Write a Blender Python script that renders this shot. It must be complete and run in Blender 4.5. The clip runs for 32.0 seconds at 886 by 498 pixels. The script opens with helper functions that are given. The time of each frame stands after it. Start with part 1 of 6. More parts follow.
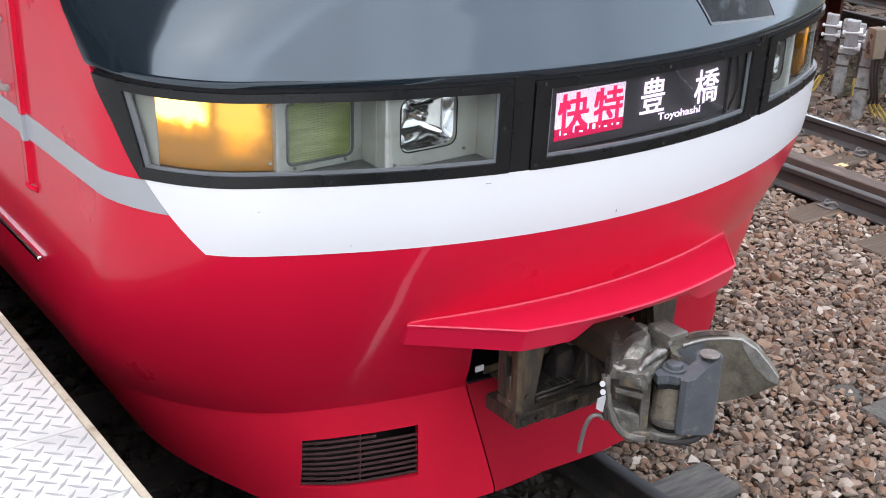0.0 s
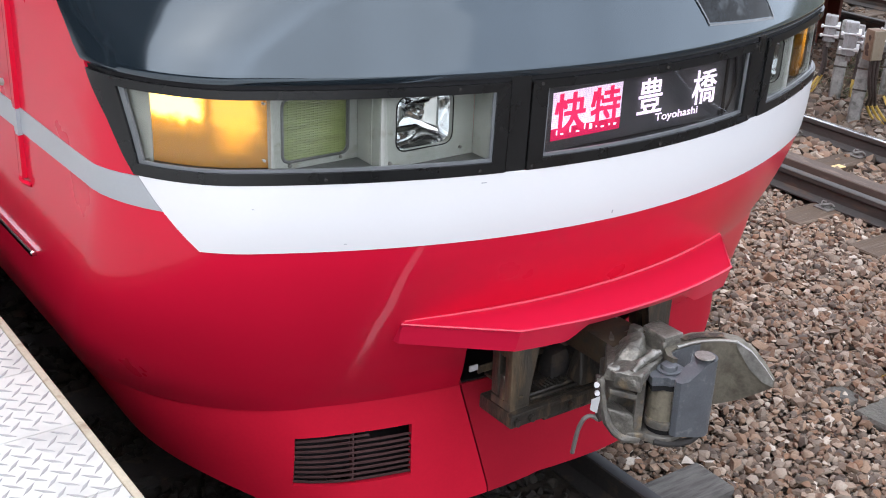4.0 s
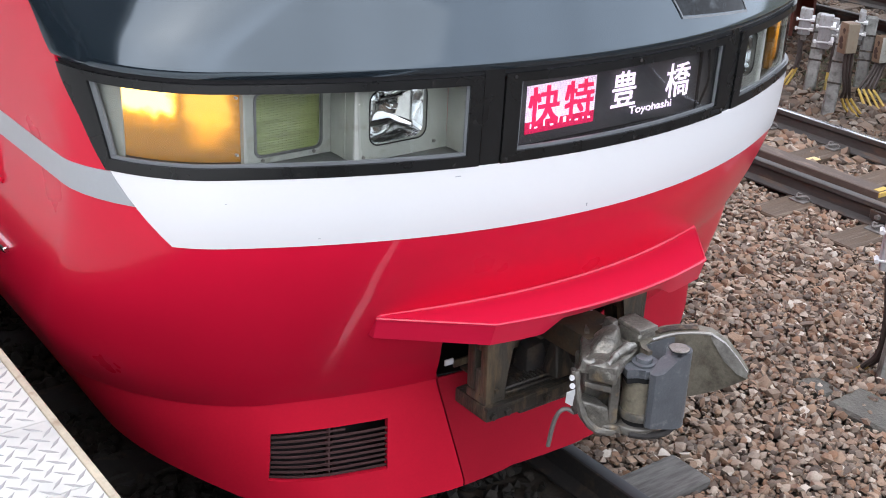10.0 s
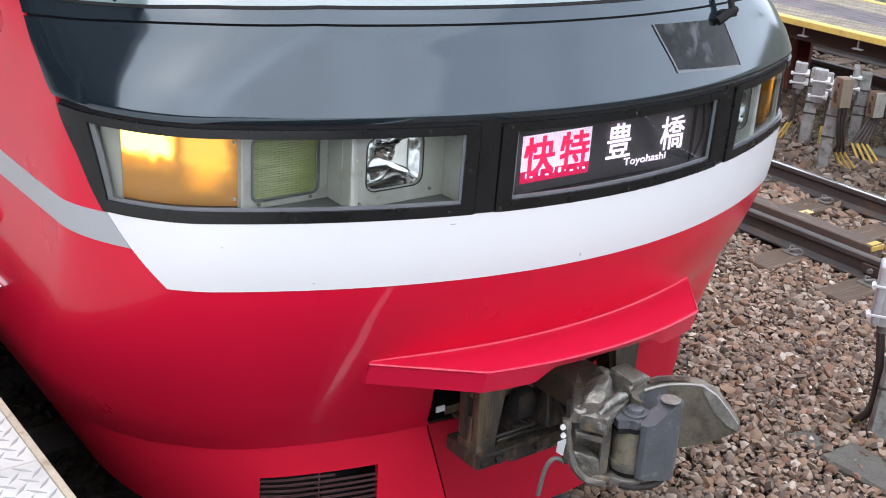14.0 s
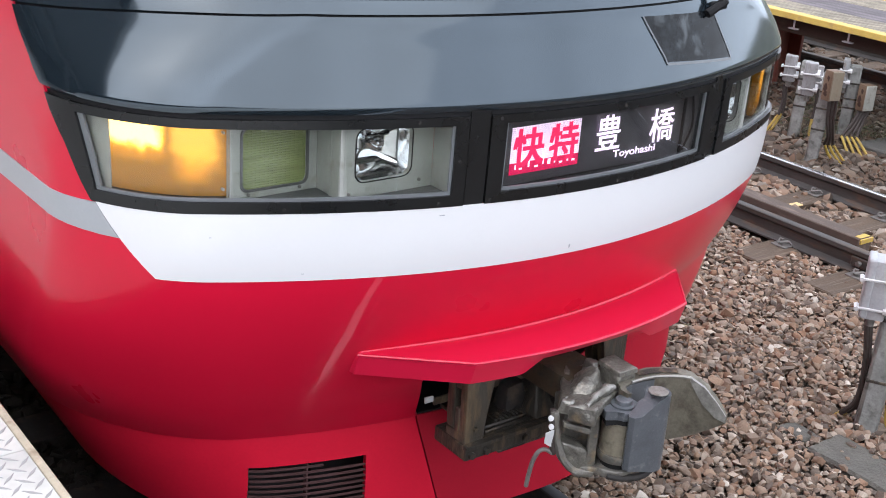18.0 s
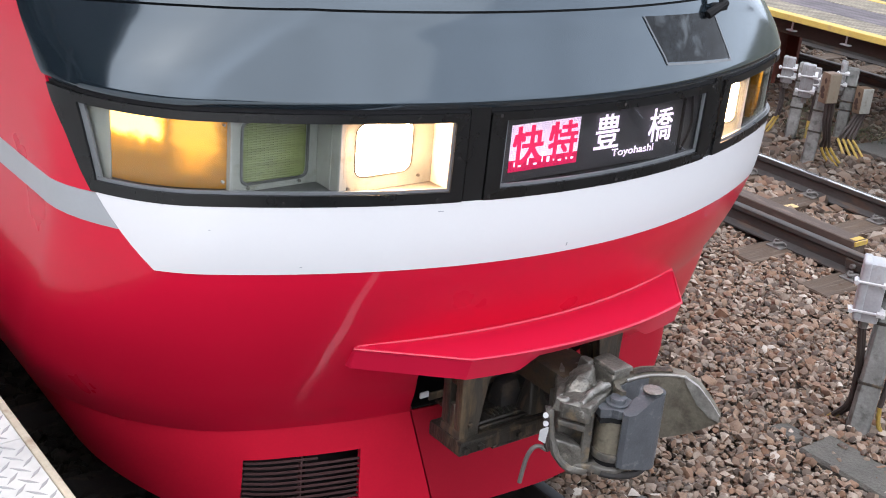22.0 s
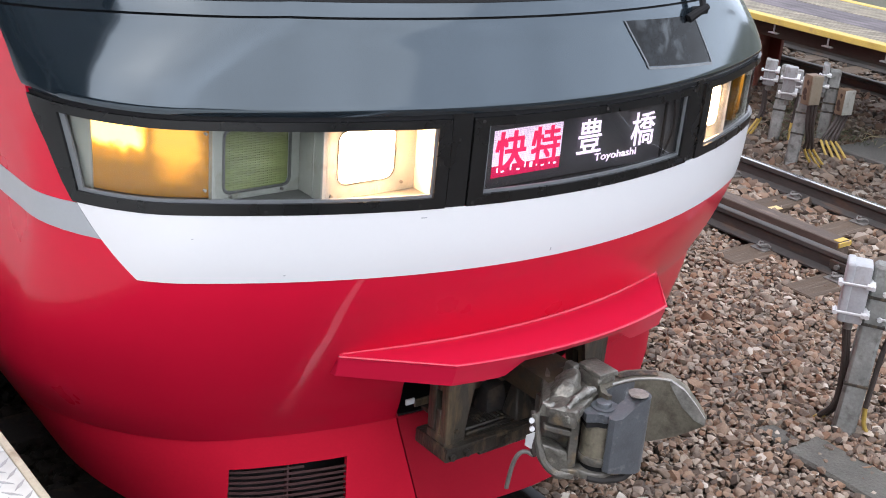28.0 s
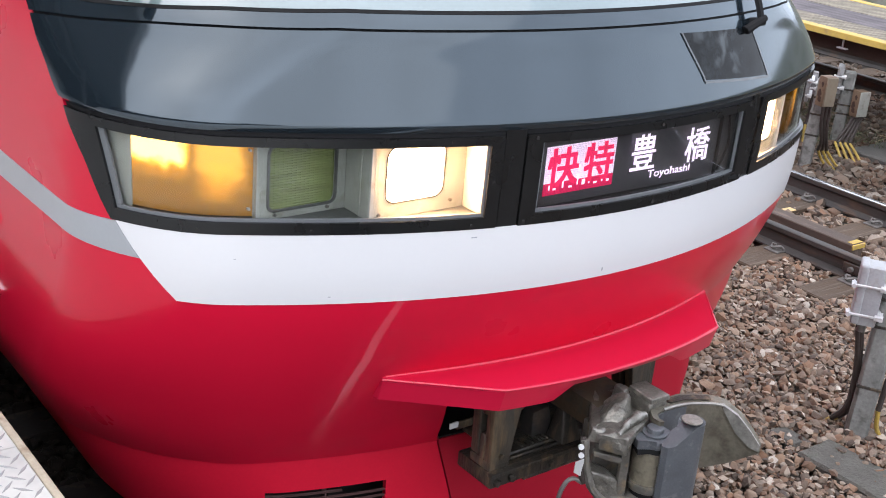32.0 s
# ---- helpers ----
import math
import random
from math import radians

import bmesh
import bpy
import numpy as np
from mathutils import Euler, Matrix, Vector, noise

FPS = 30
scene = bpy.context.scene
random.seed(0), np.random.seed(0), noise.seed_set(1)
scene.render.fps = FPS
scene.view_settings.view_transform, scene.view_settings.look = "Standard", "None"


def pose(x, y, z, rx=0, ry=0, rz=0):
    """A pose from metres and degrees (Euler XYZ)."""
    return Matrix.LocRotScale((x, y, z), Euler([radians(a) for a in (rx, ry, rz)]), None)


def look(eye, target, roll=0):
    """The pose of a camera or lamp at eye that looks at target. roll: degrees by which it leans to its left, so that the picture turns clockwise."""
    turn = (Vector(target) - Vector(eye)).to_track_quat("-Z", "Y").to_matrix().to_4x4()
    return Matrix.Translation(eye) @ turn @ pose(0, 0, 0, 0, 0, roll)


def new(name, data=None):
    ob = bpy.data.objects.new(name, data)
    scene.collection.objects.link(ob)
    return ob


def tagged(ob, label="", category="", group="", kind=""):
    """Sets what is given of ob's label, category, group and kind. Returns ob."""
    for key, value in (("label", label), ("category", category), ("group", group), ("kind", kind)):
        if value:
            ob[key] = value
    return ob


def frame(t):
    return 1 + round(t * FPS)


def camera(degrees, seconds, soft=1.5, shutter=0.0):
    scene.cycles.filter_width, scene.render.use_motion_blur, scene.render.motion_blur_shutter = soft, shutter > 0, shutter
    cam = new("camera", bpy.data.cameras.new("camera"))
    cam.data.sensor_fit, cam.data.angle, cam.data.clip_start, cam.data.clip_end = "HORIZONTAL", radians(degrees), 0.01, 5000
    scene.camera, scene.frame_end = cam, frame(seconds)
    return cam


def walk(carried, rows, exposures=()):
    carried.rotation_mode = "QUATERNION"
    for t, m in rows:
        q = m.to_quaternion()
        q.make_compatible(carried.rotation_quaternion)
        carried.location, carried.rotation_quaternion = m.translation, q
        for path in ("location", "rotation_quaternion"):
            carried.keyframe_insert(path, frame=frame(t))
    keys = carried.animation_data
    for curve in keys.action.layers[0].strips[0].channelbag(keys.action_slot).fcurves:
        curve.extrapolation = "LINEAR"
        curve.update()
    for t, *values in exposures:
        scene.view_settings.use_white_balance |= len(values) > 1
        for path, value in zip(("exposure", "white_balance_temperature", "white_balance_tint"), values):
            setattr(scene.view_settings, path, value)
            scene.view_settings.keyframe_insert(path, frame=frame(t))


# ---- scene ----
cam = camera(40.37, 32.0, soft=1.0)
PATH = [
    (0, -2.468, 0.004, 2.711, 66.79, -1.63, -35.41), (0.5, -2.470, 0.005, 2.713, 66.49, -2.77, -34.80),
    (1, -2.468, 0.005, 2.710, 66.11, -2.73, -35.24), (1.5, -2.469, 0.004, 2.710, 66.20, -2.56, -35.42),
    (2, -2.470, 0.008, 2.712, 66.45, -2.51, -35.35), (2.5, -2.470, 0.011, 2.714, 66.73, -2.28, -35.17),
    (3, -2.466, 0.014, 2.710, 66.59, -2.14, -35.28), (3.5, -2.459, 0.016, 2.711, 66.63, -2.21, -35.23),
    (5.5, -2.449, 0.010, 2.712, 66.65, -2.31, -35.99), (6, -2.448, 0.011, 2.711, 66.69, -2.54, -36.12),
    (6.5, -2.446, 0.011, 2.709, 66.43, -2.41, -36.52), (7, -2.445, 0.011, 2.710, 66.26, -2.43, -36.29),
    (7.5, -2.437, 0.008, 2.708, 66.04, -2.27, -36.55), (8, -2.442, 0.003, 2.709, 66.22, -2.57, -36.50),
    (8.5, -2.446, 0.002, 2.708, 66.03, -2.56, -36.15), (9, -2.446, 0.005, 2.708, 66.11, -2.28, -36.29),
    (9.5, -2.444, 0.008, 2.710, 66.09, -2.25, -36.32), (10, -2.442, 0.010, 2.710, 66.39, -2.33, -36.37),
    (10.5, -2.449, 0.010, 2.715, 67.09, -2.75, -36.24), (11, -2.455, 0.002, 2.720, 67.76, -2.90, -36.19),
    (11.5, -2.457, 0.003, 2.724, 68.28, -3.23, -36.21), (12, -2.456, 0.002, 2.725, 68.39, -3.56, -36.28),
    (12.5, -2.454, -0.001, 2.726, 68.40, -3.55, -36.47), (13, -2.449, 0.002, 2.723, 68.30, -3.17, -36.47),
    (13.5, -2.449, 0.001, 2.724, 68.47, -3.35, -36.32), (14, -2.450, 0.000, 2.724, 68.49, -3.46, -36.20),
    (14.5, -2.453, -0.006, 2.728, 68.74, -3.51, -36.37), (16.5, -2.452, 0.001, 2.728, 68.30, -4.10, -36.21),
    (17, -2.449, -0.003, 2.729, 68.33, -4.17, -36.41), (17.5, -2.449, -0.003, 2.726, 68.16, -3.92, -36.46),
    (18, -2.447, -0.003, 2.725, 68.08, -3.86, -36.53), (18.5, -2.449, -0.003, 2.727, 68.18, -3.98, -36.55),
    (19, -2.451, -0.007, 2.728, 68.34, -4.00, -36.70), (19.5, -2.454, -0.011, 2.731, 68.50, -4.04, -36.84),
    (20, -2.461, -0.011, 2.734, 68.66, -4.25, -36.88), (20.5, -2.462, -0.012, 2.732, 68.52, -4.30, -36.87),
    (21, -2.464, -0.010, 2.732, 68.24, -4.75, -36.83), (21.5, -2.462, -0.009, 2.732, 68.11, -4.88, -36.60),
    (22, -2.462, -0.005, 2.729, 67.87, -4.81, -36.44), (22.5, -2.457, -0.002, 2.725, 67.72, -4.51, -36.38),
    (23, -2.454, 0.001, 2.722, 67.58, -4.21, -36.65), (23.5, -2.449, 0.001, 2.718, 67.45, -3.97, -36.86),
    (24, -2.451, -0.005, 2.724, 67.57, -4.24, -37.22), (24.5, -2.455, -0.007, 2.728, 67.71, -4.32, -37.32),
    (25, -2.461, -0.008, 2.732, 67.83, -4.81, -37.06), (25.5, -2.465, -0.010, 2.734, 67.95, -4.83, -36.93),
    (27.5, -2.460, -0.005, 2.731, 68.19, -4.47, -37.28), (28, -2.454, -0.006, 2.731, 68.19, -4.44, -37.29),
    (28.5, -2.453, -0.005, 2.729, 68.05, -4.61, -37.17), (29, -2.454, -0.007, 2.729, 67.86, -4.47, -37.14),
    (29.5, -2.451, -0.007, 2.727, 67.91, -4.23, -37.12), (30, -2.447, -0.005, 2.727, 68.01, -4.25, -37.01),
    (30.5, -2.449, -0.003, 2.727, 68.10, -4.29, -36.92), (31, -2.459, 0.005, 2.733, 68.13, -4.42, -36.87),
    (31.5, -2.453, -0.001, 2.730, 68.20, -4.41, -36.79), (32, -2.451, -0.004, 2.728, 68.12, -4.59, -36.60)]
walk(cam, [(t, pose(x, y, z, rx, ry, rz)) for t, x, y, z, rx, ry, rz in PATH],
     exposures=[(0, 0.46, 6300, 13), (0.6, 0.55, 6300, 13), (1.0, 0.63, 6300, 13), (1.5, 0.57, 6300, 13), (2.0, 0.51, 6300, 13), (3.0, 0.45, 6300, 13), (7.0, 0.47, 6300, 13), (13.0, 0.43, 6300, 13), (21.0, 0.43, 6300, 13), (22.0, 0.37, 6300, 13), (30.8, 0.36, 6300, 13), (32, 0.29, 6300, 13)])

# ---- light: an overcast afternoon ----
world = bpy.data.worlds.new("overcast_sky")
scene.world = world
world.use_nodes = True
wn, wl = world.node_tree.nodes, world.node_tree.links
wn.clear()
sky = wn.new("ShaderNodeTexSky")
sky.sky_type, sky.sun_disc = "NISHITA", False
sky.sun_elevation, sky.sun_rotation = radians(42), radians(257)
sky.air_density, sky.dust_density = 1.0, 4.0
haze = wn.new("ShaderNodeMix")
haze.data_type = "RGBA"
haze.inputs[0].default_value = 0.86
haze.inputs[7].default_value = (10.9, 11.6, 12.7, 1)
cloud_at = wn.new("ShaderNodeTexCoord")
cloud = wn.new("ShaderNodeTexNoise")
cloud.inputs["Scale"].default_value, cloud.inputs["Detail"].default_value = 2.2, 5
cloud_ramp = wn.new("ShaderNodeMapRange")
cloud_ramp.inputs[1].default_value, cloud_ramp.inputs[2].default_value = 0.3, 0.7
cloud_ramp.inputs[3].default_value, cloud_ramp.inputs[4].default_value = 0.75, 1.2
cloud_mul = wn.new("ShaderNodeMix")
cloud_mul.data_type, cloud_mul.blend_type = "RGBA", "MULTIPLY"
cloud_mul.inputs[0].default_value = 1.0
wbg, wout = wn.new("ShaderNodeBackground"), wn.new("ShaderNodeOutputWorld")
wl.new(sky.outputs[0], haze.inputs[6])
wl.new(cloud_at.outputs["Generated"], cloud.inputs["Vector"])
wl.new(cloud.outputs[0], cloud_ramp.inputs[0])
wl.new(haze.outputs[2], cloud_mul.inputs[6])
wl.new(cloud_ramp.outputs[0], cloud_mul.inputs[7])
wl.new(cloud_mul.outputs[2], wbg.inputs[0])
wl.new(wbg.outputs[0], wout.inputs[0])
wbg.inputs[1].default_value = 0.15

sun = new("sun", bpy.data.lights.new("sun", "SUN"))
sun.data.energy, sun.data.angle, sun.data.color = 1.7, radians(150), (1.0, 0.945, 0.87)
sun.matrix_world = look((-8.0, 1.2, 7.4), (0, 3, 0))

# ---- materials ----
def surface(name, base, rough=0.5, metal=0.0, var=0.2, scale=6.0, fine=90.0, bump=0.0, bump_scale=120.0,
            coat=0.0, second=None, amount=0.5, island=0.0, spec=0.5, rough_var=0.12, stretch=(1, 1, 1), objvar=0.0, coat_rough=0.04):
    """A painted, cast or stony surface: two scales of mottling, worn patches of a second colour, fine relief."""
    m = bpy.data.materials.new(name)
    m.use_nodes = True
    n, l = m.node_tree.nodes, m.node_tree.links
    b = n["Principled BSDF"]
    b.inputs["Metallic"].default_value = metal
    b.inputs["Coat Weight"].default_value = coat
    b.inputs["Coat Roughness"].default_value = coat_rough
    b.inputs["Specular IOR Level"].default_value = spec
    tc, mp = n.new("ShaderNodeTexCoord"), n.new("ShaderNodeMapping")
    mp.inputs["Scale"].default_value = stretch
    l.new(tc.outputs["Object"], mp.inputs[0])

    def noise_at(sc, detail):
        t = n.new("ShaderNodeTexNoise")
        t.inputs["Scale"].default_value, t.inputs["Detail"].default_value = sc, detail
        l.new(mp.outputs[0], t.inputs["Vector"])
        return t

    def remap(src, lo, hi, a=0.2, z=0.8):
        r = n.new("ShaderNodeMapRange")
        for i, v in enumerate((a, z, lo, hi)):
            r.inputs[i + 1].default_value = v
        l.new(src, r.inputs[0])
        return r.outputs[0]

    big, small = noise_at(scale, 4), noise_at(fine, 3)
    tone = n.new("ShaderNodeMath")
    tone.operation = "MULTIPLY"
    l.new(remap(big.outputs[0], 1 - var, 1 + var), tone.inputs[0])
    l.new(remap(small.outputs[0], 1 - var * 0.6, 1 + var * 0.6), tone.inputs[1])
    out = tone.outputs[0]
    if island or objvar:
        if island:
            src = n.new("ShaderNodeNewGeometry").outputs["Random Per Island"]
        else:
            src = n.new("ShaderNodeObjectInfo").outputs["Random"]
        t2 = n.new("ShaderNodeMath")
        t2.operation = "MULTIPLY"
        k = island or objvar
        l.new(out, t2.inputs[0])
        l.new(remap(src, 1 - k, 1 + k, 0, 1), t2.inputs[1])
        out = t2.outputs[0]
    col = n.new("ShaderNodeMix")
    col.data_type = "RGBA"
    col.inputs[6].default_value = (*base, 1)
    col.inputs[7].default_value = (*(second or base), 1)
    if second:
        wear = noise_at(scale * 1.9, 6)
        l.new(remap(wear.outputs[0], 0, 1, 0.72 - 0.45 * amount, 0.86 - 0.4 * amount), col.inputs[0])
    else:
        col.inputs[0].default_value = 0
    mul = n.new("ShaderNodeVectorMath")
    mul.operation = "SCALE"
    l.new(col.outputs[2], mul.inputs[0])
    l.new(out, mul.inputs["Scale"])
    l.new(mul.outputs[0], b.inputs["Base Color"])
    l.new(remap(big.outputs[0], max(rough - rough_var * rough, 0), min(rough + rough_var * rough, 1)), b.inputs["Roughness"])
    if bump:
        bn, bp = noise_at(bump_scale, 4), n.new("ShaderNodeBump")
        bp.inputs["Strength"].default_value, bp.inputs["Distance"].default_value = bump, 0.01
        l.new(bn.outputs[0], bp.inputs["Height"])
        l.new(bp.outputs[0], b.inputs["Normal"])
    return m


def glow(name, colour, strength):
    m = bpy.data.materials.new(name)
    m.use_nodes = True
    b = m.node_tree.nodes["Principled BSDF"]
    b.inputs["Base Color"].default_value = (*colour, 1)
    b.inputs["Emission Color"].default_value = (*colour, 1)
    b.inputs["Emission Strength"].default_value = strength
    return m


def clear_pane(name, tint, gloss):
    """Thin clear cover: mostly see-through, with a sharp reflection that grows at a slant."""
    m = bpy.data.materials.new(name)
    m.use_nodes = True
    n, l = m.node_tree.nodes, m.node_tree.links
    n.clear()
    tr, gl, mx = n.new("ShaderNodeBsdfTransparent"), n.new("ShaderNodeBsdfGlossy"), n.new("ShaderNodeMixShader")
    lw, pw, fr = n.new("ShaderNodeLayerWeight"), n.new("ShaderNodeMath"), n.new("ShaderNodeMath")
    pw.operation, fr.operation = "POWER", "MULTIPLY_ADD"
    pw.inputs[1].default_value, fr.inputs[1].default_value, fr.inputs[2].default_value = 3.0, 0.7, gloss
    l.new(lw.outputs["Facing"], pw.inputs[0])
    l.new(pw.outputs[0], fr.inputs[0])
    out = n.new("ShaderNodeOutputMaterial")
    tr.inputs[0].default_value = (*tint, 1)
    gl.inputs["Roughness"].default_value = 0.02
    l.new(fr.outputs[0], mx.inputs[0])
    l.new(tr.outputs[0], mx.inputs[1])
    l.new(gl.outputs[0], mx.inputs[2])
    l.new(mx.outputs[0], out.inputs[0])
    return m


RED = surface("red_paint", (0.60, 0.008, 0.036), 0.28, var=0.025, scale=3, fine=240, coat=0.42, coat_rough=0.03, rough_var=0.04, spec=0.08)
WHITE = surface("white_paint", (0.70, 0.705, 0.72), 0.25, var=0.008, scale=4, fine=70, coat=0.3, rough_var=0.04)
# darker, rougher red for the front skirt and the door groove
DARKRED = surface("darker_red_paint", (0.35, 0.009, 0.024), 0.55, var=0.08, scale=5, fine=120, spec=0.12)
SKIRTRED = surface("dusty_red_skirt_paint", (0.56, 0.010, 0.033), 0.5, var=0.06, scale=5, fine=90, coat=0.04, coat_rough=0.3, spec=0.12)
GREY = surface("grey_stripe_paint", (0.34, 0.36, 0.38), 0.3, var=0.04, coat=0.3)
HOOD = surface("black_gloss_panel", (0.013, 0.017, 0.021), 0.10, var=0.06, scale=2.5, fine=40, coat=0.9, spec=0.7, coat_rough=0.09)
HOOD.node_tree.nodes["Principled BSDF"].inputs["Coat IOR"].default_value = 1.56
for tint in ("Specular Tint", "Coat Tint"):
    HOOD.node_tree.nodes["Principled BSDF"].inputs[tint].default_value = (0.77, 0.91, 1.0, 1)
FRAME = surface("black_frame_paint", (0.008, 0.0085, 0.009), 0.28, var=0.25, scale=8, spec=0.42)
RUBBER = surface("black_rubber", (0.008, 0.008, 0.009), 0.7, var=0.2, spec=0.25)
DARK = surface("dark_underframe", (0.020, 0.018, 0.017), 0.8, var=0.4, scale=9, second=(0.05, 0.035, 0.025), amount=0.4)
HOUSING = surface("light_grey_lamp_housing", (0.33, 0.34, 0.315), 0.5, var=0.16, scale=12, second=(0.24, 0.24, 0.20), amount=0.35)
FLOORING = surface("dusty_grey_housing_floor", (0.085, 0.088, 0.085), 0.6, var=0.2, scale=14)
CHROME = surface("chrome", (0.75, 0.76, 0.78), 0.08, metal=1.0, var=0.04)
BOWL = surface("frosted_reflector", (0.76, 0.77, 0.78), 0.09, metal=1.0, var=0.1, scale=30)
CASTDARK = surface("dull_cast_steel", (0.115, 0.108, 0.095), 0.48, metal=0.35, var=0.45, scale=16, bump=0.4, bump_scale=70, second=(0.20, 0.155, 0.10), amount=0.42)
RUSTY = surface("rusty_brown_steel", (0.070, 0.050, 0.031), 0.6, metal=0.25, var=0.3, scale=11, bump=0.3, bump_scale=70, second=(0.045, 0.04, 0.034), amount=0.5)
STEEL = surface("bare_cast_steel", (0.155, 0.147, 0.128), 0.36, metal=0.55, var=0.42, scale=14, fine=160, bump=0.4, bump_scale=75, second=(0.29, 0.27, 0.23), amount=0.38)
STRUTSTEEL = surface("rust_streaked_steel", (0.066, 0.058, 0.047), 0.5, metal=0.3, var=0.35, scale=9, bump=0.3, bump_scale=70, second=(0.150, 0.108, 0.066), amount=0.5, stretch=(1.6, 1.6, 0.4))
GREASY = surface("greasy_rusty_steel", (0.038, 0.034, 0.029), 0.5, metal=0.3, var=0.35, scale=9, bump=0.3, bump_scale=70, second=(0.125, 0.095, 0.062), amount=0.45, stretch=(1.6, 1.6, 0.5))
KNUCKLE = surface("grey_painted_knuckle", (0.115, 0.125, 0.138), 0.36, metal=0.35, var=0.18, scale=18, fine=200, bump=0.15, bump_scale=140, second=(0.22, 0.23, 0.24), amount=0.3)


def edge_wear(m, colour, lo, hi):
    """Metal rubbed bare along its ridges, dirt left in its hollows."""
    n, l = m.node_tree.nodes, m.node_tree.links
    b = n["Principled BSDF"]
    src = b.inputs["Base Color"].links[0].from_socket
    geo, r, mix = n.new("ShaderNodeNewGeometry"), n.new("ShaderNodeMapRange"), n.new("ShaderNodeMix")
    for i, q in enumerate((lo, hi, 0, 0.85)):
        r.inputs[i + 1].default_value = q
    mix.data_type = "RGBA"
    l.new(geo.outputs["Pointiness"], r.inputs[0])
    l.new(r.outputs[0], mix.inputs[0])
    l.new(src, mix.inputs[6])
    mix.inputs[7].default_value = (*colour, 1)
    l.new(mix.outputs[2], b.inputs["Base Color"])


edge_wear(STEEL, (0.38, 0.37, 0.35), 0.525, 0.64)
edge_wear(CASTDARK, (0.25, 0.24, 0.215), 0.525, 0.66)
CHEVRON = surface("glossy_red_trim", (0.58, 0.010, 0.046), 0.3, var=0.012, coat=0.3, rough_var=0.04)
LAMP_GREEN = surface("ribbed_green_lens", (0.195, 0.235, 0.085), 0.22, var=0.25, scale=30, fine=180, coat=0.6, stretch=(0.25, 1, 1.6))
GLASS = clear_pane("clear_cover", (0.93, 0.94, 0.93), 0.02)
SCREEN_GLASS = clear_pane("smoked_display_cover", (0.85, 0.85, 0.86), 0.03)
WINDSCREEN = surface("windscreen_glass", (0.20, 0.26, 0.27), 0.03, var=0.05, coat=1.0, spec=1.0)
PANEL = surface("dark_display_panel", (0.075, 0.076, 0.078), 0.6, var=0.1, scale=20)
LED_WHITE = glow("white_led", (0.98, 0.84, 1.0), 1.35)
LED_FIELD = glow("white_led_field", (0.95, 0.79, 0.98), 0.95)
LED_RED = glow("red_led", (0.95, 0.02, 0.12), 0.82)
LED_DIM = glow("dim_red_led", (0.8, 0.01, 0.10), 0.62)
BULB = glow("warm_headlamp_glow", (1.0, 0.54, 0.26), 150.0)



def dot_grid(m, pitch, lo, hi, axes, socket):
    """Strength or tone that comes and goes in a fine regular grid of dots, some of them weaker."""
    n, l = m.node_tree.nodes, m.node_tree.links
    b = n["Principled BSDF"]
    tc, sep = n.new("ShaderNodeTexCoord"), n.new("ShaderNodeSeparateXYZ")
    l.new(tc.outputs["Object"], sep.inputs[0])
    waves = []
    for ax, p in zip(axes, pitch):
        k, w = n.new("ShaderNodeMath"), n.new("ShaderNodeMath")
        k.operation, w.operation = "MULTIPLY", "SINE"
        k.inputs[1].default_value = 2 * math.pi / p
        l.new(sep.outputs[ax], k.inputs[0])
        l.new(k.outputs[0], w.inputs[0])
        waves.append(w.outputs[0])
    add, rng = n.new("ShaderNodeMath"), n.new("ShaderNodeMapRange")
    l.new(waves[0], add.inputs[0])
    l.new(waves[1], add.inputs[1])
    for i, q in enumerate((-0.9, 0.7, lo, hi)):
        rng.inputs[i + 1].default_value = q
    l.new(add.outputs[0], rng.inputs[0])
    speck, sr, out = n.new("ShaderNodeTexNoise"), n.new("ShaderNodeMapRange"), n.new("ShaderNodeMath")
    speck.inputs["Scale"].default_value, speck.inputs["Detail"].default_value = 0.45 / pitch[0], 1
    for i, q in enumerate((0.3, 0.7, 0.75, 1.2)):
        sr.inputs[i + 1].default_value = q
    out.operation = "MULTIPLY"
    l.new(tc.outputs["Object"], speck.inputs["Vector"])
    l.new(speck.outputs[0], sr.inputs[0])
    l.new(rng.outputs[0], out.inputs[0])
    l.new(sr.outputs[0], out.inputs[1])
    if socket == "Emission Strength":
        k = n.new("ShaderNodeMath")
        k.operation = "MULTIPLY"
        k.inputs[1].default_value = b.inputs[socket].default_value
        l.new(out.outputs[0], k.inputs[0])
        l.new(k.outputs[0], b.inputs[socket])
    else:
        src, k = b.inputs[socket].links[0].from_socket, n.new("ShaderNodeVectorMath")
        k.operation = "SCALE"
        l.new(src, k.inputs[0])
        l.new(out.outputs[0], k.inputs["Scale"])
        l.new(k.outputs[0], b.inputs[socket])


for led, low in ((LED_WHITE, 0.72), (LED_FIELD, 0.40), (LED_RED, 0.6), (LED_DIM, 0.5)):
    dot_grid(led, (0.0056, 0.0056), low, 1.1, ("X", "Z"), "Emission Strength")
PLATE = surface("white_tread_plate", (0.53, 0.53, 0.50), 0.5, var=0.07, scale=2.2, fine=30, bump=0.05, second=(0.41, 0.41, 0.395), amount=0.45)
# tread bars greyer than the plate: their shading is put into the colour
LOZENGE = surface("shade_grey_tread_bars", (0.29, 0.29, 0.285), 0.5, var=0.1, scale=10)
EDGING = surface("beige_edge_strip", (0.42, 0.37, 0.28), 0.6, var=0.2, scale=10, second=(0.25, 0.19, 0.13), amount=0.3)
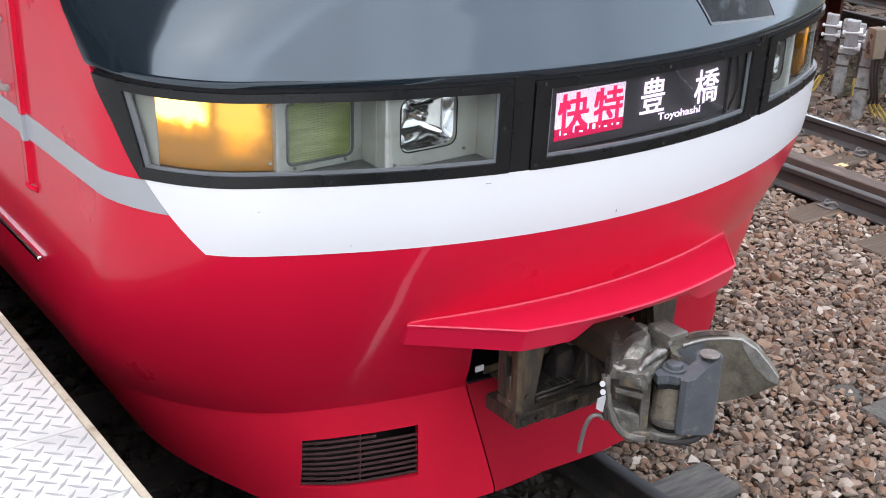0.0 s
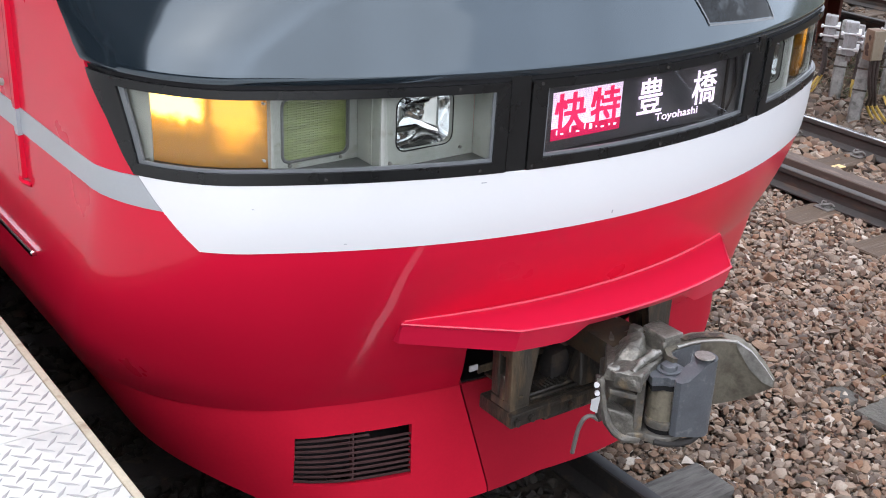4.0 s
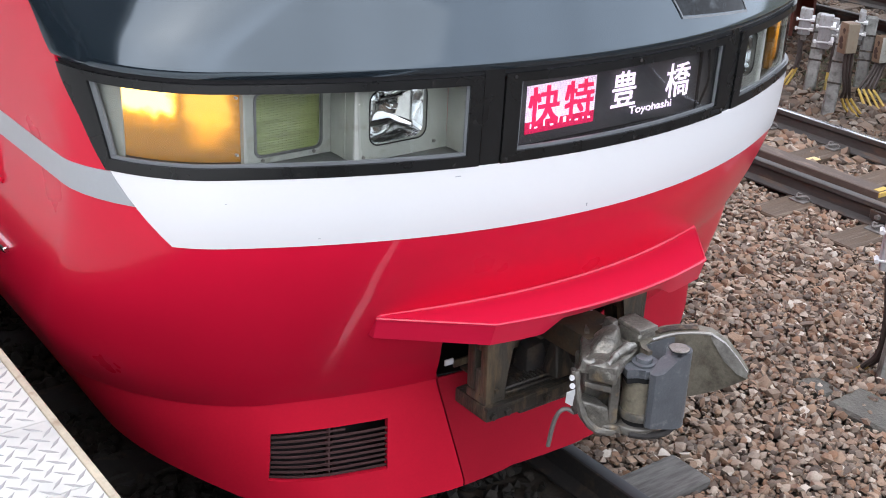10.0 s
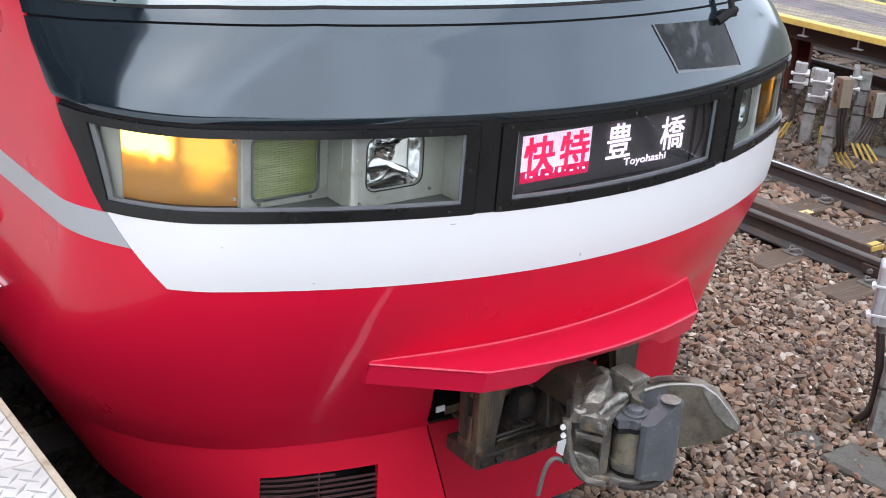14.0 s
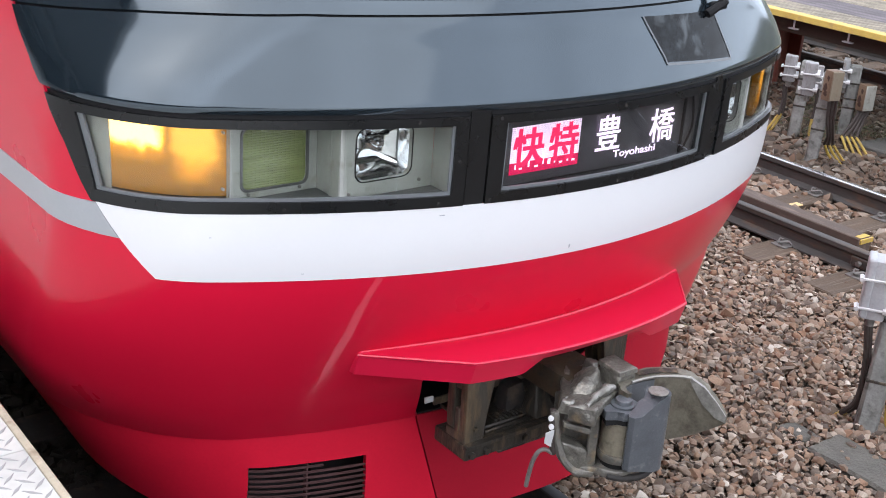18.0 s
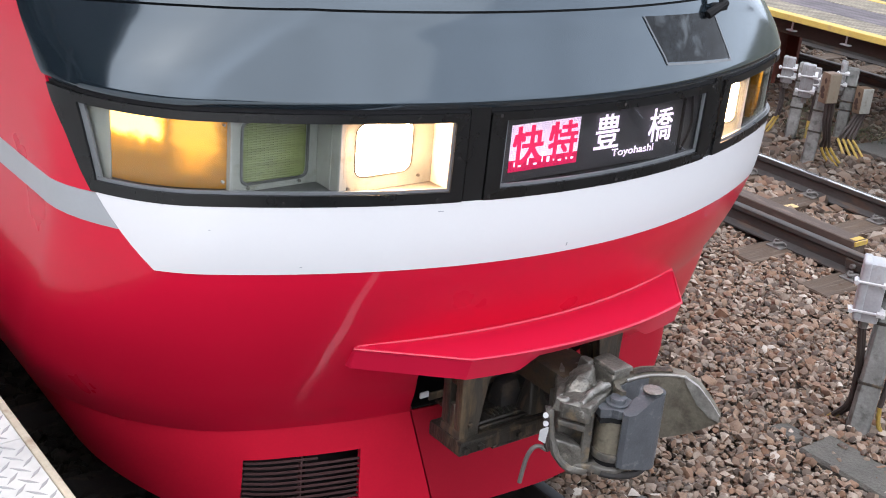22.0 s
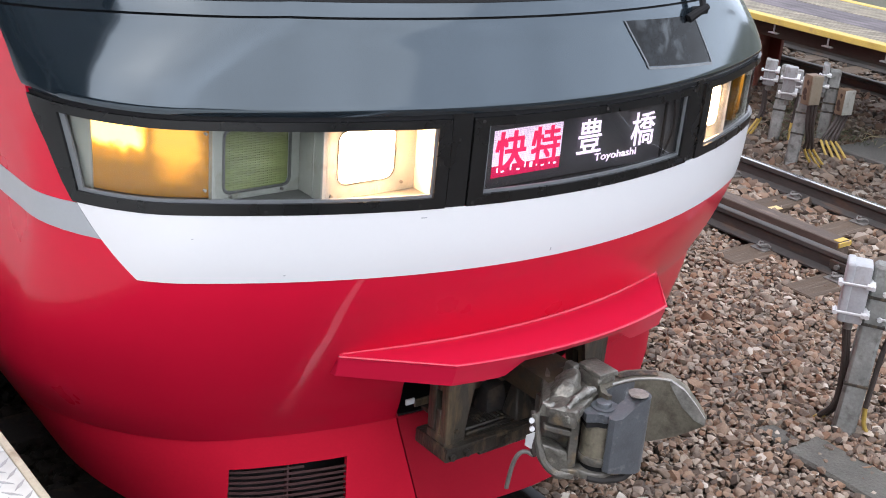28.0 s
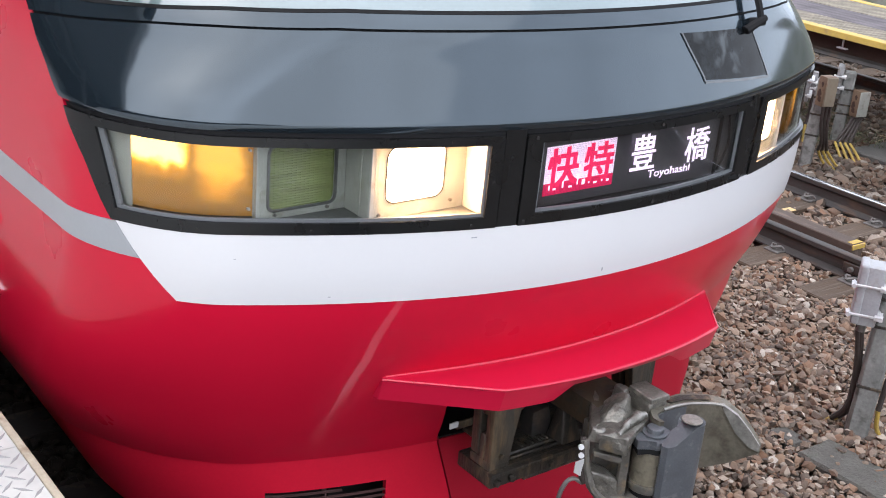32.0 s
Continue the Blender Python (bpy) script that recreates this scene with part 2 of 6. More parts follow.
CONCRETE = surface("weathered_concrete", (0.098, 0.092, 0.080), 0.9, var=0.32, scale=7, fine=80, bump=0.9, bump_scale=60, second=(0.09, 0.09, 0.075), amount=0.45)
POST = surface("grey_post", (0.20, 0.205, 0.195), 0.8, var=0.3, scale=9, fine=60, bump=0.4, bump_scale=50, second=(0.105, 0.105, 0.096), amount=0.45)
BOXWHITE = surface("white_enamel_box", (0.34, 0.35, 0.365), 0.4, var=0.16, scale=10, second=(0.30, 0.29, 0.27), amount=0.35)
BOXGREY = surface("weathered_grey_box", (0.235, 0.24, 0.245), 0.45, var=0.2, scale=12, second=(0.17, 0.16, 0.145), amount=0.4)
BOXPALE = surface("faded_grey_cover", (0.30, 0.30, 0.27), 0.6, var=0.15, scale=12, second=(0.20, 0.18, 0.15), amount=0.35)
BOXLID = surface("faded_tan_cover", (0.17, 0.14, 0.10), 0.6, var=0.15, scale=12, second=(0.15, 0.11, 0.075), amount=0.35)
RUST = surface("dark_rust", (0.045, 0.022, 0.015), 0.85, var=0.4, scale=30)
BOXTAN = surface("tan_box_lid", (0.135, 0.088, 0.055), 0.6, var=0.15, scale=18, second=(0.10, 0.055, 0.035), amount=0.35)
GALV = surface("galvanised_clamp", (0.58, 0.59, 0.60), 0.45, metal=0.25, var=0.12)
YELLOW = surface("yellow_cable", (0.36, 0.25, 0.05), 0.55, var=0.2, second=(0.27, 0.19, 0.07), amount=0.35)
CABLE = surface("black_cable", (0.034, 0.025, 0.022), 0.6, var=0.3)
RAILSIDE = surface("rail_steel", (0.060, 0.055, 0.052), 0.55, metal=0.3, var=0.3, scale=8, fine=90, bump=0.15, second=(0.10, 0.065, 0.045), amount=0.4, stretch=(1, 0.25, 1))
RAILSHADED = surface("shade_dark_rail_head", (0.024, 0.025, 0.029), 0.55, metal=0.1, var=0.1, stretch=(1, 0.1, 1))
RAILTOP = surface("polished_rail_head", (0.72, 0.73, 0.75), 0.22, metal=0.9, var=0.06, stretch=(1, 0.1, 1))
TIMBER = surface("brown_sleeper_timber", (0.080, 0.054, 0.036), 0.85, var=0.25, scale=8, fine=70, bump=0.5, bump_scale=40, second=(0.14, 0.11, 0.085), amount=0.4, stretch=(0.2, 2.5, 1), objvar=0.25)
GREYWOOD = surface("silvered_timber", (0.115, 0.110, 0.102), 0.85, var=0.3, scale=9, fine=60, bump=0.7, bump_scale=40, second=(0.07, 0.065, 0.06), amount=0.6, stretch=(0.35, 2.4, 1))
GUARD = surface("red_brown_guard_timber", (0.078, 0.055, 0.043), 0.75, var=0.25, scale=7, bump=0.2, second=(0.14, 0.10, 0.08), amount=0.4, stretch=(1, 0.3, 1))
YPAINT = surface("chipped_yellow_paint", (0.48, 0.33, 0.06), 0.6, var=0.15, scale=20, second=(0.40, 0.26, 0.13), amount=0.4)
SPIKE = surface("dull_rail_fastening", (0.17, 0.16, 0.15), 0.6, metal=0.4, var=0.25, scale=30)
FARSTONES = surface("sooty_far_ballast", (0.15, 0.12, 0.1), 0.9, var=0.2, scale=5, fine=120, bump=0.35, bump_scale=110)
STONES = surface("brown_grey_ballast", (0.20, 0.16, 0.13), 0.85, var=0.2, scale=5, fine=120, bump=0.35, bump_scale=110)


def stone_colours(m, dull=1.0):
    """Each stone takes its own colour, from dark brown over rust and grey to nearly white."""
    n, l = m.node_tree.nodes, m.node_tree.links
    rnd, ramp = n.new("ShaderNodeNewGeometry"), n.new("ShaderNodeValToRGB")
    shades = ((0.0, (0.085, 0.064, 0.052)), (0.16, (0.150, 0.110, 0.083)), (0.34, (0.270, 0.155, 0.095)), (0.5, (0.180, 0.145, 0.115)),
              (0.66, (0.310, 0.205, 0.135)), (0.84, (0.290, 0.238, 0.192)), (0.95, (0.40, 0.325, 0.255)), (1.0, (0.56, 0.50, 0.43)))
    while len(ramp.color_ramp.elements) < len(shades):
        ramp.color_ramp.elements.new(0.5)
    for e, (at, c) in zip(ramp.color_ramp.elements, shades):
        e.position, e.color = at, (*[q * dull for q in c], 1)
    mix = [q for q in n if q.bl_idname == "ShaderNodeMix"][0]
    l.new(rnd.outputs["Random Per Island"], ramp.inputs[0])
    l.new(ramp.outputs[0], mix.inputs[6])
    ramp.color_ramp.interpolation = "LINEAR"


stone_colours(STONES, 0.86)
stone_colours(FARSTONES, 0.42)
# near-black: grime plus the shade under the train, both put into the colour
SHADE_GRIME_STONES = surface("grime_and_shade_ballast", (0.017, 0.014, 0.011), 0.9, var=0.4, scale=8, fine=120, bump=0.35, bump_scale=110, island=0.5)
SLABDARK = surface("damp_dark_slab", (0.085, 0.082, 0.075), 0.8, var=0.25, scale=6, bump=0.3)
WORN = surface("bright_rubbed_steel", (0.27, 0.262, 0.24), 0.4, metal=0.4, var=0.4, scale=16, bump=0.2, second=(0.15, 0.14, 0.12), amount=0.4)
GROUND = surface("dusty_ballast_bed", (0.055, 0.043, 0.034), 0.95, var=0.45, scale=3, fine=26, bump=1.0, bump_scale=30, second=(0.085, 0.067, 0.053), amount=0.35)
GIRDER = surface("dark_brown_girder", (0.050, 0.036, 0.028), 0.8, var=0.3, scale=4, second=(0.09, 0.055, 0.036), amount=0.35, stretch=(1, 0.3, 1))
BROWNSTEEL = surface("red_brown_painted_steel", (0.14, 0.036, 0.022), 0.6, var=0.2, scale=5)
DECKTOP = surface("purple_brown_deck_paving", (0.125, 0.108, 0.118), 0.85, var=0.14, scale=4, bump=0.2)
DECKPALE = surface("pale_tactile_paving", (0.235, 0.205, 0.155), 0.85, var=0.3, scale=9, fine=35)
dot_grid(DECKPALE, (0.055, 0.055), 0.55, 1.05, ("X", "Y"), "Base Color")
dot_grid(DECKTOP, (0.12, 0.05), 0.72, 1.05, ("X", "Y"), "Base Color")
DECKYELLOW = surface("yellow_edge_paint", (0.50, 0.36, 0.085), 0.55, var=0.15, scale=8, second=(0.40, 0.28, 0.10), amount=0.35)
WALLGREY = surface("mossy_grey_wall", (0.24, 0.25, 0.21), 0.9, var=0.2, scale=1.5, fine=20, bump=0.3, second=(0.16, 0.18, 0.13), amount=0.4)
GRASS = surface("dull_green_weeds", (0.055, 0.075, 0.03), 0.8, var=0.3, island=0.4)
STRAW = surface("dry_straw_weeds", (0.30, 0.26, 0.16), 0.85, var=0.25, island=0.3)
CANOPY = surface("canopy_sheeting", (0.16, 0.16, 0.155), 0.8, var=0.15)

# ---- shapes ----
def part(name, bm, material, parent=None, label="", smooth=True, angle=38):
    """One mesh object of a bmesh, under a thing or a part."""
    bmesh.ops.recalc_face_normals(bm, faces=bm.faces)
    me = bpy.data.meshes.new(name)
    if smooth:
        lim = math.cos(radians(angle))
        for fc in bm.faces:
            fc.smooth = True
        for e in bm.edges:
            if len(e.link_faces) == 2 and e.link_faces[0].normal.dot(e.link_faces[1].normal) < lim:
                e.smooth = False
    bm.to_mesh(me)
    bm.free()
    me.materials.append(material)
    ob = new(name, me)
    if parent:
        ob.parent = parent
        if parent.type == "EMPTY":
            ob.location = -parent.location
            ob.matrix_basis = Matrix.Translation(-parent.location)
    if label:
        tagged(ob, label)
    return ob


def thing(name, at, label, category, group="", kind=""):
    ob = new(name)
    ob.location = at
    ob.empty_display_size = 0.1
    return tagged(ob, label, category, group, kind)


def merge(bm, other):
    me = bpy.data.meshes.new("tmp")
    other.to_mesh(me)
    other.free()
    bm.from_mesh(me)
    bpy.data.meshes.remove(me)


def box(bm, lo, hi, bevel=0.0, m=None, seg=1):
    b = bmesh.new()
    bmesh.ops.create_cube(b, size=1)
    c = [(a + z) / 2 for a, z in zip(lo, hi)]
    for v in b.verts:
        v.co = Vector([c[i] + v.co[i] * (hi[i] - lo[i]) for i in range(3)])
    if bevel:
        bmesh.ops.bevel(b, geom=b.edges[:], offset=bevel, segments=seg, profile=0.6, affect="EDGES")
    if m:
        bmesh.ops.transform(b, matrix=m, verts=b.verts)
    merge(bm, b)


def rod(bm, a, z, r0, r1=None, seg=12, bevel=0.0):
    a, z = Vector(a), Vector(z)
    b = bmesh.new()
    bmesh.ops.create_cone(b, cap_ends=True, segments=seg, radius1=r0, radius2=r0 if r1 is None else r1, depth=(z - a).length)
    if bevel:
        bmesh.ops.bevel(b, geom=[e for e in b.edges if len(e.link_faces) == 2 and any(len(fc.verts) > 4 for fc in e.link_faces)],
                        offset=bevel, segments=2, profile=0.6, affect="EDGES")
    q = (z - a).to_track_quat("Z", "Y")
    bmesh.ops.transform(b, matrix=Matrix.Translation((a + z) / 2) @ q.to_matrix().to_4x4(), verts=b.verts)
    merge(bm, b)


def curve_points(pts, n=6):
    """A smooth line through points."""
    p = [Vector(q) for q in pts]
    p = [2 * p[0] - p[1]] + p + [2 * p[-1] - p[-2]]
    out = []
    for i in range(1, len(p) - 2):
        for k in range(n):
            t = k / n
            a, b, c, d = p[i - 1:i + 3]
            out.append(0.5 * (2 * b + (c - a) * t + (2 * a - 5 * b + 4 * c - d) * t * t + (3 * b - a - 3 * c + d) * t ** 3))
    return out + [p[-2]]


def tube(bm, pts, r, seg=8, n=6):
    line = curve_points(pts, n)
    rings = []
    for i, q in enumerate(line):
        d = (line[min(i + 1, len(line) - 1)] - line[max(i - 1, 0)]).normalized()
        u = d.orthogonal().normalized() if i == 0 else (u - d * u.dot(d)).normalized()
        w = d.cross(u)
        rings.append([bm.verts.new(q + (u * math.cos(2 * math.pi * k / seg) + w * math.sin(2 * math.pi * k / seg)) * r) for k in range(seg)])
    for a, b in zip(rings, rings[1:]):
        for k in range(seg):
            bm.faces.new((a[k], a[(k + 1) % seg], b[(k + 1) % seg], b[k]))
    bm.faces.new(rings[0][::-1])
    bm.faces.new(rings[-1])


def prism(bm, outline, axis, lo, hi):
    """Extrude an outline of 2D points along an axis (0, 1, 2), from lo to hi."""
    def co(p, h):
        v = list(p)
        v.insert(axis, h)
        return v
    a = [bm.verts.new(co(p, lo)) for p in outline]
    b = [bm.verts.new(co(p, hi)) for p in outline]
    k = len(a)
    for i in range(k):
        bm.faces.new((a[i], a[(i + 1) % k], b[(i + 1) % k], b[i]))
    bm.faces.new(a[::-1])
    bm.faces.new(b)


def rounded_rect(x0, x1, z0, z1, r, n=5):
    out = []
    for cx, cz, a0 in ((x1 - r, z1 - r, 0), (x0 + r, z1 - r, 90), (x0 + r, z0 + r, 180), (x1 - r, z0 + r, 270)):
        for k in range(n + 1):
            a = radians(a0 + 90 * k / n)
            out.append((cx + r * math.cos(a), cz + r * math.sin(a)))
    return out

# ---- ground, tracks and platforms ----
GROUND_Z = -0.20
RAIL_Y0, RAIL_Y1 = -30.0, 60.0
TRACKS = (("main", 0.0), ("middle", 4.75), ("far", 9.55))

bm = bmesh.new()
if True:
    ys = [-900, -60, -10, 0, 3, 6, 10, 20, 60, 900]
    xs = [-900, -60, -10, -1.6, 0, 2, 4, 6, 8, 12, 60, 900]
    grid = [[bm.verts.new((x, y, GROUND_Z)) for x in xs] for y in ys]
    for a, b in zip(grid, grid[1:]):
        for i in range(len(xs) - 1):
            bm.faces.new((a[i], a[i + 1], b[i + 1], b[i]))
tagged(part("ground", bm, GROUND, smooth=False), "dark dusty ballast bed under the tracks", "ground", kind="structure")

RAIL_FOOT = [(-0.064, -0.153), (0.064, -0.153), (0.064, -0.142), (0.022, -0.128), (0.009, -0.118), (0.0075, -0.055),
             (0.020, -0.040), (0.0325, -0.034), (0.0325, -0.006), (0.026, -0.0015), (-0.026, -0.0015), (-0.0325, -0.006),
             (-0.0325, -0.034), (-0.020, -0.040), (-0.0075, -0.055), (-0.009, -0.118), (-0.022, -0.128), (-0.064, -0.142)]


def lay_rail(x, label, top, web=RAILSIDE):
    rail = thing("rail", (x, 3, -0.153), label, "rail", "running rails")
    b = bmesh.new()
    prism(b, [(x + px, pz) for px, pz in RAIL_FOOT], 1, RAIL_Y0, RAIL_Y1)
    part("rail_web", b, web, rail, angle=25)
    b = bmesh.new()
    prism(b, [(x - 0.027, -0.0015), (x - 0.022, 0.0), (x + 0.022, 0.0), (x + 0.027, -0.0015)], 1, RAIL_Y0, RAIL_Y1)
    part("rail_head", b, top, rail, "worn running surface")


for tname, tx in TRACKS:
    for side in (-1, 1):
        # main rails: right head and both webs carry the train's shade in their colour
        lay_rail(tx + side * 0.5665, "rusty-sided steel rail with a bright running surface", (RAILSHADED if side > 0 else RAILTOP) if tname == "main" else RAILTOP if tname == "middle" and side > 0 else RAILSIDE,
                 DARK if tname == "main" else RAILSIDE)


def sleeper(x, y, mat, label, top=-0.150, half=1.05, w=0.115):
    b = bmesh.new()
    rs = random.Random(int(y * 100) + int(x * 10))
    box(b, (x - half, y - w, top - 0.14), (x + half, y + w, top), 0.008)
    for v in b.verts:
        v.co.z += rs.uniform(-0.004, 0.004)
        v.co.y += rs.uniform(-0.006, 0.006)
    return tagged(part("sleeper", b, mat, smooth=False), label, "sleeper", "sleepers")


# sleepers under the train carry its shade in their dark colour
for k in list(range(-3, 0)) + list(range(1, 16)):
    sleeper(0.0, 2.78 + k * 0.66, DARK, "dark timber sleeper in the ballast" if k < 0 else "dark timber sleeper under the train, grime and shade in its colour", top=-0.150 if k > 0 else -0.195)
end_sleeper = thing("sleeper", (0.0, 2.78, -0.265), "timber sleeper, shade painted in between the rails, silvered at its end", "sleeper", "sleepers")
# the stretch under the train is coloured dark as its shade
for x0, x1, top, mat, nm in ((-1.05, 0.64, -0.140, DARK, "sooty_stretch"), (0.641, 1.05, -0.125, GREYWOOD, "silvered_end")):
    b = bmesh.new()
    box(b, (x0, 2.665, -0.265), (x1, 2.895, top), 0.008)
    rs = random.Random(3)
    for v in b.verts:
        v.co.z += rs.uniform(-0.004, 0.004)
        v.co.y += rs.uniform(-0.006, 0.006)
    part(nm, b, mat, end_sleeper, smooth=False)
MIDDLE_SLEEPERS = [4.02 + 0.60 * k for k in range(-4, 14)]
for y in MIDDLE_SLEEPERS:
    sleeper(4.75, y, TIMBER, "brown weathered timber sleeper in the ballast")
for k in range(-2, 14):
    sleeper(9.55, 4.3 + 0.6 * k, TIMBER, "brown weathered timber sleeper in the ballast")


def fastening(x, y, side):
    """Tie plate with a spring clip beside the foot of a rail."""
    t = thing("rail_clip", (x, y, -0.15), "dull grey steel rail clip bolted on a sleeper", "rail clip", "rail clips")
    b = bmesh.new()
    box(b, (x - 0.045, y - 0.06, -0.150), (x + 0.045, y + 0.06, -0.136), 0.004)
    part("tie_plate", b, SPIKE, t)
    b = bmesh.new()
    tube(b, [(x - side * 0.035, y - 0.05, -0.130), (x - side * 0.02, y - 0.03, -0.112), (x + side * 0.03, y, -0.118),
             (x - side * 0.02, y + 0.03, -0.112), (x - side * 0.035, y + 0.05, -0.130)], 0.010, 6, 4)
    part("spring", b, SPIKE, t)
    b = bmesh.new()
    rod(b, (x + side * 0.005, y, -0.136), (x + side * 0.005, y, -0.095), 0.014, seg=6)
    part("bolt", b, SPIKE, t)


for y in MIDDLE_SLEEPERS:
    for side in (-1, 1):
        fastening(4.75 + side * 0.5665 - 0.095, y, -1)
        if 2.9 < y < 7.0:
            fastening(4.75 + side * 0.5665 + 0.095, y, 1)

# guard timber between the middle rails, its end painted yellow
gt = thing("guard_timber", (4.40, 5.6, -0.15), "red-brown guard beam with a yellow painted end", "guard beam")
b = bmesh.new()
box(b, (4.335, 4.204, -0.149), (4.475, 12.0, 0.0), 0.006)
part("beam", b, GUARD, gt)
b = bmesh.new()
box(b, (4.337, 4.190, -0.036), (4.473, 4.2035, -0.002), 0.003)
part("painted_end", b, YPAINT, gt, "chipped yellow paint on the beam's end")
b = bmesh.new()
box(b, (4.352, 4.207, 0.001), (4.460, 4.252, 0.004), 0.001)
part("paint_mark", b, YPAINT, gt, "scuffed pale yellow paint")
b = bmesh.new()
box(b, (4.755, 5.085, -0.149), (4.925, 5.150, -0.140), 0.003)
for v in b.verts:
    v.co.y += 0.02 * math.sin(v.co.x * 60)
PALEPAINT = surface("pale_yellow_paint", (0.60, 0.44, 0.21), 0.6, var=0.2, scale=25, second=(0.42, 0.26, 0.12), amount=0.35)
tagged(part("paint_patch", b, PALEPAINT), "pale chipped yellow paint patch on a sleeper", "paint mark", kind="structure")

# joint bars on the nearer middle rail
jb = thing("joint_bar", (4.18, 3.85, -0.12), "dark steel fishplate bolted to the rail joint", "fishplate")
b = bmesh.new()
box(b, (4.145, 3.55, -0.112), (4.172, 4.12, -0.045), 0.006)
part("bar", b, RAILSIDE, jb)
for y in (3.64, 3.78, 3.92, 4.05):
    b = bmesh.new()
    rod(b, (4.145, y, -0.080), (4.118, y, -0.080), 0.019, seg=6, bevel=0.003)
    part("bolt", b, SPIKE, jb)

# near platform: tread plate deck on a masonry wall
PX, PZ = -1.592, 1.004
b = bmesh.new()
box(b, (-16.0, -40, GROUND_Z), (PX - 0.06, 60, PZ - 0.10), 0.0)
tagged(part("platform_wall", b, DARK, smooth=False), "dark platform wall below the deck", "platform wall", kind="structure")
plat = thing("platform", (-3, 2, PZ - 0.10), "white painted steel tread plate platform with a beige edge", "platform", kind="structure")
JOINTS = [2.752 + 0.3325 * k for k in range(-4, 5)]
b = bmesh.new()
box(b, (PX - 0.022, -40, PZ - 0.098), (PX, 60, PZ + 0.002), 0.003)
part("edge_strip", b, EDGING, plat, "beige worn edge strip")
cuts = [-40] + JOINTS + [60]
for a, z in zip(cuts, cuts[1:]):
    b = bmesh.new()
    box(b, (-16.0, a + 0.0012, PZ - 0.098), (PX - 0.0235, z - 0.0012, PZ), 0.0015)
    part("tread_plate", b, PLATE, plat)
b = bmesh.new()
pitch = 0.058
for i in range(40):
    for j in range(112):
        x, y = PX - 0.045 - i * pitch * 0.5, 0.55 + j * pitch * 0.5
        if (i + j) % 2 or min(abs(y - q) for q in JOINTS) < 0.012:
            continue
        a = radians(46 if (i // 1) % 2 == 0 else 136)
        u, w = Vector((math.cos(a), math.sin(a), 0)), Vector((-math.sin(a), math.cos(a), 0))
        c = Vector((x, y, PZ))
        base = [b.verts.new(c + p) for p in (u * 0.0295, w * 0.0056, -u * 0.0295, -w * 0.0056)]
        top = [b.verts.new(c + p + Vector((0, 0, 0.0022))) for p in (u * 0.0240, w * 0.0030, -u * 0.0240, -w * 0.0030)]
        for k in range(4):
            b.faces.new((base[k], base[(k + 1) % 4], top[(k + 1) % 4], top[k]))
        b.faces.new(top)
tagged(part("tread_bars", b, LOZENGE, plat, smooth=False), "raised tread bars", kind="stuff")

# unseen canopy over the near platform, shaped to give the hood its dark reflections
can = thing("unseen_canopy", (-7, 0, PZ), "unseen grey sheet canopy on steel posts, added for the hood's dark reflections", "canopy", kind="structure")
b = bmesh.new()
prism(b, [(-14.5, 5.2), (-3.80, 4.64), (-3.80, 4.84), (-14.5, 5.4)], 1, 3.5, 40)
part("roof_sheet", b, CANOPY, can)
b = bmesh.new()
prism(b, [(-3.66, 4.63), (-3.20, 4.56), (-3.20, 4.66), (-3.66, 4.80)], 1, 3.5, 40)
part("roof_sheet", b, CANOPY, can)
for y in (3.5, 6.5, 9.5, 14, 22, 30, 39.8):
    b = bmesh.new()
    box(b, (-14.5, y, 4.2), (-3.20, y + 0.14, 4.515), 0.0)
    part("beam", b, CANOPY, can)
for y in (6, 14, 22, 30, 38):
    b = bmesh.new()
    box(b, (-7.65, y - 0.12, PZ + 0.003), (-7.4, y + 0.12, 4.8), 0.01)
    part("column", b, CANOPY, can)
# unseen dark wall, added to close the side that the hood reflects
b = bmesh.new()
box(b, (-15.2, -32, PZ), (-14.6, 26, 5.3), 0.0)
tagged(part("wall_station", b, DARK, smooth=False), "unseen dark wall added at the back of the platform", "wall", kind="structure")

# concrete trough lids between the tracks
for x0, x1, y0, y1, top in ((1.995, 2.255, 2.21, 2.81, -0.126), (1.995, 2.255, 1.59, 2.20, -0.130), (1.995, 2.255, 0.97, 1.58, -0.126), (2.05, 2.17, 2.85, 3.02, -0.136)):
    b = bmesh.new()
    box(b, (x0, y0, -0.22), (x1, y1, top), 0.014)
    bmesh.ops.triangulate(b, faces=b.faces)
    for cut in range(3):
        bmesh.ops.subdivide_edges(b, edges=[e for e in b.edges if e.calc_length() > 0.05], cuts=1)
        bmesh.ops.triangulate(b, faces=b.faces)
    for v in b.verts:
        v.co += Vector((noise.noise(v.co * 9), noise.noise(v.co * 9 + Vector((5, 0, 0))), 0.5 * noise.noise(v.co * 14))) * 0.009
    tagged(part("trough_lid", b, CONCRETE), "worn grey concrete cable trough lid among ballast", "trough lid", "trough lids")

# raised boarding deck beyond the middle track
DZ = 0.80
dk = thing("boarding_deck", (7.9, 7, GROUND_Z), "raised deck with a yellow edge on red-brown steel posts", "deck")
b = bmesh.new()
box(b, (7.06, -14, DZ - 0.05), (7.50, 40, DZ - 0.002), 0.004)
part("tactile_strip", b, DECKPALE, dk, "pale gritty paving strip")
b = bmesh.new()
box(b, (7.505, -14, DZ - 0.05), (8.07, 40, DZ - 0.004), 0.004)
part("paving", b, DECKTOP, dk, "purple-brown paving")
b = bmesh.new()
box(b, (8.075, -14, DZ - 0.05), (8.62, 40, DZ - 0.002), 0.004)
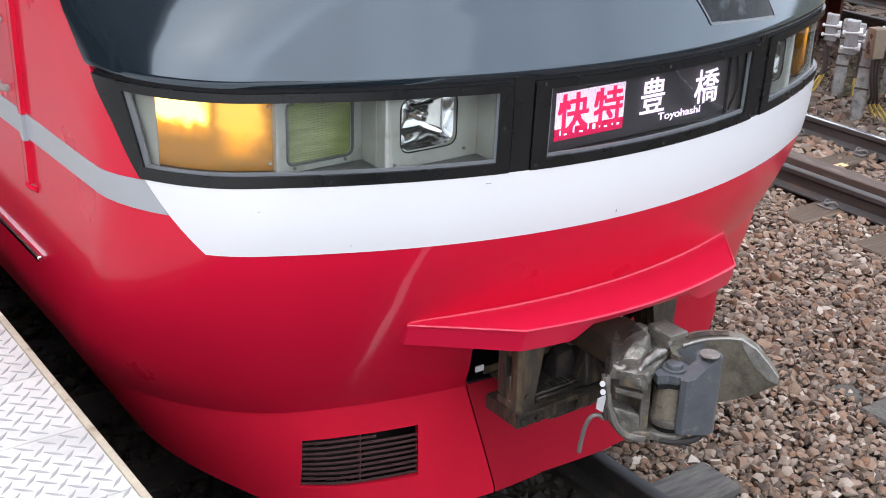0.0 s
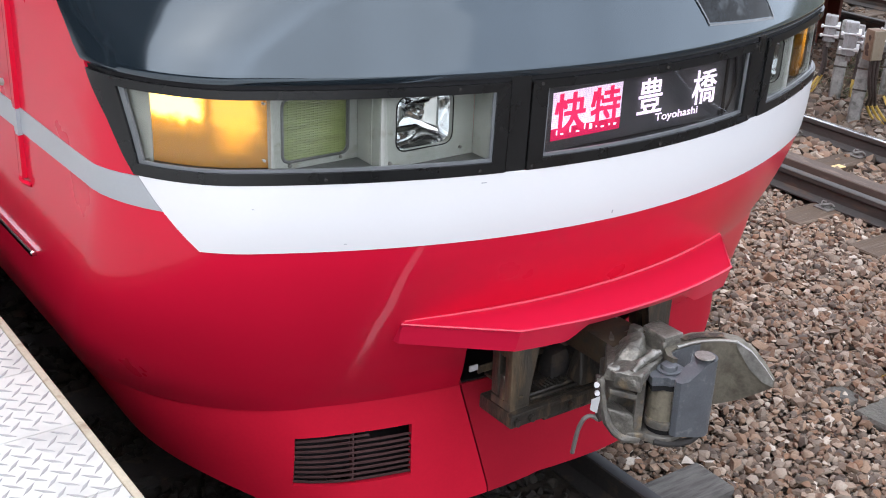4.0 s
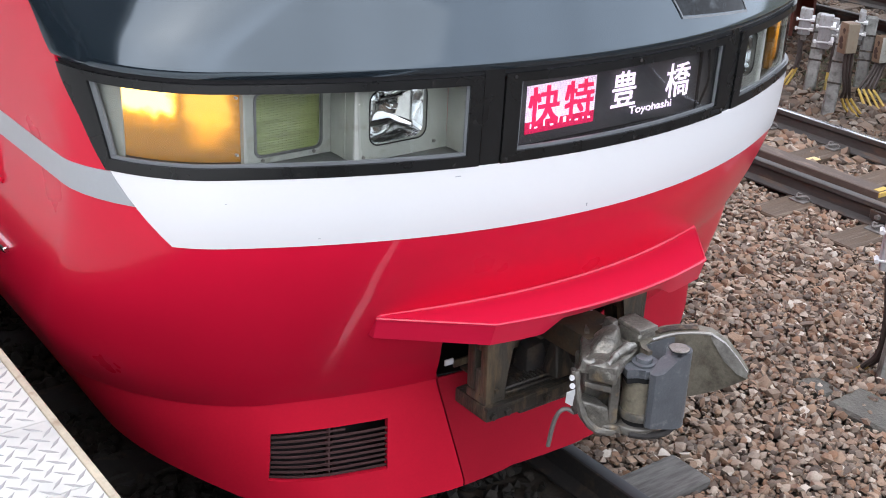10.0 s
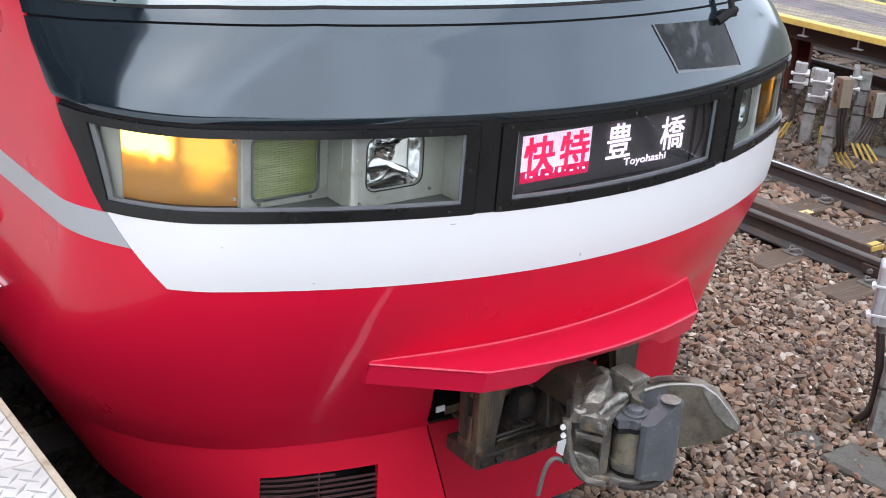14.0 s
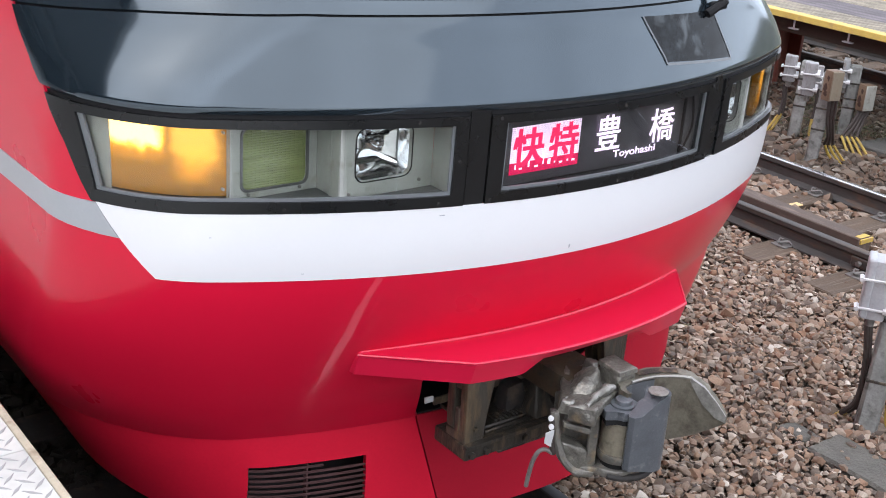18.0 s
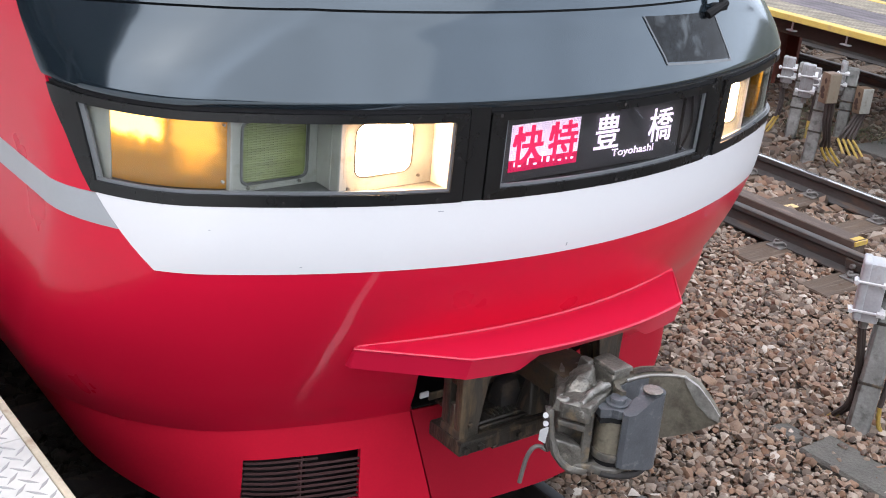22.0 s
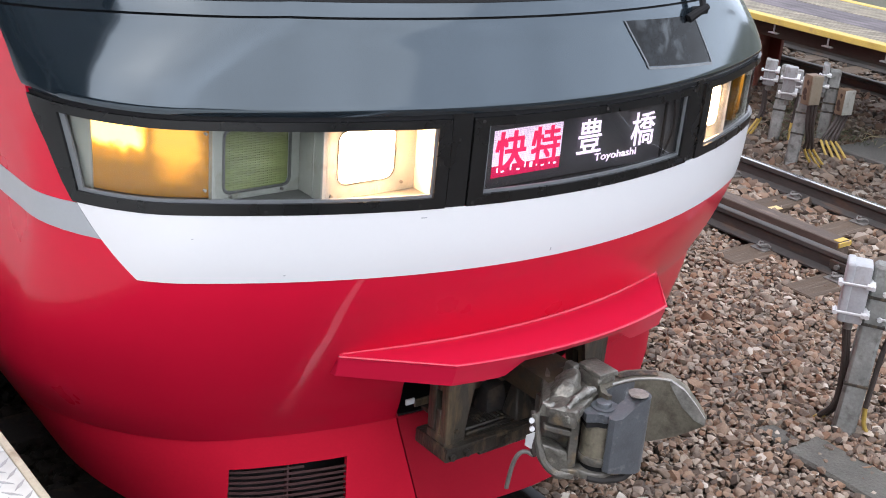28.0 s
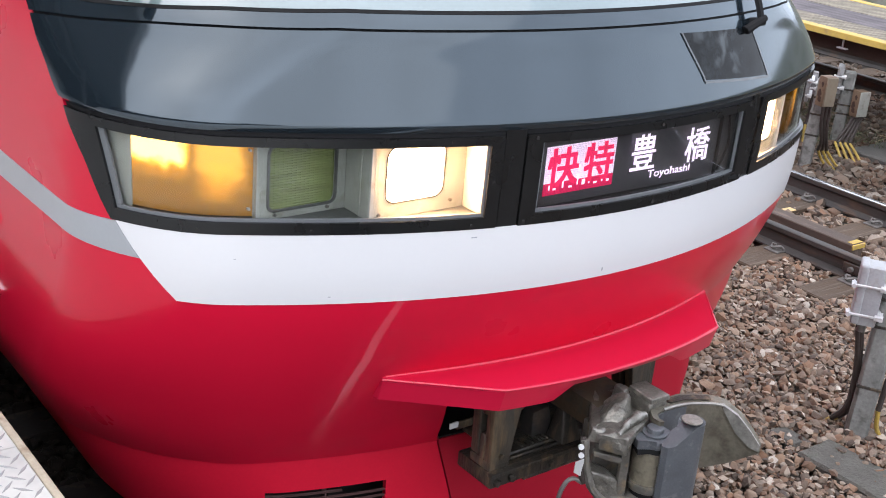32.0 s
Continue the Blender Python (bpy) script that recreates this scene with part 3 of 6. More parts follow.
part("tactile_strip", b, DECKPALE, dk, "pale gritty paving strip")
b = bmesh.new()
box(b, (6.93, -14, DZ - 0.055), (7.055, 40, DZ + 0.004), 0.005)
part("edge_beam", b, DECKYELLOW, dk, "yellow painted edge")
b = bmesh.new()
box(b, (8.625, -14, DZ - 0.06), (8.74, 40, DZ + 0.004), 0.005)
part("edge_beam", b, DECKYELLOW, dk, "yellow painted edge")
for x in (7.06, 8.25):
    b = bmesh.new()
    box(b, (x + 0.16, -14, DZ - 0.24), (x + 0.30, 40, DZ - 0.056), 0.006)
    part("girder", b, GIRDER, dk, "dark brown girder")
for k in range(-4, 12):
    y = 6.43 + 0.61 * k
    b = bmesh.new()
    box(b, (7.062, y - 0.007, DZ - 0.155), (7.078, y + 0.007, DZ - 0.056), 0.002)
    box(b, (7.045, y - 0.05, DZ - 0.167), (7.095, y + 0.05, DZ - 0.156), 0.003)
    part("hanger", b, GALV, dk, "pale metal bracket under the edge")
for y in (-9.0, -0.5, 8.02, 16.5, 25.0):
    b = bmesh.new()
    box(b, (8.00, y - 0.17, GROUND_Z - 0.05), (8.05, y + 0.17, DZ - 0.06), 0.005)
    box(b, (8.33, y - 0.17, GROUND_Z - 0.05), (8.38, y + 0.17, DZ - 0.06), 0.005)
    box(b, (8.051, y - 0.02, GROUND_Z - 0.05), (8.329, y + 0.02, DZ - 0.06), 0.0)
    box(b, (7.1, y - 0.10, DZ - 0.26), (8.7, y + 0.10, DZ - 0.221), 0.0)
    part("post", b, BROWNSTEEL, dk, "red-brown steel post")

# retaining wall closing the far side
b = bmesh.new()
box(b, (13.2, -60, GROUND_Z - 0.1), (13.7, 80, 1.9), 0.02)
tagged(part("wall_far", b, WALLGREY, smooth=False), "mossy grey retaining wall beyond the far track", "wall", kind="structure")

# ---- the train ----
TRAIN_AT = Vector((0, 3.6, 0))
train = thing("train", TRAIN_AT, "red express train with a white nose band and black hood", "train")
PROFILE = np.array([  # height, nose, half width, corner radius
    (0.10, 2.77, 1.04, 0.50), (0.22, 2.77, 1.08, 0.50), (0.70, 2.785, 1.31, 0.45), (0.85, 2.675, 1.36, 0.42), (1.00, 2.58, 1.385, 0.38),
    (1.20, 2.475, 1.40, 0.32), (1.40, 2.402, 1.40, 0.28), (1.60, 2.385, 1.40, 0.25), (1.868, 2.378, 1.40, 0.27), (1.95, 2.402, 1.40, 0.34),
    (2.03, 2.426, 1.395, 0.45), (2.11, 2.45, 1.39, 0.58), (2.20, 2.505, 1.385, 0.62), (2.60, 2.84, 1.36, 0.66), (3.10, 3.36, 1.28, 0.66), (3.40, 3.90, 1.10, 0.60)])
OFF_SIDE = ((0.2, 0.28), (0.5, 0.25), (0.65, 0.17), (0.85, 0.05), (1.0, 0.024), (1.2, -0.012), (1.35, -0.045), (1.5, -0.04), (1.7, -0.045),
            (1.85, -0.06), (2.0, -0.10), (2.1, -0.125), (3.4, -0.12))


def profile(z):
    """Nose, half width and corner radius of the body at a height, smoothly through the profile."""
    p = PROFILE
    i = int(np.clip(np.searchsorted(p[:, 0], z) - 1, 0, len(p) - 2))
    h = p[i + 1, 0] - p[i, 0]
    t = float(np.clip((z - p[i, 0]) / h, 0, 1))
    crease = (2, 8)

    def slope(k):
        if k in crease or k == 0 or k == len(p) - 1:
            a, c = (i, i + 1)
        else:
            a, c = k - 1, k + 1
        return (p[c, 1:] - p[a, 1:]) / (p[c, 0] - p[a, 0])
    m0, m1 = slope(i) * h, slope(i + 1) * h
    return ((2 * t ** 3 - 3 * t ** 2 + 1) * p[i, 1:] + (t ** 3 - 2 * t ** 2 + t) * m0
            + (-2 * t ** 3 + 3 * t ** 2) * p[i + 1, 1:] + (t ** 3 - t ** 2) * m1)


def off_side(sign, z):
    """How much further the body reaches on the side away from the platform."""
    return float(np.interp(z, *zip(*OFF_SIDE))) if sign > 0 else 0.0


def bow(sign, z):
    """How much the nose bows back towards its corners."""
    return 0.235 - (0.085 * float(np.interp(z, (0.8, 1.05), (1, 0))) if sign > 0 else 0.0)


def skin(s, z):
    """The body's surface: |s| 0 to 1 the nose, 1 to 2 the corner, then metres back along the side."""
    y0, hw, r = profile(z)
    a, sign = abs(s), (1 if s >= 0 else -1)
    hw += off_side(sign, z)
    if a <= 1:
        x = a * (hw - r)
        y = y0 + bow(sign, z) * x * x
    elif a <= 2:
        th = (a - 1) * math.pi / 2
        x = hw - r + r * math.sin(th)
        y = y0 + bow(sign, z) * x * x + r * (1 - math.cos(th))
    else:
        x = hw
        y = y0 + bow(sign, z) * hw * hw + r + (a - 2)
    return Vector((sign * x, y, z))


def s_at(x, z):
    y0, hw, r = profile(z)
    a, sign = abs(x), (1 if x >= 0 else -1)
    hw += off_side(sign, z)
    if a <= hw - r:
        return sign * a / (hw - r)
    return sign * (1 + math.asin(min((a - hw + r) / r, 1)) / (math.pi / 2))


def outward(s, z):
    e = 0.004
    n = (skin(s + e, z) - skin(s - e, z)).cross(skin(s, z + e) - skin(s, z - e))
    return n.normalized()


def shell(left, right, low, high, ns, nz, off=0.0, thick=0.02, hole=None, breaks=(), zbreaks=(), lip=0.0, snap=None):
    """A plate of the body between two side lines s(z) and two heights z(u); hole(x, z) leaves faces out."""
    bm = bmesh.new()
    us = sorted(set([i / ns for i in range(ns + 1)]) | set(breaks))
    vs = sorted(set([i / nz for i in range(nz + 1)]) | set(zbreaks))
    grid = []
    for v in vs:
        row = []
        for u in us:
            z = low(u) + (high(u) - low(u)) * v
            s = left(z) + (right(z) - left(z)) * u
            o = off
            if lip:
                o -= lip * (max(0, 1 - v / 0.06)) ** 2
            row.append(bm.verts.new(skin(s, z) + outward(s, z) * o))
        grid.append(row)
    for a, c in zip(grid, grid[1:]):
        for i in range(len(us) - 1):
            mid = (a[i].co + a[i + 1].co + c[i].co + c[i + 1].co) / 4
            if hole and hole(mid.x, mid.z):
                continue
            bm.faces.new((a[i], a[i + 1], c[i + 1], c[i]))
    loose = [v for v in bm.verts if not v.link_faces]
    bmesh.ops.delete(bm, geom=loose, context="VERTS")
    if snap:
        border = set(grid[0]) | set(grid[-1]) | {r[0] for r in grid} | {r[-1] for r in grid}
        for v in bm.verts:
            if v not in border and any(len(e.link_faces) == 1 for e in v.link_edges):
                x = snap(v.co.x, v.co.z)
                if x is not None:
                    s = s_at(x, v.co.z)
                    v.co = skin(s, v.co.z) + outward(s, v.co.z) * off
    # inner face and rim
    outer = bm.faces[:]
    rim = [e for e in bm.edges if len(e.link_faces) == 1]
    inner = {}
    bm.normal_update()
    for v in bm.verts[:]:
        n = Vector((v.normal.x, v.normal.y, v.normal.z))
        if n.dot(v.co - Vector((0, 5.0, 1.3))) < 0:
            n = -n
        inner[v] = bm.verts.new(v.co - n * thick)
    for fc in outer:
        bm.faces.new([inner[v] for v in reversed(fc.verts)])
    for e in rim:
        a, c = e.verts
        bm.faces.new((a, c, inner[c], inner[a]))
    return bm


def const(c):
    return lambda q: c


def line(*pts):
    """A value along a line of (at, value) pairs."""
    xs, ys = zip(*pts)
    return lambda q: float(np.interp(q, xs, ys))


BACK = 9.0
LOW_Z, BAND0, BAND1, HOOD0, HOOD1 = 0.70, 1.40, 1.597, 1.868, 2.108
EDGE = line((1.597, 1.580), (1.649, 1.652), (1.739, 1.757), (1.82, 1.885), (1.868, 1.945), (1.908, 1.972), (1.989, 1.966), (2.084, 1.908), (2.6, 1.95), (3.4, 2.1))

# lower body with the coupler pocket
POCKET = line((0.70, 0.315), (0.92, 0.40), (1.05, 0.42))


def pocket_edge(x, z):
    return math.copysign(POCKET(z), x) if z < 1.05 and abs(abs(x) - POCKET(z)) < 0.035 else None


lower_s = [-BACK, -5.5, -4.2, -3.4, -2.8, -2.4] + [-2 + 0.05 * k for k in range(81)] + [2.4, 2.8, 3.4, 4.2, 5.5, BACK]
us = [(q + BACK) / (2 * BACK) for q in lower_s]
bm = shell(const(-BACK), const(BACK), const(LOW_Z), const(BAND1 - 0.0025), 1, 46, hole=lambda x, z: abs(x) < POCKET(z) and z < 1.04, breaks=us, snap=pocket_edge)
part("lower_body", bm, RED, train, "glossy red painted lower nose and sides")
for sign in (-1, 1):
    # red side above the stripe
    bm = shell(lambda z: sign * BACK, lambda z: sign * (EDGE(z) + 0.002), const(BAND1 - 0.0025), const(3.0), 40, 30)
    part("side_panel", bm, RED, train, "glossy red painted side")
# white nose band with slanting ends, grey stripe along the sides
BAND_END = line((1.395, -s_at(-1.228, 1.40)), (1.45, -s_at(-1.268, 1.45)), (1.51, -s_at(-1.303, 1.51)), (1.60, -s_at(-1.342, 1.59)))
bm = shell(lambda z: -BAND_END(z), lambda z: BAND_END(z), const(BAND0), const(BAND1 + 0.003), 90, 6, off=0.003, thick=0.004)
part("nose_band", bm, WHITE, train, "clean white band round the nose")
for sign in (-1, 1):
    far = line((0, 1.507), (0.08, 1.508), (0.2, 1.490), (0.5, 1.473), (1, 1.473))
    top = line((0, 1.5965), (0.08, 1.583), (0.2, 1.573), (1, 1.569))
    bm = shell(lambda z: sign * (BAND_END(z) + 0.004), lambda z: sign * BACK, far, top, 70, 3, off=0.003, thick=0.004)
    part("side_stripe", bm, GREY, train, "matt grey stripe")

# lamp and display frames, black
OPEN0, OPEN1 = 1.632, 1.832
L_IN, D_L, D_R, R_IN = -0.515, -0.365, 0.470, 0.625


def frame_ring(x0, x1, hole, name, label):
    lo, hi = BAND1 + 0.003, HOOD0 - 0.012
    bm = bmesh.new()
    for a, c, z0, z1, nu, nz in ((x0, x1, lo, OPEN0, 100, 5), (x0, x1, OPEN1, hi, 100, 5), (x0, hole[0], OPEN0, OPEN1, 20, 16), (hole[1], x1, OPEN0, OPEN1, 12, 16)):
        merge(bm, shell(a, c, const(z0), const(z1), nu, nz, off=0.004, thick=0.013))
    bmesh.ops.remove_doubles(bm, verts=bm.verts, dist=1e-5)
    return part(name, bm, FRAME, train, label)


def inside(a, c):
    """Opening between two slanted ends given as (x at the bottom, x at the top)."""
    def end(q):
        return lambda z: s_at(q[0] + (q[1] - q[0]) * (z - OPEN0) / (OPEN1 - OPEN0), z)
    return end(a), end(c)


frame_ring(lambda z: -EDGE(z), lambda z: s_at(-0.478, z), inside((-1.342, -1.366), (L_IN, L_IN)), "lamp_frame", "black lamp frame with rounded corners")
frame_ring(lambda z: s_at(-0.412, z), lambda z: s_at(0.515, z), inside((D_L, D_L), (D_R, D_R)), "display_frame", "black display frame")
frame_ring(lambda z: s_at(0.575, z), lambda z: EDGE(z), inside((R_IN, R_IN), (1.297, 1.320)), "lamp_frame", "black lamp frame with rounded corners")
for a, c in ((-0.474, -0.416), (0.519, 0.571)):
    bm = shell(lambda z: s_at(a, z), lambda z: s_at(c, z), const(BAND1 - 0.001), const(HOOD0 + 0.002), 6, 6, off=-0.001, thick=0.03)
    part("pillar", bm, FRAME, train)
# black gap between the frames and the hood
bm = shell(lambda z: -EDGE(z), lambda z: EDGE(z), const(HOOD0 - 0.020), const(HOOD0 + 0.004), 110, 2, off=-0.006, thick=0.012)
part("frame_gap", bm, RUBBER, train, "dark gap under the hood")
# screws of the frames
for x, z in ((-0.385, 1.846), (-0.398, 1.612), (0.49, 1.846), (0.505, 1.615), (0.05, 1.846), (0.06, 1.612), (-0.55, 1.612), (-0.95, 1.612),
             (-1.2, 1.612), (-1.19, 1.846), (-0.93, 1.846), (-0.50, 1.73), (-0.62, 1.846)):
    s = s_at(x, z)
    n, q = outward(s, z), skin(s, z)
    bm = bmesh.new()
    rod(bm, q + n * 0.003, q + n * 0.0065, 0.005, seg=8)
    part("screw", bm, DARK, train)

# small chips and scuffs on the white band
for x, z, w, h in ((-0.535, 1.576, 0.008, 0.0015), (-0.092, 1.424, 0.0022, 0.005), (-1.12, 1.533, 0.0025, 0.001), (-0.895, 1.422, 0.003, 0.001)):
    bm = shell(lambda zz: s_at(x - w, zz), lambda zz: s_at(x + w, zz), const(z - h), const(z + h), 3, 2, off=0.0036, thick=0.001)
    part("paint_chip", bm, GREY, train, "small dark chip in the white paint")

# clear covers with a pale seal along the bottom
SEAL = surface("grey_seal", (0.14, 0.15, 0.16), 0.35, var=0.1)
for a, c, mat, nm in (((-1.342, -1.366), (L_IN, L_IN), GLASS, "lamp_cover"), ((D_L, D_L), (D_R, D_R), SCREEN_GLASS, "display_cover"),
                      ((R_IN, R_IN), (1.297, 1.320), GLASS, "lamp_cover")):
    def side(q):
        return lambda z: s_at(q[0] + (q[1] - q[0]) * (z - OPEN0) / (OPEN1 - OPEN0), z)
    bm = shell(side(a), side(c), const(OPEN0), const(OPEN1), 50, 6, off=-0.012, thick=0.003)
    cover = part(nm, bm, mat, train, "clear curved cover")
    cover.visible_shadow = False
    bm = shell(side(a), side(c), const(OPEN0), const(OPEN0 + 0.009), 50, 2, off=-0.004, thick=0.007)
    part("seal", bm, SEAL, train, "grey seal")
    for q, w in ((a, 0.008), (c, -0.008)):
        ends = (side(q), side((q[0] + w, q[1] + w)))
        bm = shell(ends[0] if w > 0 else ends[1], ends[1] if w > 0 else ends[0], const(OPEN0 + 0.010), const(OPEN1), 2, 8, off=-0.004, thick=0.007)
        part("end_seal", bm, SEAL, train, "grey seal")


def amber_lens(name, side):
    """Lit amber lens of two cells: a white-hot one round the bulb, a warm one beside it, olive glass below."""
    m = bpy.data.materials.new(name)
    m.use_nodes = True
    n, l = m.node_tree.nodes, m.node_tree.links
    b = n["Principled BSDF"]
    b.inputs["Base Color"].default_value = (0.17, 0.10, 0.02, 1)
    b.inputs["Roughness"].default_value = 0.18
    tc, ripple, sway, sep = n.new("ShaderNodeTexCoord"), n.new("ShaderNodeTexNoise"), n.new("ShaderNodeVectorMath"), n.new("ShaderNodeSeparateXYZ")
    ripple.inputs["Scale"].default_value, ripple.inputs["Detail"].default_value = 18, 2
    sway.operation = "MULTIPLY_ADD"
    sway.inputs[1].default_value = (0.045, 0.0, 0.05)
    l.new(tc.outputs["Object"], ripple.inputs["Vector"])
    l.new(ripple.outputs["Color"], sway.inputs[0])
    l.new(tc.outputs["Object"], sway.inputs[2])
    l.new(sway.outputs[0], sep.inputs[0])

    def math_node(op, p, q):
        t = n.new("ShaderNodeMath")
        t.operation = op
        for i, v in enumerate((p, q)):
            if isinstance(v, (int, float)):
                t.inputs[i].default_value = v
            else:
                l.new(v, t.inputs[i])
        return t.outputs[0]

    def fade(src, a, z):
        r = n.new("ShaderNodeMapRange")
        r.interpolation_type = "SMOOTHSTEP"
        r.inputs[1].default_value, r.inputs[2].default_value = a, z
        l.new(src, r.inputs[0])
        return r.outputs[0]

    def cell(x0, x1, z0, z1, sx, sz):
        """Soft patch between two distances from the middle of the train and two heights."""
        px = math_node("SUBTRACT", math_node("ABSOLUTE", sep.outputs["X"], 0), 0.0225 * side if side < 0 else -0.062)
        pz = math_node("SUBTRACT", sep.outputs["Z"], 0.025)
        wide = math_node("MULTIPLY", fade(px, x0 - sx, x0 + sx), fade(px, x1 + sx, x1 - sx))
        return math_node("MULTIPLY", wide, math_node("MULTIPLY", fade(pz, z0 - sz, z0 + sz), fade(pz, z1 + 0.03, z1 - 0.01)))

    hot = cell(1.212, 1.325, 1.765, 1.84, 0.014, 0.016)
    halo = cell(1.205, 1.362, 1.735, 1.85, 0.012, 0.03)
    warm = cell(1.09, 1.192, 1.745, 1.85, 0.016, 0.06)
    low = cell(1.10, 1.175, 1.685, 1.76, 0.03, 0.03)
    body = cell(1.06, 1.38, 1.64, 1.86, 0.03, 0.05)
    total = math_node("ADD", math_node("MULTIPLY", hot, 3.0), math_node("MULTIPLY", halo, 0.55))
    total = math_node("ADD", total, math_node("MULTIPLY", warm, 1.05))
    total = math_node("ADD", total, math_node("MULTIPLY", low, 0.50))
    total = math_node("ADD", total, math_node("MULTIPLY", body, 0.23))
    mix = n.new("ShaderNodeMix")
    mix.data_type = "RGBA"
    mix.inputs[6].default_value, mix.inputs[7].default_value = (1.0, 0.375, 0.006, 1), (1.0, 0.66, 0.17, 1)
    l.new(math_node("MINIMUM", math_node("ADD", hot, math_node("MULTIPLY", warm, 0.3)), 1.0), mix.inputs[0])
    l.new(mix.outputs[2], b.inputs["Emission Color"])
    l.new(total, b.inputs["Emission Strength"])
    return m


# lamp clusters behind the covers
Y_GREEN, Y_HEAD = 2.665, 2.545


def mirror(bm, sign):
    if sign > 0:
        bmesh.ops.scale(bm, vec=(-1, 1, 1), verts=bm.verts)
    return bm


def plate_with_hole(x0, x1, y, z0, z1, hole, thick):
    """Flat plate facing forward with a rounded opening, its rim bridged."""
    bm = bmesh.new()
    n = len(hole)
    cx, cz = sum(p[0] for p in hole) / n, sum(p[1] for p in hole) / n
    out = []
    for px, pz in hole:
        d = Vector((px - cx, pz - cz))
        k = min([((x1 if d.x > 0 else x0) - cx) / d.x if abs(d.x) > 1e-6 else 1e9, ((z1 if d.y > 0 else z0) - cz) / d.y if abs(d.y) > 1e-6 else 1e9])
        out.append((cx + d.x * k, cz + d.y * k))
    for corner in ((x0, z0), (x1, z0), (x0, z1), (x1, z1)):
        i = min(range(n), key=lambda k: (out[k][0] - corner[0]) ** 2 + (out[k][1] - corner[1]) ** 2)
        out[i] = corner
    rings = [[bm.verts.new((px, yy, pz)) for px, pz in ring] for ring, yy in ((out, y + thick), (out, y), (hole, y), (hole, y + thick))]
    for a, c in zip(rings, rings[1:]):
        for i in range(n):
            bm.faces.new((a[i], a[(i + 1) % n], c[(i + 1) % n], c[i]))
    return bm


headlamps = []
for sign in (-1, 1):
    # floor, roof and back of the cluster
    for z0, z1, mat, nm in ((1.618, 1.630, FLOORING, "housing_floor"), (1.838, 1.848, HOUSING, "housing_roof")):
        bm = bmesh.new()
        xs = np.linspace(0.47, 1.355 if sign < 0 else 1.305, 30)
        fr = [skin(s_at(sign * x, 1.70), 1.70).y + 0.020 for x in xs]
        lo = [[bm.verts.new((sign * x, q, z)) for x, q in zip(xs, fr)] for z in (z0, z1)]
        hi = [[bm.verts.new((sign * x, max(q + 0.004, 2.72 if x < 1.08 else q + 0.08), z)) for x, q in zip(xs, fr)] for z in (z0, z1)]
        for i in range(len(xs) - 1):
            for a, c in ((lo[0], hi[0]), (lo[1], hi[1]), (lo[0], lo[1]), (hi[0], hi[1])):
                bm.faces.new((a[i], a[i + 1], c[i + 1], c[i]))
        part(nm, bm, mat, train, smooth=False)
    bm = bmesh.new()
    box(bm, (-0.812, Y_HEAD, 1.631), (-0.800, Y_GREEN, 1.837), 0.001)
    box(bm, (-0.8145, Y_HEAD + 0.045, 1.631), (-0.8118, Y_HEAD + 0.050, 1.837), 0.0)
    part("divider", mirror(bm, sign), HOUSING, train, "light grey divider")
    bm = bmesh.new()
    inner_x = -0.499 if sign < 0 else -0.523
    box(bm, (inner_x - 0.012, 2.453 if sign < 0 else 2.466, 1.631), (inner_x, Y_HEAD, 1.837), 0.001)
    part("end_wall", mirror(bm, sign), HOUSING, train, "light grey end wall")
    reach = 0.0 if sign < 0 else 0.046
    bm = shell(lambda z: sign * 2.15, lambda z: s_at(sign * (1.328 if sign < 0 else 1.30 - reach), z), const(1.625), const(1.845), 12, 3, off=-0.028, thick=0.004)
    part("end_wall", bm, HOUSING, train, "light grey end wall")
    # green ribbed lamp in a pale surround
    hole = rounded_rect(-1.040, -0.842, 1.652, 1.824, 0.02)
    part("lamp_plate", mirror(plate_with_hole(-1.072, -0.812, Y_GREEN, 1.631, 1.837, hole, 0.02), sign), HOUSING, train, "light grey lamp surround", angle=20)
    bm = bmesh.new()
    prism(bm, rounded_rect(-1.040, -0.842, 1.652, 1.824, 0.02), 1, Y_GREEN + 0.010, Y_GREEN + 0.02)
    lens = part("green_lens", mirror(bm, sign), LAMP_GREEN, train, "yellow-green ribbed glass lens")
    for k in range(24):
        z = 1.657 + 0.0068 * k
        bm = bmesh.new()
        tube(bm, [(-1.036 + 0.002 * (k % 3), Y_GREEN + 0.0105, z), (-0.94, Y_GREEN + 0.0098, z), (-0.846, Y_GREEN + 0.0105, z)], 0.0030, 5, 2)
        part("rib", mirror(bm, sign), LAMP_GREEN, lens)
    for k in range(15):
        x = -1.030 + 0.0128 * k
        bm = bmesh.new()
        tube(bm, [(x, Y_GREEN + 0.0102, 1.656), (x, Y_GREEN + 0.0102, 1.820)], 0.0026, 5, 1)
        part("rib", mirror(bm, sign), LAMP_GREEN, lens)
    bm = bmesh.new()
    tube(bm, [(px, Y_GREEN - 0.001, pz) for px, pz in hole + hole[:1]], 0.0045, 6, 1)
    part("gasket", mirror(bm, sign), FLOORING, lens)
    # headlamp: plate, reflector bowl, glass, bulb
    hole = rounded_rect(-0.766, -0.582, 1.672, 1.822, 0.03)
    part("lamp_plate", mirror(plate_with_hole(-0.800, inner_x - 0.012, Y_HEAD, 1.631, 1.837, hole, 0.02), sign), HOUSING, train, "light grey lamp surround", angle=20)
    lamp_box = bmesh.new()
    cx, cz = -0.6735, 1.7425
    rings = []
    for k in range(7):
        t = k / 6
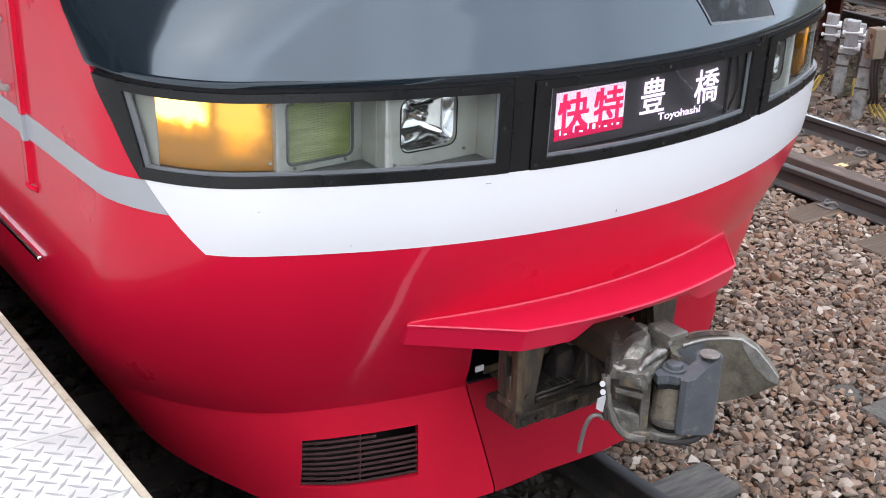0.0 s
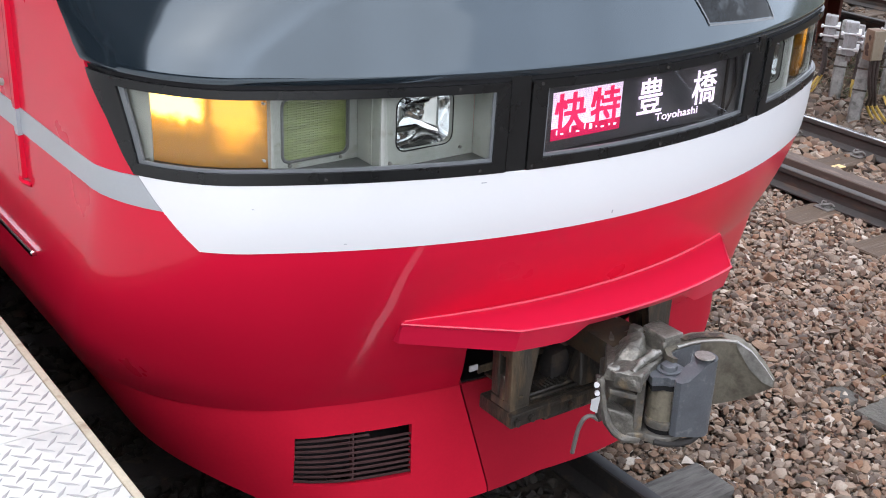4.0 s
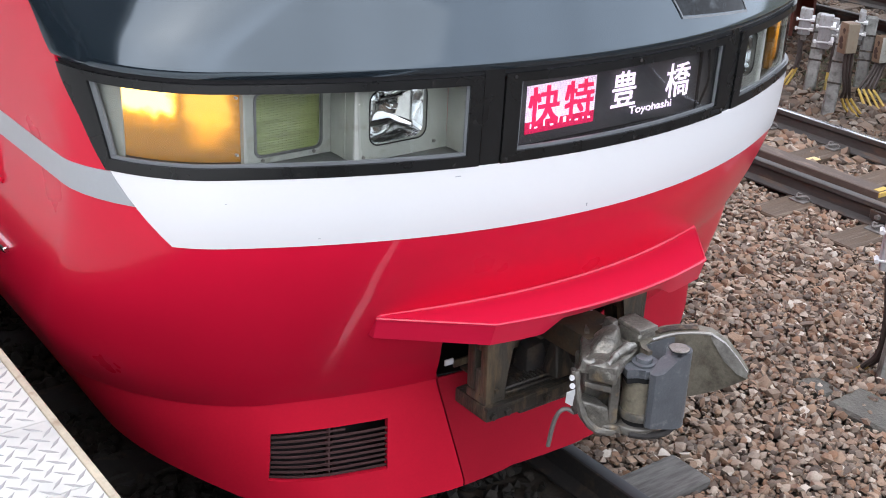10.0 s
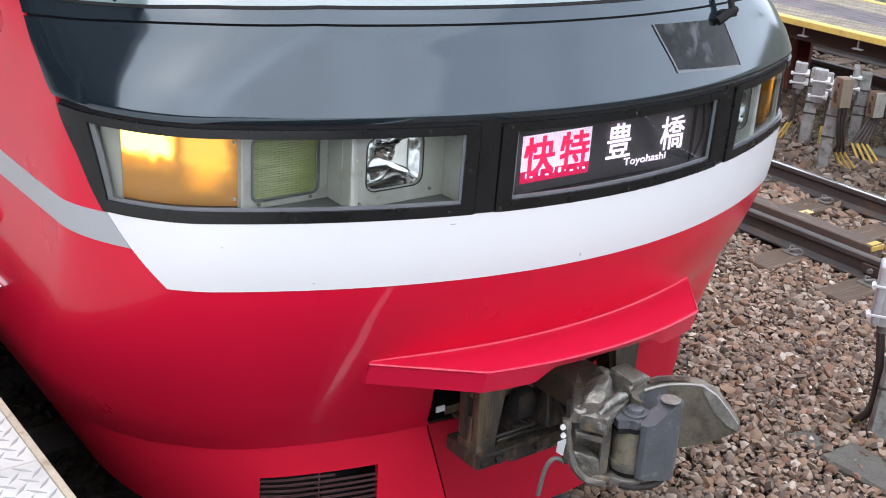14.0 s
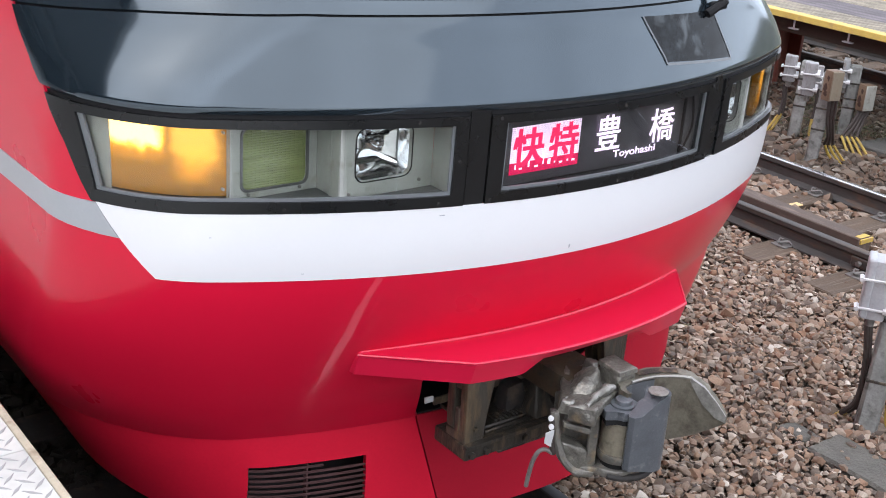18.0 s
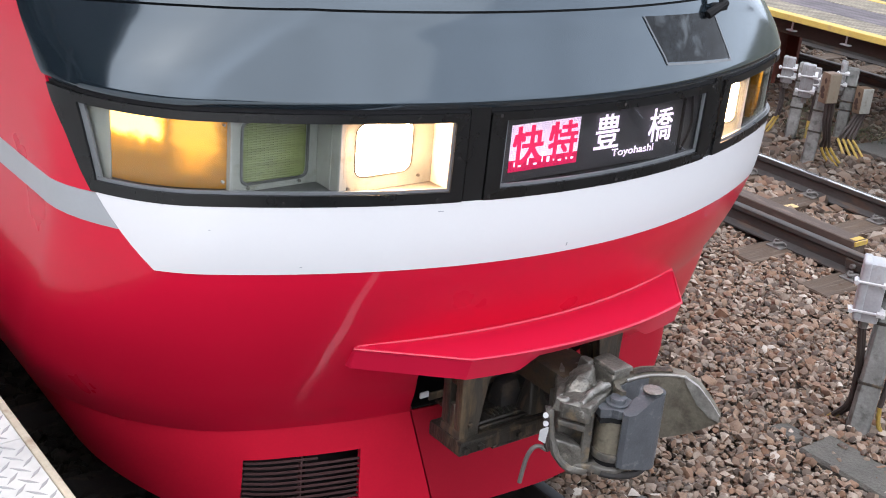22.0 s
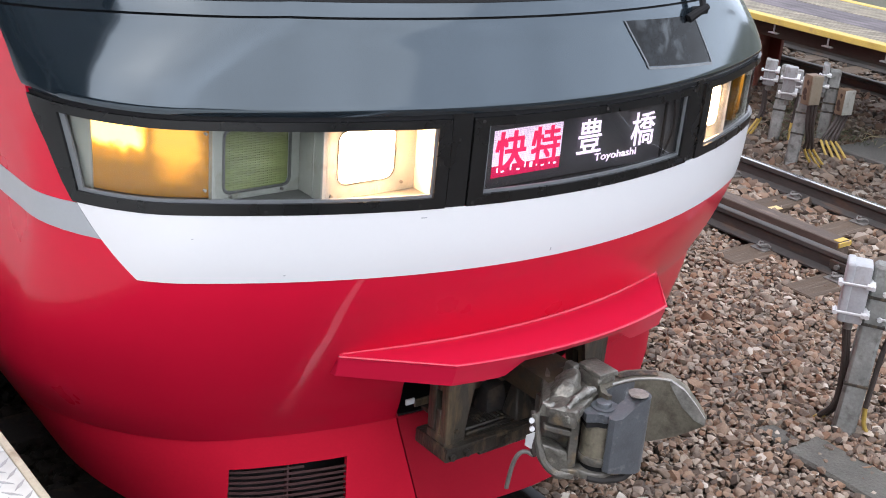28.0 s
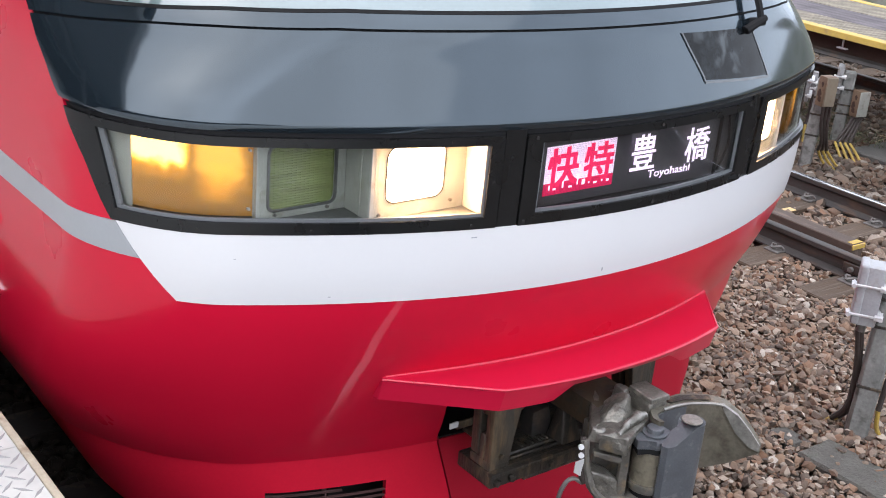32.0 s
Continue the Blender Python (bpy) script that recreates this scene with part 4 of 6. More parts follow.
        q, d = (1 - t ** 1.7) * 0.97 + 0.03, 0.016 + 0.075 * math.sin(t * math.pi / 2)
        rings.append([lamp_box.verts.new((cx + (px - cx) * q, Y_HEAD + d, cz + (pz - cz) * q)) for px, pz in hole])
    for a, c in zip(rings, rings[1:]):
        for i in range(len(a)):
            lamp_box.faces.new((a[i], a[(i + 1) % len(a)], c[(i + 1) % len(c)], c[i]))
    lamp_box.faces.new(rings[-1])
    lamp = part("headlamp", mirror(lamp_box, sign), BOWL, train, "chromed headlamp reflector")
    bm = bmesh.new()
    tube(bm, [(px, Y_HEAD - 0.001, pz) for px, pz in hole + hole[:1]], 0.0019, 6, 1)
    part("gasket", mirror(bm, sign), RUBBER, lamp)
    bm = bmesh.new()
    box(bm, (cx - 0.012, Y_HEAD + 0.02, cz + 0.012), (cx + 0.016, Y_HEAD + 0.086, cz + 0.034), 0.006)
    rod(bm, (cx - 0.04, Y_HEAD + 0.03, cz + 0.045), (cx + 0.03, Y_HEAD + 0.03, cz + 0.05), 0.006, seg=8)
    part("bulb_shield", mirror(bm, sign), CHROME, lamp)
    # added opaque box behind the bowl, hides the always-glowing bulb until it slides out
    bm = bmesh.new()
    box(bm, (-0.795, Y_HEAD + 0.021, 1.64), (-0.785, 2.90, 1.84))
    box(bm, (-0.56, Y_HEAD + 0.021, 1.64), (-0.55, 2.90, 1.84))
    box(bm, (-0.785, 2.89, 1.64), (-0.56, 2.90, 1.84))
    box(bm, (-0.785, Y_HEAD + 0.021, 1.635), (-0.56, 2.89, 1.642))
    box(bm, (-0.785, Y_HEAD + 0.021, 1.836), (-0.56, 2.89, 1.842))
    part("socket_box", mirror(bm, sign), RUBBER, lamp)
    bm = bmesh.new()
    rings = []
    for k in range(5):
        t = k / 4
        q, d = 0.985 * math.cos(t * math.pi / 2 * 0.85), 0.024 - 0.050 * math.sin(t * math.pi / 2)
        rings.append([bm.verts.new((cx + (px - cx) * q, Y_HEAD + d, cz + (pz - cz) * q)) for px, pz in hole])
    for a, c in zip(rings, rings[1:]):
        for i in range(len(a)):
            bm.faces.new((a[i], a[(i + 1) % len(a)], c[(i + 1) % len(c)], c[i]))
    bm.faces.new(rings[-1])
    bm.faces.new(rings[0][::-1])
    headlamps.append(part("bulb", mirror(bm, sign), BULB, train, "warm white glowing headlamp bulb"))
    # amber marker lamp close behind the cover
    bm = shell(lambda z: s_at(sign * (1.386 - reach), z) if sign > 0 else -1.97, lambda z: s_at(sign * (1.070 if sign < 0 else 0.985), z), const(1.637), const(1.834), 20, 6, off=-0.032, thick=0.02)
    AMBER = amber_lens("amber_lens", sign)
    lens = part("amber_lamp", bm, AMBER, train, "lit amber marker lamp")
    for z in (1.66, 1.815):
        bm = bmesh.new()
        q = skin(s_at(sign * 1.082, z), z)
        rod(bm, (q.x, q.y + 0.024, z), (q.x, q.y + 0.034, z), 0.004, seg=6)
        part("screw", bm, HOUSING, lens)

# screws of the lamp surrounds
for x, y, z in ((-1.02, Y_GREEN, 1.642), (-0.865, Y_GREEN, 1.642), (-0.865, Y_GREEN, 1.830), (-0.785, Y_HEAD, 1.645), (-0.555, Y_HEAD, 1.655), (-0.555, Y_HEAD, 1.828)):
    bm = bmesh.new()
    rod(bm, (x, y, z), (x, y - 0.005, z), 0.0048, seg=8)
    part("screw", bm, SPIKE, train)
# destination display
LED_Y = 2.455
disp = bmesh.new()
box(disp, (D_L - 0.01, LED_Y + 0.004, 1.625), (D_R + 0.01, LED_Y + 0.02, 1.84), 0.0)
display = part("display_panel", disp, PANEL, train, "dark destination display panel", smooth=False)
bm = bmesh.new()
box(bm, (D_L - 0.01, 2.425, 1.612), (D_R + 0.01, LED_Y + 0.02, 1.622), 0.0)
part("display_shelf", bm, RUBBER, train, smooth=False)
bm = bmesh.new()
box(bm, (0.395, LED_Y - 0.006, 1.623), (0.40, LED_Y + 0.003, 1.84), 0.0)
tube(bm, [(0.41, LED_Y - 0.002, 1.64), (0.44, LED_Y - 0.004, 1.72), (0.425, LED_Y - 0.004, 1.83)], 0.004, 6, 5)
part("display_cable", bm, RUBBER, train)


def lettering(text, x0, x1, z0, z1, y, mat, name, bold=0.0):
    """Lit characters fitted to a field of the display."""
    cu = bpy.data.curves.new("tmp", "FONT")
    cu.body, cu.extrude = text, 0.0008
    ob = new("tmp", cu)
    me = bpy.data.meshes.new_from_object(ob.evaluated_get(bpy.context.evaluated_depsgraph_get()))
    bpy.data.objects.remove(ob)
    xs, ys = [v.co.x for v in me.vertices], [v.co.y for v in me.vertices]
    if not xs:
        return None
    kx, kz = (x1 - x0) / (max(xs) - min(xs)), (z1 - z0) / (max(ys) - min(ys))
    for v in me.vertices:
        v.co = Vector((x0 + (v.co.x - min(xs)) * kx, y - v.co.z * 0.6, z0 + (v.co.y - min(ys)) * kz))
    # a bolder stroke from shifted copies
    b = bmesh.new()
    for k in (-0.5, 0.5) if bold else (0,):
        for h in (-0.5, 0.5) if bold else (0,):
            c = bmesh.new()
            c.from_mesh(me)
            bmesh.ops.translate(c, vec=(k * bold, 0.00004 * (2 * k + h), h * bold * 0.7), verts=c.verts)
            merge(b, c)
    b.to_mesh(me)
    b.free()
    me.name = name
    me.materials.append(mat)
    ob = new(name, me)
    ob.parent = display
    return ob


bm = bmesh.new()
box(bm, (-0.302, LED_Y + 0.001, 1.690), (-0.040, LED_Y + 0.0035, 1.795), 0.0)
part("lit_field", bm, LED_FIELD, display, "lit white field", smooth=False)
bm = bmesh.new()
box(bm, (-0.302, LED_Y + 0.001, 1.655), (-0.040, LED_Y + 0.0035, 1.6895), 0.0)
part("lit_strip", bm, LED_DIM, display, "lit red strip", smooth=False)
lettering("快", -0.294, -0.182, 1.680, 1.788, LED_Y - 0.001, LED_RED, "lettering", 0.006)
lettering("特", -0.158, -0.050, 1.680, 1.788, LED_Y - 0.001, LED_RED, "lettering", 0.006)
lettering("豊", 0.026, 0.124, 1.685, 1.791, LED_Y - 0.001, LED_WHITE, "lettering", 0.003)
lettering("橋", 0.253, 0.355, 1.683, 1.789, LED_Y - 0.001, LED_WHITE, "lettering", 0.0025)
lettering("Toyohashi", 0.104, 0.284, 1.648, 1.678, LED_Y - 0.001, LED_WHITE, "lettering", 0.001)
for x, w, h in ((-0.285, 0.004, 0.014), (-0.268, 0.010, 0.005), (-0.235, 0.005, 0.022), (-0.21, 0.012, 0.005), (-0.18, 0.004, 0.030), (-0.160, 0.010, 0.016),
                (-0.135, 0.004, 0.02), (-0.115, 0.012, 0.005), (-0.085, 0.005, 0.014), (-0.065, 0.010, 0.006)):
    bm = bmesh.new()
    box(bm, (x, LED_Y - 0.001, 1.668 + 0.2 * h), (x + w, LED_Y + 0.0005, 1.668 + 1.2 * h), 0.0)
    part("lit_bar", bm, LED_WHITE, display, smooth=False)

# hood, upper strip and windscreen
HOOD_TOP = line((0, 2.043), (0.068, 2.062), (0.115, 2.080), (0.15, 2.091), (0.22, 2.108), (0.78, 2.108), (0.85, 2.091), (0.885, 2.080), (0.932, 2.062), (1, 2.043))
bm = shell(lambda z: -EDGE(z), lambda z: EDGE(z), const(HOOD0 + 0.001), HOOD_TOP, 110, 26, off=0.008, thick=0.02, lip=0.010)
part("hood", bm, HOOD, train, "black gloss hood below the windscreen")
bm = shell(lambda z: -EDGE(z), lambda z: EDGE(z), lambda u: HOOD_TOP(u) - 0.002, lambda u: HOOD_TOP(u) + 0.007, 110, 2, off=-0.004, thick=0.01)
part("hood_gap", bm, RUBBER, train)
WS0 = line((0, 2.088), (0.01, 2.094), (0.072, 2.106), (0.118, 2.120), (0.152, 2.135), (0.22, 2.152), (0.78, 2.152), (0.848, 2.135), (0.882, 2.120), (0.928, 2.106), (0.99, 2.094), (1, 2.088))
bm = shell(lambda z: -EDGE(z), lambda z: EDGE(z), lambda u: HOOD_TOP(u) + 0.006, WS0, 110, 5, off=0.008, thick=0.02)
part("hood_strip", bm, HOOD, train, "black gloss strip under the windscreen")
bm = shell(lambda z: -EDGE(z), lambda z: EDGE(z), lambda u: WS0(u) + 0.002, const(3.38), 60, 24, off=0.004, thick=0.012)
part("windscreen", bm, WINDSCREEN, train, "large pale blue-grey raked windscreen")
bm = shell(lambda z: -EDGE(z), lambda z: EDGE(z), lambda u: WS0(u) - 0.004, lambda u: WS0(u) + 0.004, 110, 2, off=0.010, thick=0.008)
part("windscreen_seal", bm, RUBBER, train)

# flush access panel in the hood
HATCH_L, HATCH_R = line((1.947, 0.238), (2.085, 0.140)), line((1.921, 0.585), (2.07, 0.490))
# dull black base stands in for the dark that the panel reflects
PANELBLACK = surface("panel_painted_reflections", (0.010, 0.012, 0.014), 0.12, var=0.95, scale=22, fine=60, coat=0.1, spec=0.15)
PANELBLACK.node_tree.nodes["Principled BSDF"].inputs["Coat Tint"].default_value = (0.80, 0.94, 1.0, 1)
# mottled reflections are painted in: noise turns its coat on in patches
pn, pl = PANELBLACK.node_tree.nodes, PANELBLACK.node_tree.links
shine, shine_at, shine_map, shine_range = pn.new("ShaderNodeTexNoise"), pn.new("ShaderNodeTexCoord"), pn.new("ShaderNodeMapping"), pn.new("ShaderNodeMapRange")
shine.inputs["Scale"].default_value, shine.inputs["Detail"].default_value, shine.inputs["Distortion"].default_value = 9.5, 5, 1.2
shine_map.inputs["Scale"].default_value = (1.0, 0.5, 1.1)
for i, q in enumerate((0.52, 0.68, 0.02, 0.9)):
    shine_range.inputs[i + 1].default_value = q
pl.new(shine_at.outputs["Object"], shine_map.inputs[0])
pl.new(shine_map.outputs[0], shine.inputs["Vector"])
pl.new(shine.outputs[0], shine_range.inputs[0])
pl.new(shine_range.outputs[0], pn["Principled BSDF"].inputs["Coat Weight"])
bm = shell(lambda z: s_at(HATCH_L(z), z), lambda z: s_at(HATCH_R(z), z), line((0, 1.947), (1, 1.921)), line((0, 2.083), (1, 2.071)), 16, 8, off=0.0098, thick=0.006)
part("access_panel", bm, PANELBLACK, train, "flush black access panel in the hood, its reflections painted in")
BEZEL = surface("hatch_bezel", (0.085, 0.095, 0.105), 0.25, var=0.2, scale=20, coat=0.5)
for a, c in ((lambda z: HATCH_L(z) - 0.009, lambda z: HATCH_L(z) - 0.002), (lambda z: HATCH_R(z) + 0.002, lambda z: HATCH_R(z) + 0.008)):
    z0, z1 = (1.943, 2.083) if a(2.0) < 0.3 else (1.918, 2.071)
    bm = shell(lambda z: s_at(a(z), z), lambda z: s_at(c(z), z), const(z0), const(z1), 2, 8, off=0.0115, thick=0.006)
    part("panel_bezel", bm, BEZEL, train, "grey bezel of the access panel")
bm = shell(lambda z: s_at(0.232, z), lambda z: s_at(0.592, z), line((0, 1.938), (1, 1.911)), line((0, 1.945), (1, 1.919)), 12, 2, off=0.0115, thick=0.006)
part("panel_bezel", bm, BEZEL, train, "grey bezel of the access panel")


def wiper(x, z, lean):
    s = s_at(x, z)
    q, n = skin(s, z), outward(s, z)
    bm = bmesh.new()
    rod(bm, q, q + n * 0.045, 0.016, 0.013, 12, 0.004)
    w = part("wiper", bm, RUBBER, train, "black windscreen wiper")
    bm = bmesh.new()
    pts = [q + n * 0.04]
    for k in (0.06, 0.2, 0.45):
        zz = z + k * 0.9
        ss = s_at(x + lean * k, zz)
        pts.append(skin(ss, zz) + outward(ss, zz) * 0.04)
    tube(bm, pts, 0.011, 6, 5)
    part("arm", bm, RUBBER, w)
    bm = bmesh.new()
    rod(bm, q + n * 0.045 + Vector((0.012, 0, 0.012)), q + n * 0.035 - Vector((0.058, 0, 0.024)), 0.011, 0.015, 8, 0.004)
    box(bm, q + n * 0.03 - Vector((0.015, 0.016, 0.010)), q + n * 0.05 + Vector((0.019, 0.016, 0.010)), 0.005)
    part("knuckle", bm, RUBBER, w)


wiper(0.50, 2.082, 0.0)
wiper(-1.20, 2.155, 0.5)

# shelf over the coupler
KX, KY, KZ = 0.44, 2.362, 1.135
bm = bmesh.new()
top_back, top_front, low_front, low_back = [], [], [], []
for x in sorted([*np.linspace(-0.675, -KX, 9), *np.linspace(-KX, KX, 41)[1:-1], *np.linspace(KX, 0.675, 9)]):
    a = abs(x)
    body = skin(s_at(x, 1.11), 1.11)
    if a <= KX:
        fy, fz = KY - 0.055 * (1 - (a / KX) ** 2), KZ
    else:
        t = (a - KX) / (0.675 - KX)
        fy, fz = KY + (skin(s_at(0.675, 1.11), 1.11).y - 0.004 - KY) * t, KZ + (1.105 - KZ) * t
    drop = float(np.interp(a, (0, 0.20, 0.27, KX, 0.70), (0.030, 0.034, 0.075, 0.078, 0.075)))
    sink = skin(s_at(x, fz - drop), fz - drop).y
    top_back.append(bm.verts.new((x, body.y + 0.01, 1.114)))
    top_front.append(bm.verts.new((x, fy, fz)))
    low_front.append(bm.verts.new((x, min(fy + 0.022, sink + 0.012), fz - drop)))
    low_back.append(bm.verts.new((x, sink + 0.02, fz - drop - 0.004)))
for a, c in ((top_back, top_front), (top_front, low_front), (low_front, low_back), (low_back, top_back)):
    for i in range(len(a) - 1):
        bm.faces.new((a[i], a[i + 1], c[i + 1], c[i]))
for k in (0, -1):
    bm.faces.new((top_back[k], top_front[k], low_front[k], low_back[k]))
bead = [v.co.copy() for v in top_front]
part("coupler_shelf", bm, CHEVRON, train, "projecting red shelf above the coupler", angle=9)
bm = bmesh.new()
tube(bm, [q + Vector((0, 0.0035, -0.0035)) for q in bead], 0.0055, 8, 1)
part("shelf_edge", bm, CHEVRON, train, "rounded glossy front edge of the shelf")

bm = bmesh.new()
tube(bm, [skin(s_at(x, 1.116), 1.116 - 0.007 * (abs(x) / 0.668) ** 6) + Vector((0, 0.001, 0)) for x in np.linspace(-0.668, 0.668, 21)], 0.007, 8, 2)
part("shelf_bead", bm, CHEVRON, train, "rounded red bead along the shelf")

# skirt: side pieces with a louvred vent and the centre piece
SEAM = lambda z: float(np.interp(z, (0.26, 0.69), (-0.180, -0.303)))


def skirt_low(s):
    """Height of the skirt's lower edge, which climbs towards the sides."""
    if s < 0:
        return float(np.interp(-s, (0, 0.4, 1.0, 1.25, 1.6, 1.95, 2.7), (0.245, 0.235, 0.255, 0.30, 0.36, 0.43, 0.60)))
    return float(np.interp(s, (0, 0.4, 0.6, 1.3, 1.6, 1.9, 5), (0.25, 0.219, 0.214, 0.28, 0.40, 0.60, 0.68)))


VX0, VX1, VZ0, VZ1 = -0.855, -0.478, 0.388, 0.583


def bm_thick(bm, thick):
    """Gives a sheet an inner face and a rim."""
    bmesh.ops.delete(bm, geom=[v for v in bm.verts if not v.link_faces], context="VERTS")
    rim = [e for e in bm.edges if len(e.link_faces) == 1]
    outer, inner = bm.faces[:], {}
    bm.normal_update()
    for v in bm.verts[:]:
        nn = v.normal.copy()
        if nn.dot(v.co - Vector((0, 5, 0.5))) < 0:
            nn = -nn
        inner[v] = bm.verts.new(v.co - nn * thick)
    for fc in outer:
        bm.faces.new([inner[v] for v in reversed(fc.verts)])
    for e in rim:
        a, c = e.verts
        bm.faces.new((a, c, inner[c], inner[a]))
    return bm


def skirt(s0, s1, n, name):
    bm = bmesh.new()
    nz, grid = 30, []
    vz = sorted([i / nz for i in range(nz + 1)])
    for v in vz:
        row = []
        for i in range(n + 1):
            u = i / n
            sa, sc = s0(0.5), s1(0.5)
            lo = skirt_low(sa + (sc - sa) * u)
            z = lo + (LOW_Z - 0.004 - lo) * v
            s = s0(z) + (s1(z) - s0(z)) * u
            row.append(bm.verts.new(skin(s, z) - outward(s, z) * 0.010))
        grid.append(row)
    for a, c in zip(grid, grid[1:]):
        for i in range(n):
            bm.faces.new((a[i], a[i + 1], c[i + 1], c[i]))
    bm = bm_thick(bm, 0.025)
    return part(name, bm, DARKRED, train, "darker red painted skirt below the coupler")


cols = [lambda z, q=q: q for q in (-5.0, -4.2, -3.6, -3.1, -2.7, -2.4, -2.2)] + [lambda z, q=q: q for q in np.linspace(-2.0, -1.6, 11)]
cols += [lambda z, q=q: -1.6 + (s_at(-0.92, z) + 1.6) * q for q in (0.2, 0.4, 0.6, 0.8)]
cols += [lambda z, q=q: s_at(q, z) for q in (-0.92, -0.885, *np.linspace(VX0, VX1, 14))]
cols += [lambda z, q=q: s_at(VX1 + (SEAM(z) - 0.003 - VX1) * q, z) for q in (0.2, 0.4, 0.6, 0.8, 1.0)]
rows_z = [*np.linspace(LOW_Z - 0.004, VZ1, 6), *np.linspace(VZ1, VZ0, 9)[1:], *np.linspace(VZ0, 0.21, 9)[1:]]
bm = bmesh.new()
grid = []
for z in rows_z:
    row = []
    for c in cols:
        zz = max(z, skirt_low(c(0.5)))
        row.append(bm.verts.new(skin(c(zz), zz) - outward(c(zz), zz) * 0.010))
    grid.append(row)
for a, c in zip(grid, grid[1:]):
    for i in range(len(cols) - 1):
        m = (a[i].co + a[i + 1].co + c[i].co + c[i + 1].co) / 4
        if (VX0 < m.x < VX1 and VZ0 < m.z < VZ1) or (a[i].co - c[i].co).length + (a[i + 1].co - c[i + 1].co).length < 1e-5:
            continue
        bm.faces.new((a[i], a[i + 1], c[i + 1], c[i]))
bmesh.ops.remove_doubles(bm, verts=bm.verts, dist=1e-5)
vent_skirt = part("side_skirt", bm_thick(bm, 0.025), SKIRTRED, train, "dusty red painted skirt with a louvred vent")
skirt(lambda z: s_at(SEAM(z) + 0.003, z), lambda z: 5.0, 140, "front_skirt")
SLAT = surface("dusty_louvre", (0.062, 0.032, 0.032), 0.6, var=0.25, spec=0.25)
for k in range(9):
    z = VZ0 + 0.012 + 0.0205 * k
    bm = bmesh.new()
    q0, q1 = [], []
    for i in range(9):
        x = VX0 + (VX1 - VX0) * i / 8
        if k == 8 and x > VX1 - 0.10:
            break
        f0 = skin(s_at(x, z), z) - outward(s_at(x, z), z) * 0.017
        q0.append([bm.verts.new(f0 + Vector((0, d, h))) for d, h in ((0.0, -0.004), (0.0, 0.0015), (0.006, 0.003), (0.006, -0.001))])
    for a, c in zip(q0, q0[1:]):
        for j in range(4):
            bm.faces.new((a[j], a[(j + 1) % 4], c[(j + 1) % 4], c[j]))
    bm.faces.new(q0[0])
    bm.faces.new(q0[-1][::-1])
    part("louvre", bm, SLAT, vent_skirt, "dusty dark louvre slat")
for x in (-0.665,):
    bm = bmesh.new()
    y = skin(s_at(x, 0.48), 0.48).y + 0.012
    box(bm, (x - 0.003, y + 0.012, VZ0), (x + 0.003, y + 0.03, VZ1), 0.0)
    part("vent_rib", bm, SLAT, vent_skirt)
bm = bmesh.new()
box(bm, (VX0 - 0.02, 3.02, VZ0 - 0.03), (VX1 + 0.05, 3.03, VZ1 + 0.03), 0.0)
part("vent_back", bm, RUBBER, vent_skirt)

# floor pan, pocket lining, roof and back wall that close the body
bm = bmesh.new()
box(bm, (-0.90, 3.30, 0.48), (0.90, 12.4, 0.70), 0.02)
part("underframe", bm, DARK, train, "dark dusty underframe")
# added black sheets hide the red inside and stand in for the pocket's shade
bm = bmesh.new()
box(bm, (-0.60, 2.99, 0.27), (0.60, 3.01, 1.10), 0.0)
box(bm, (-0.60, 2.90, 0.66), (-0.59, 2.99, 1.06), 0.0)
box(bm, (-0.59, 2.90, 0.60), (0.59, 2.99, 0.61), 0.0)
box(bm, (-0.48, 2.665, 1.046), (0.48, 2.99, 1.056), 0.0)
for sign in (-1, 1):
    edge = [(skin(s_at(sign * 0.47, z), z).y + 0.030, z) for z in (0.64, 0.70, 0.80, 0.90, 1.0, 1.044)]
    prism(bm, edge + [(2.989, 1.044), (2.989, 0.64)], 0, min(sign * 0.465, sign * 0.475), max(sign * 0.465, sign * 0.475))
part("coupler_pocket", bm, RUBBER, train, "black lining standing in for the coupler pocket's shade")
# dark strip added over the skirt's top edge, for shade in the pocket
bm = bmesh.new()
sill = [[bm.verts.new((x, y, z)) for z in (0.6985, 0.706) for y in (skin(s_at(x, 0.70), 0.70).y + 0.012, 2.995)] for x in np.linspace(-0.46, 0.46, 24)]
for a, c in zip(sill, sill[1:]):
    for j, k in ((0, 1), (1, 3), (3, 2), (2, 0)):
        bm.faces.new((a[j], a[k], c[k], c[j]))
part("pocket_sill", bm, RUBBER, train, "dark strip added over the skirt's red top edge")
bm = shell(lambda z: -BACK, lambda z: BACK, const(3.0), const(3.40), 60, 6)
part("roof_edge", bm, RED, train)
bm = bmesh.new()
box(bm, (-1.12, 3.95, 3.37), (1.12, 12.7, 3.45), 0.03)
part("roof", bm, surface("grey_roof", (0.25, 0.25, 0.26), 0.7), train, "grey roof")
bm = bmesh.new()
box(bm, (-1.33, 12.35, 0.66), (1.33, 12.4, 3.38), 0.0)
part("end_wall", bm, RED, train)
for y in (5.2, 7.3):
    for sign in (-1, 1):
        bm = bmesh.new()
        rod(bm, (sign * 0.50, y, 0.43), (sign * 0.62, y, 0.43), 0.43, seg=40, bevel=0.01)
        rod(bm, (sign * 0.485, y, 0.43), (sign * 0.50, y, 0.43), 0.455, seg=40)
        part("wheel", bm, DARK, train, "dark steel wheel")
    bm = bmesh.new()
    rod(bm, (-0.48, y, 0.43), (0.48, y, 0.43), 0.075, seg=14)
    part("axle", bm, DARK, train)
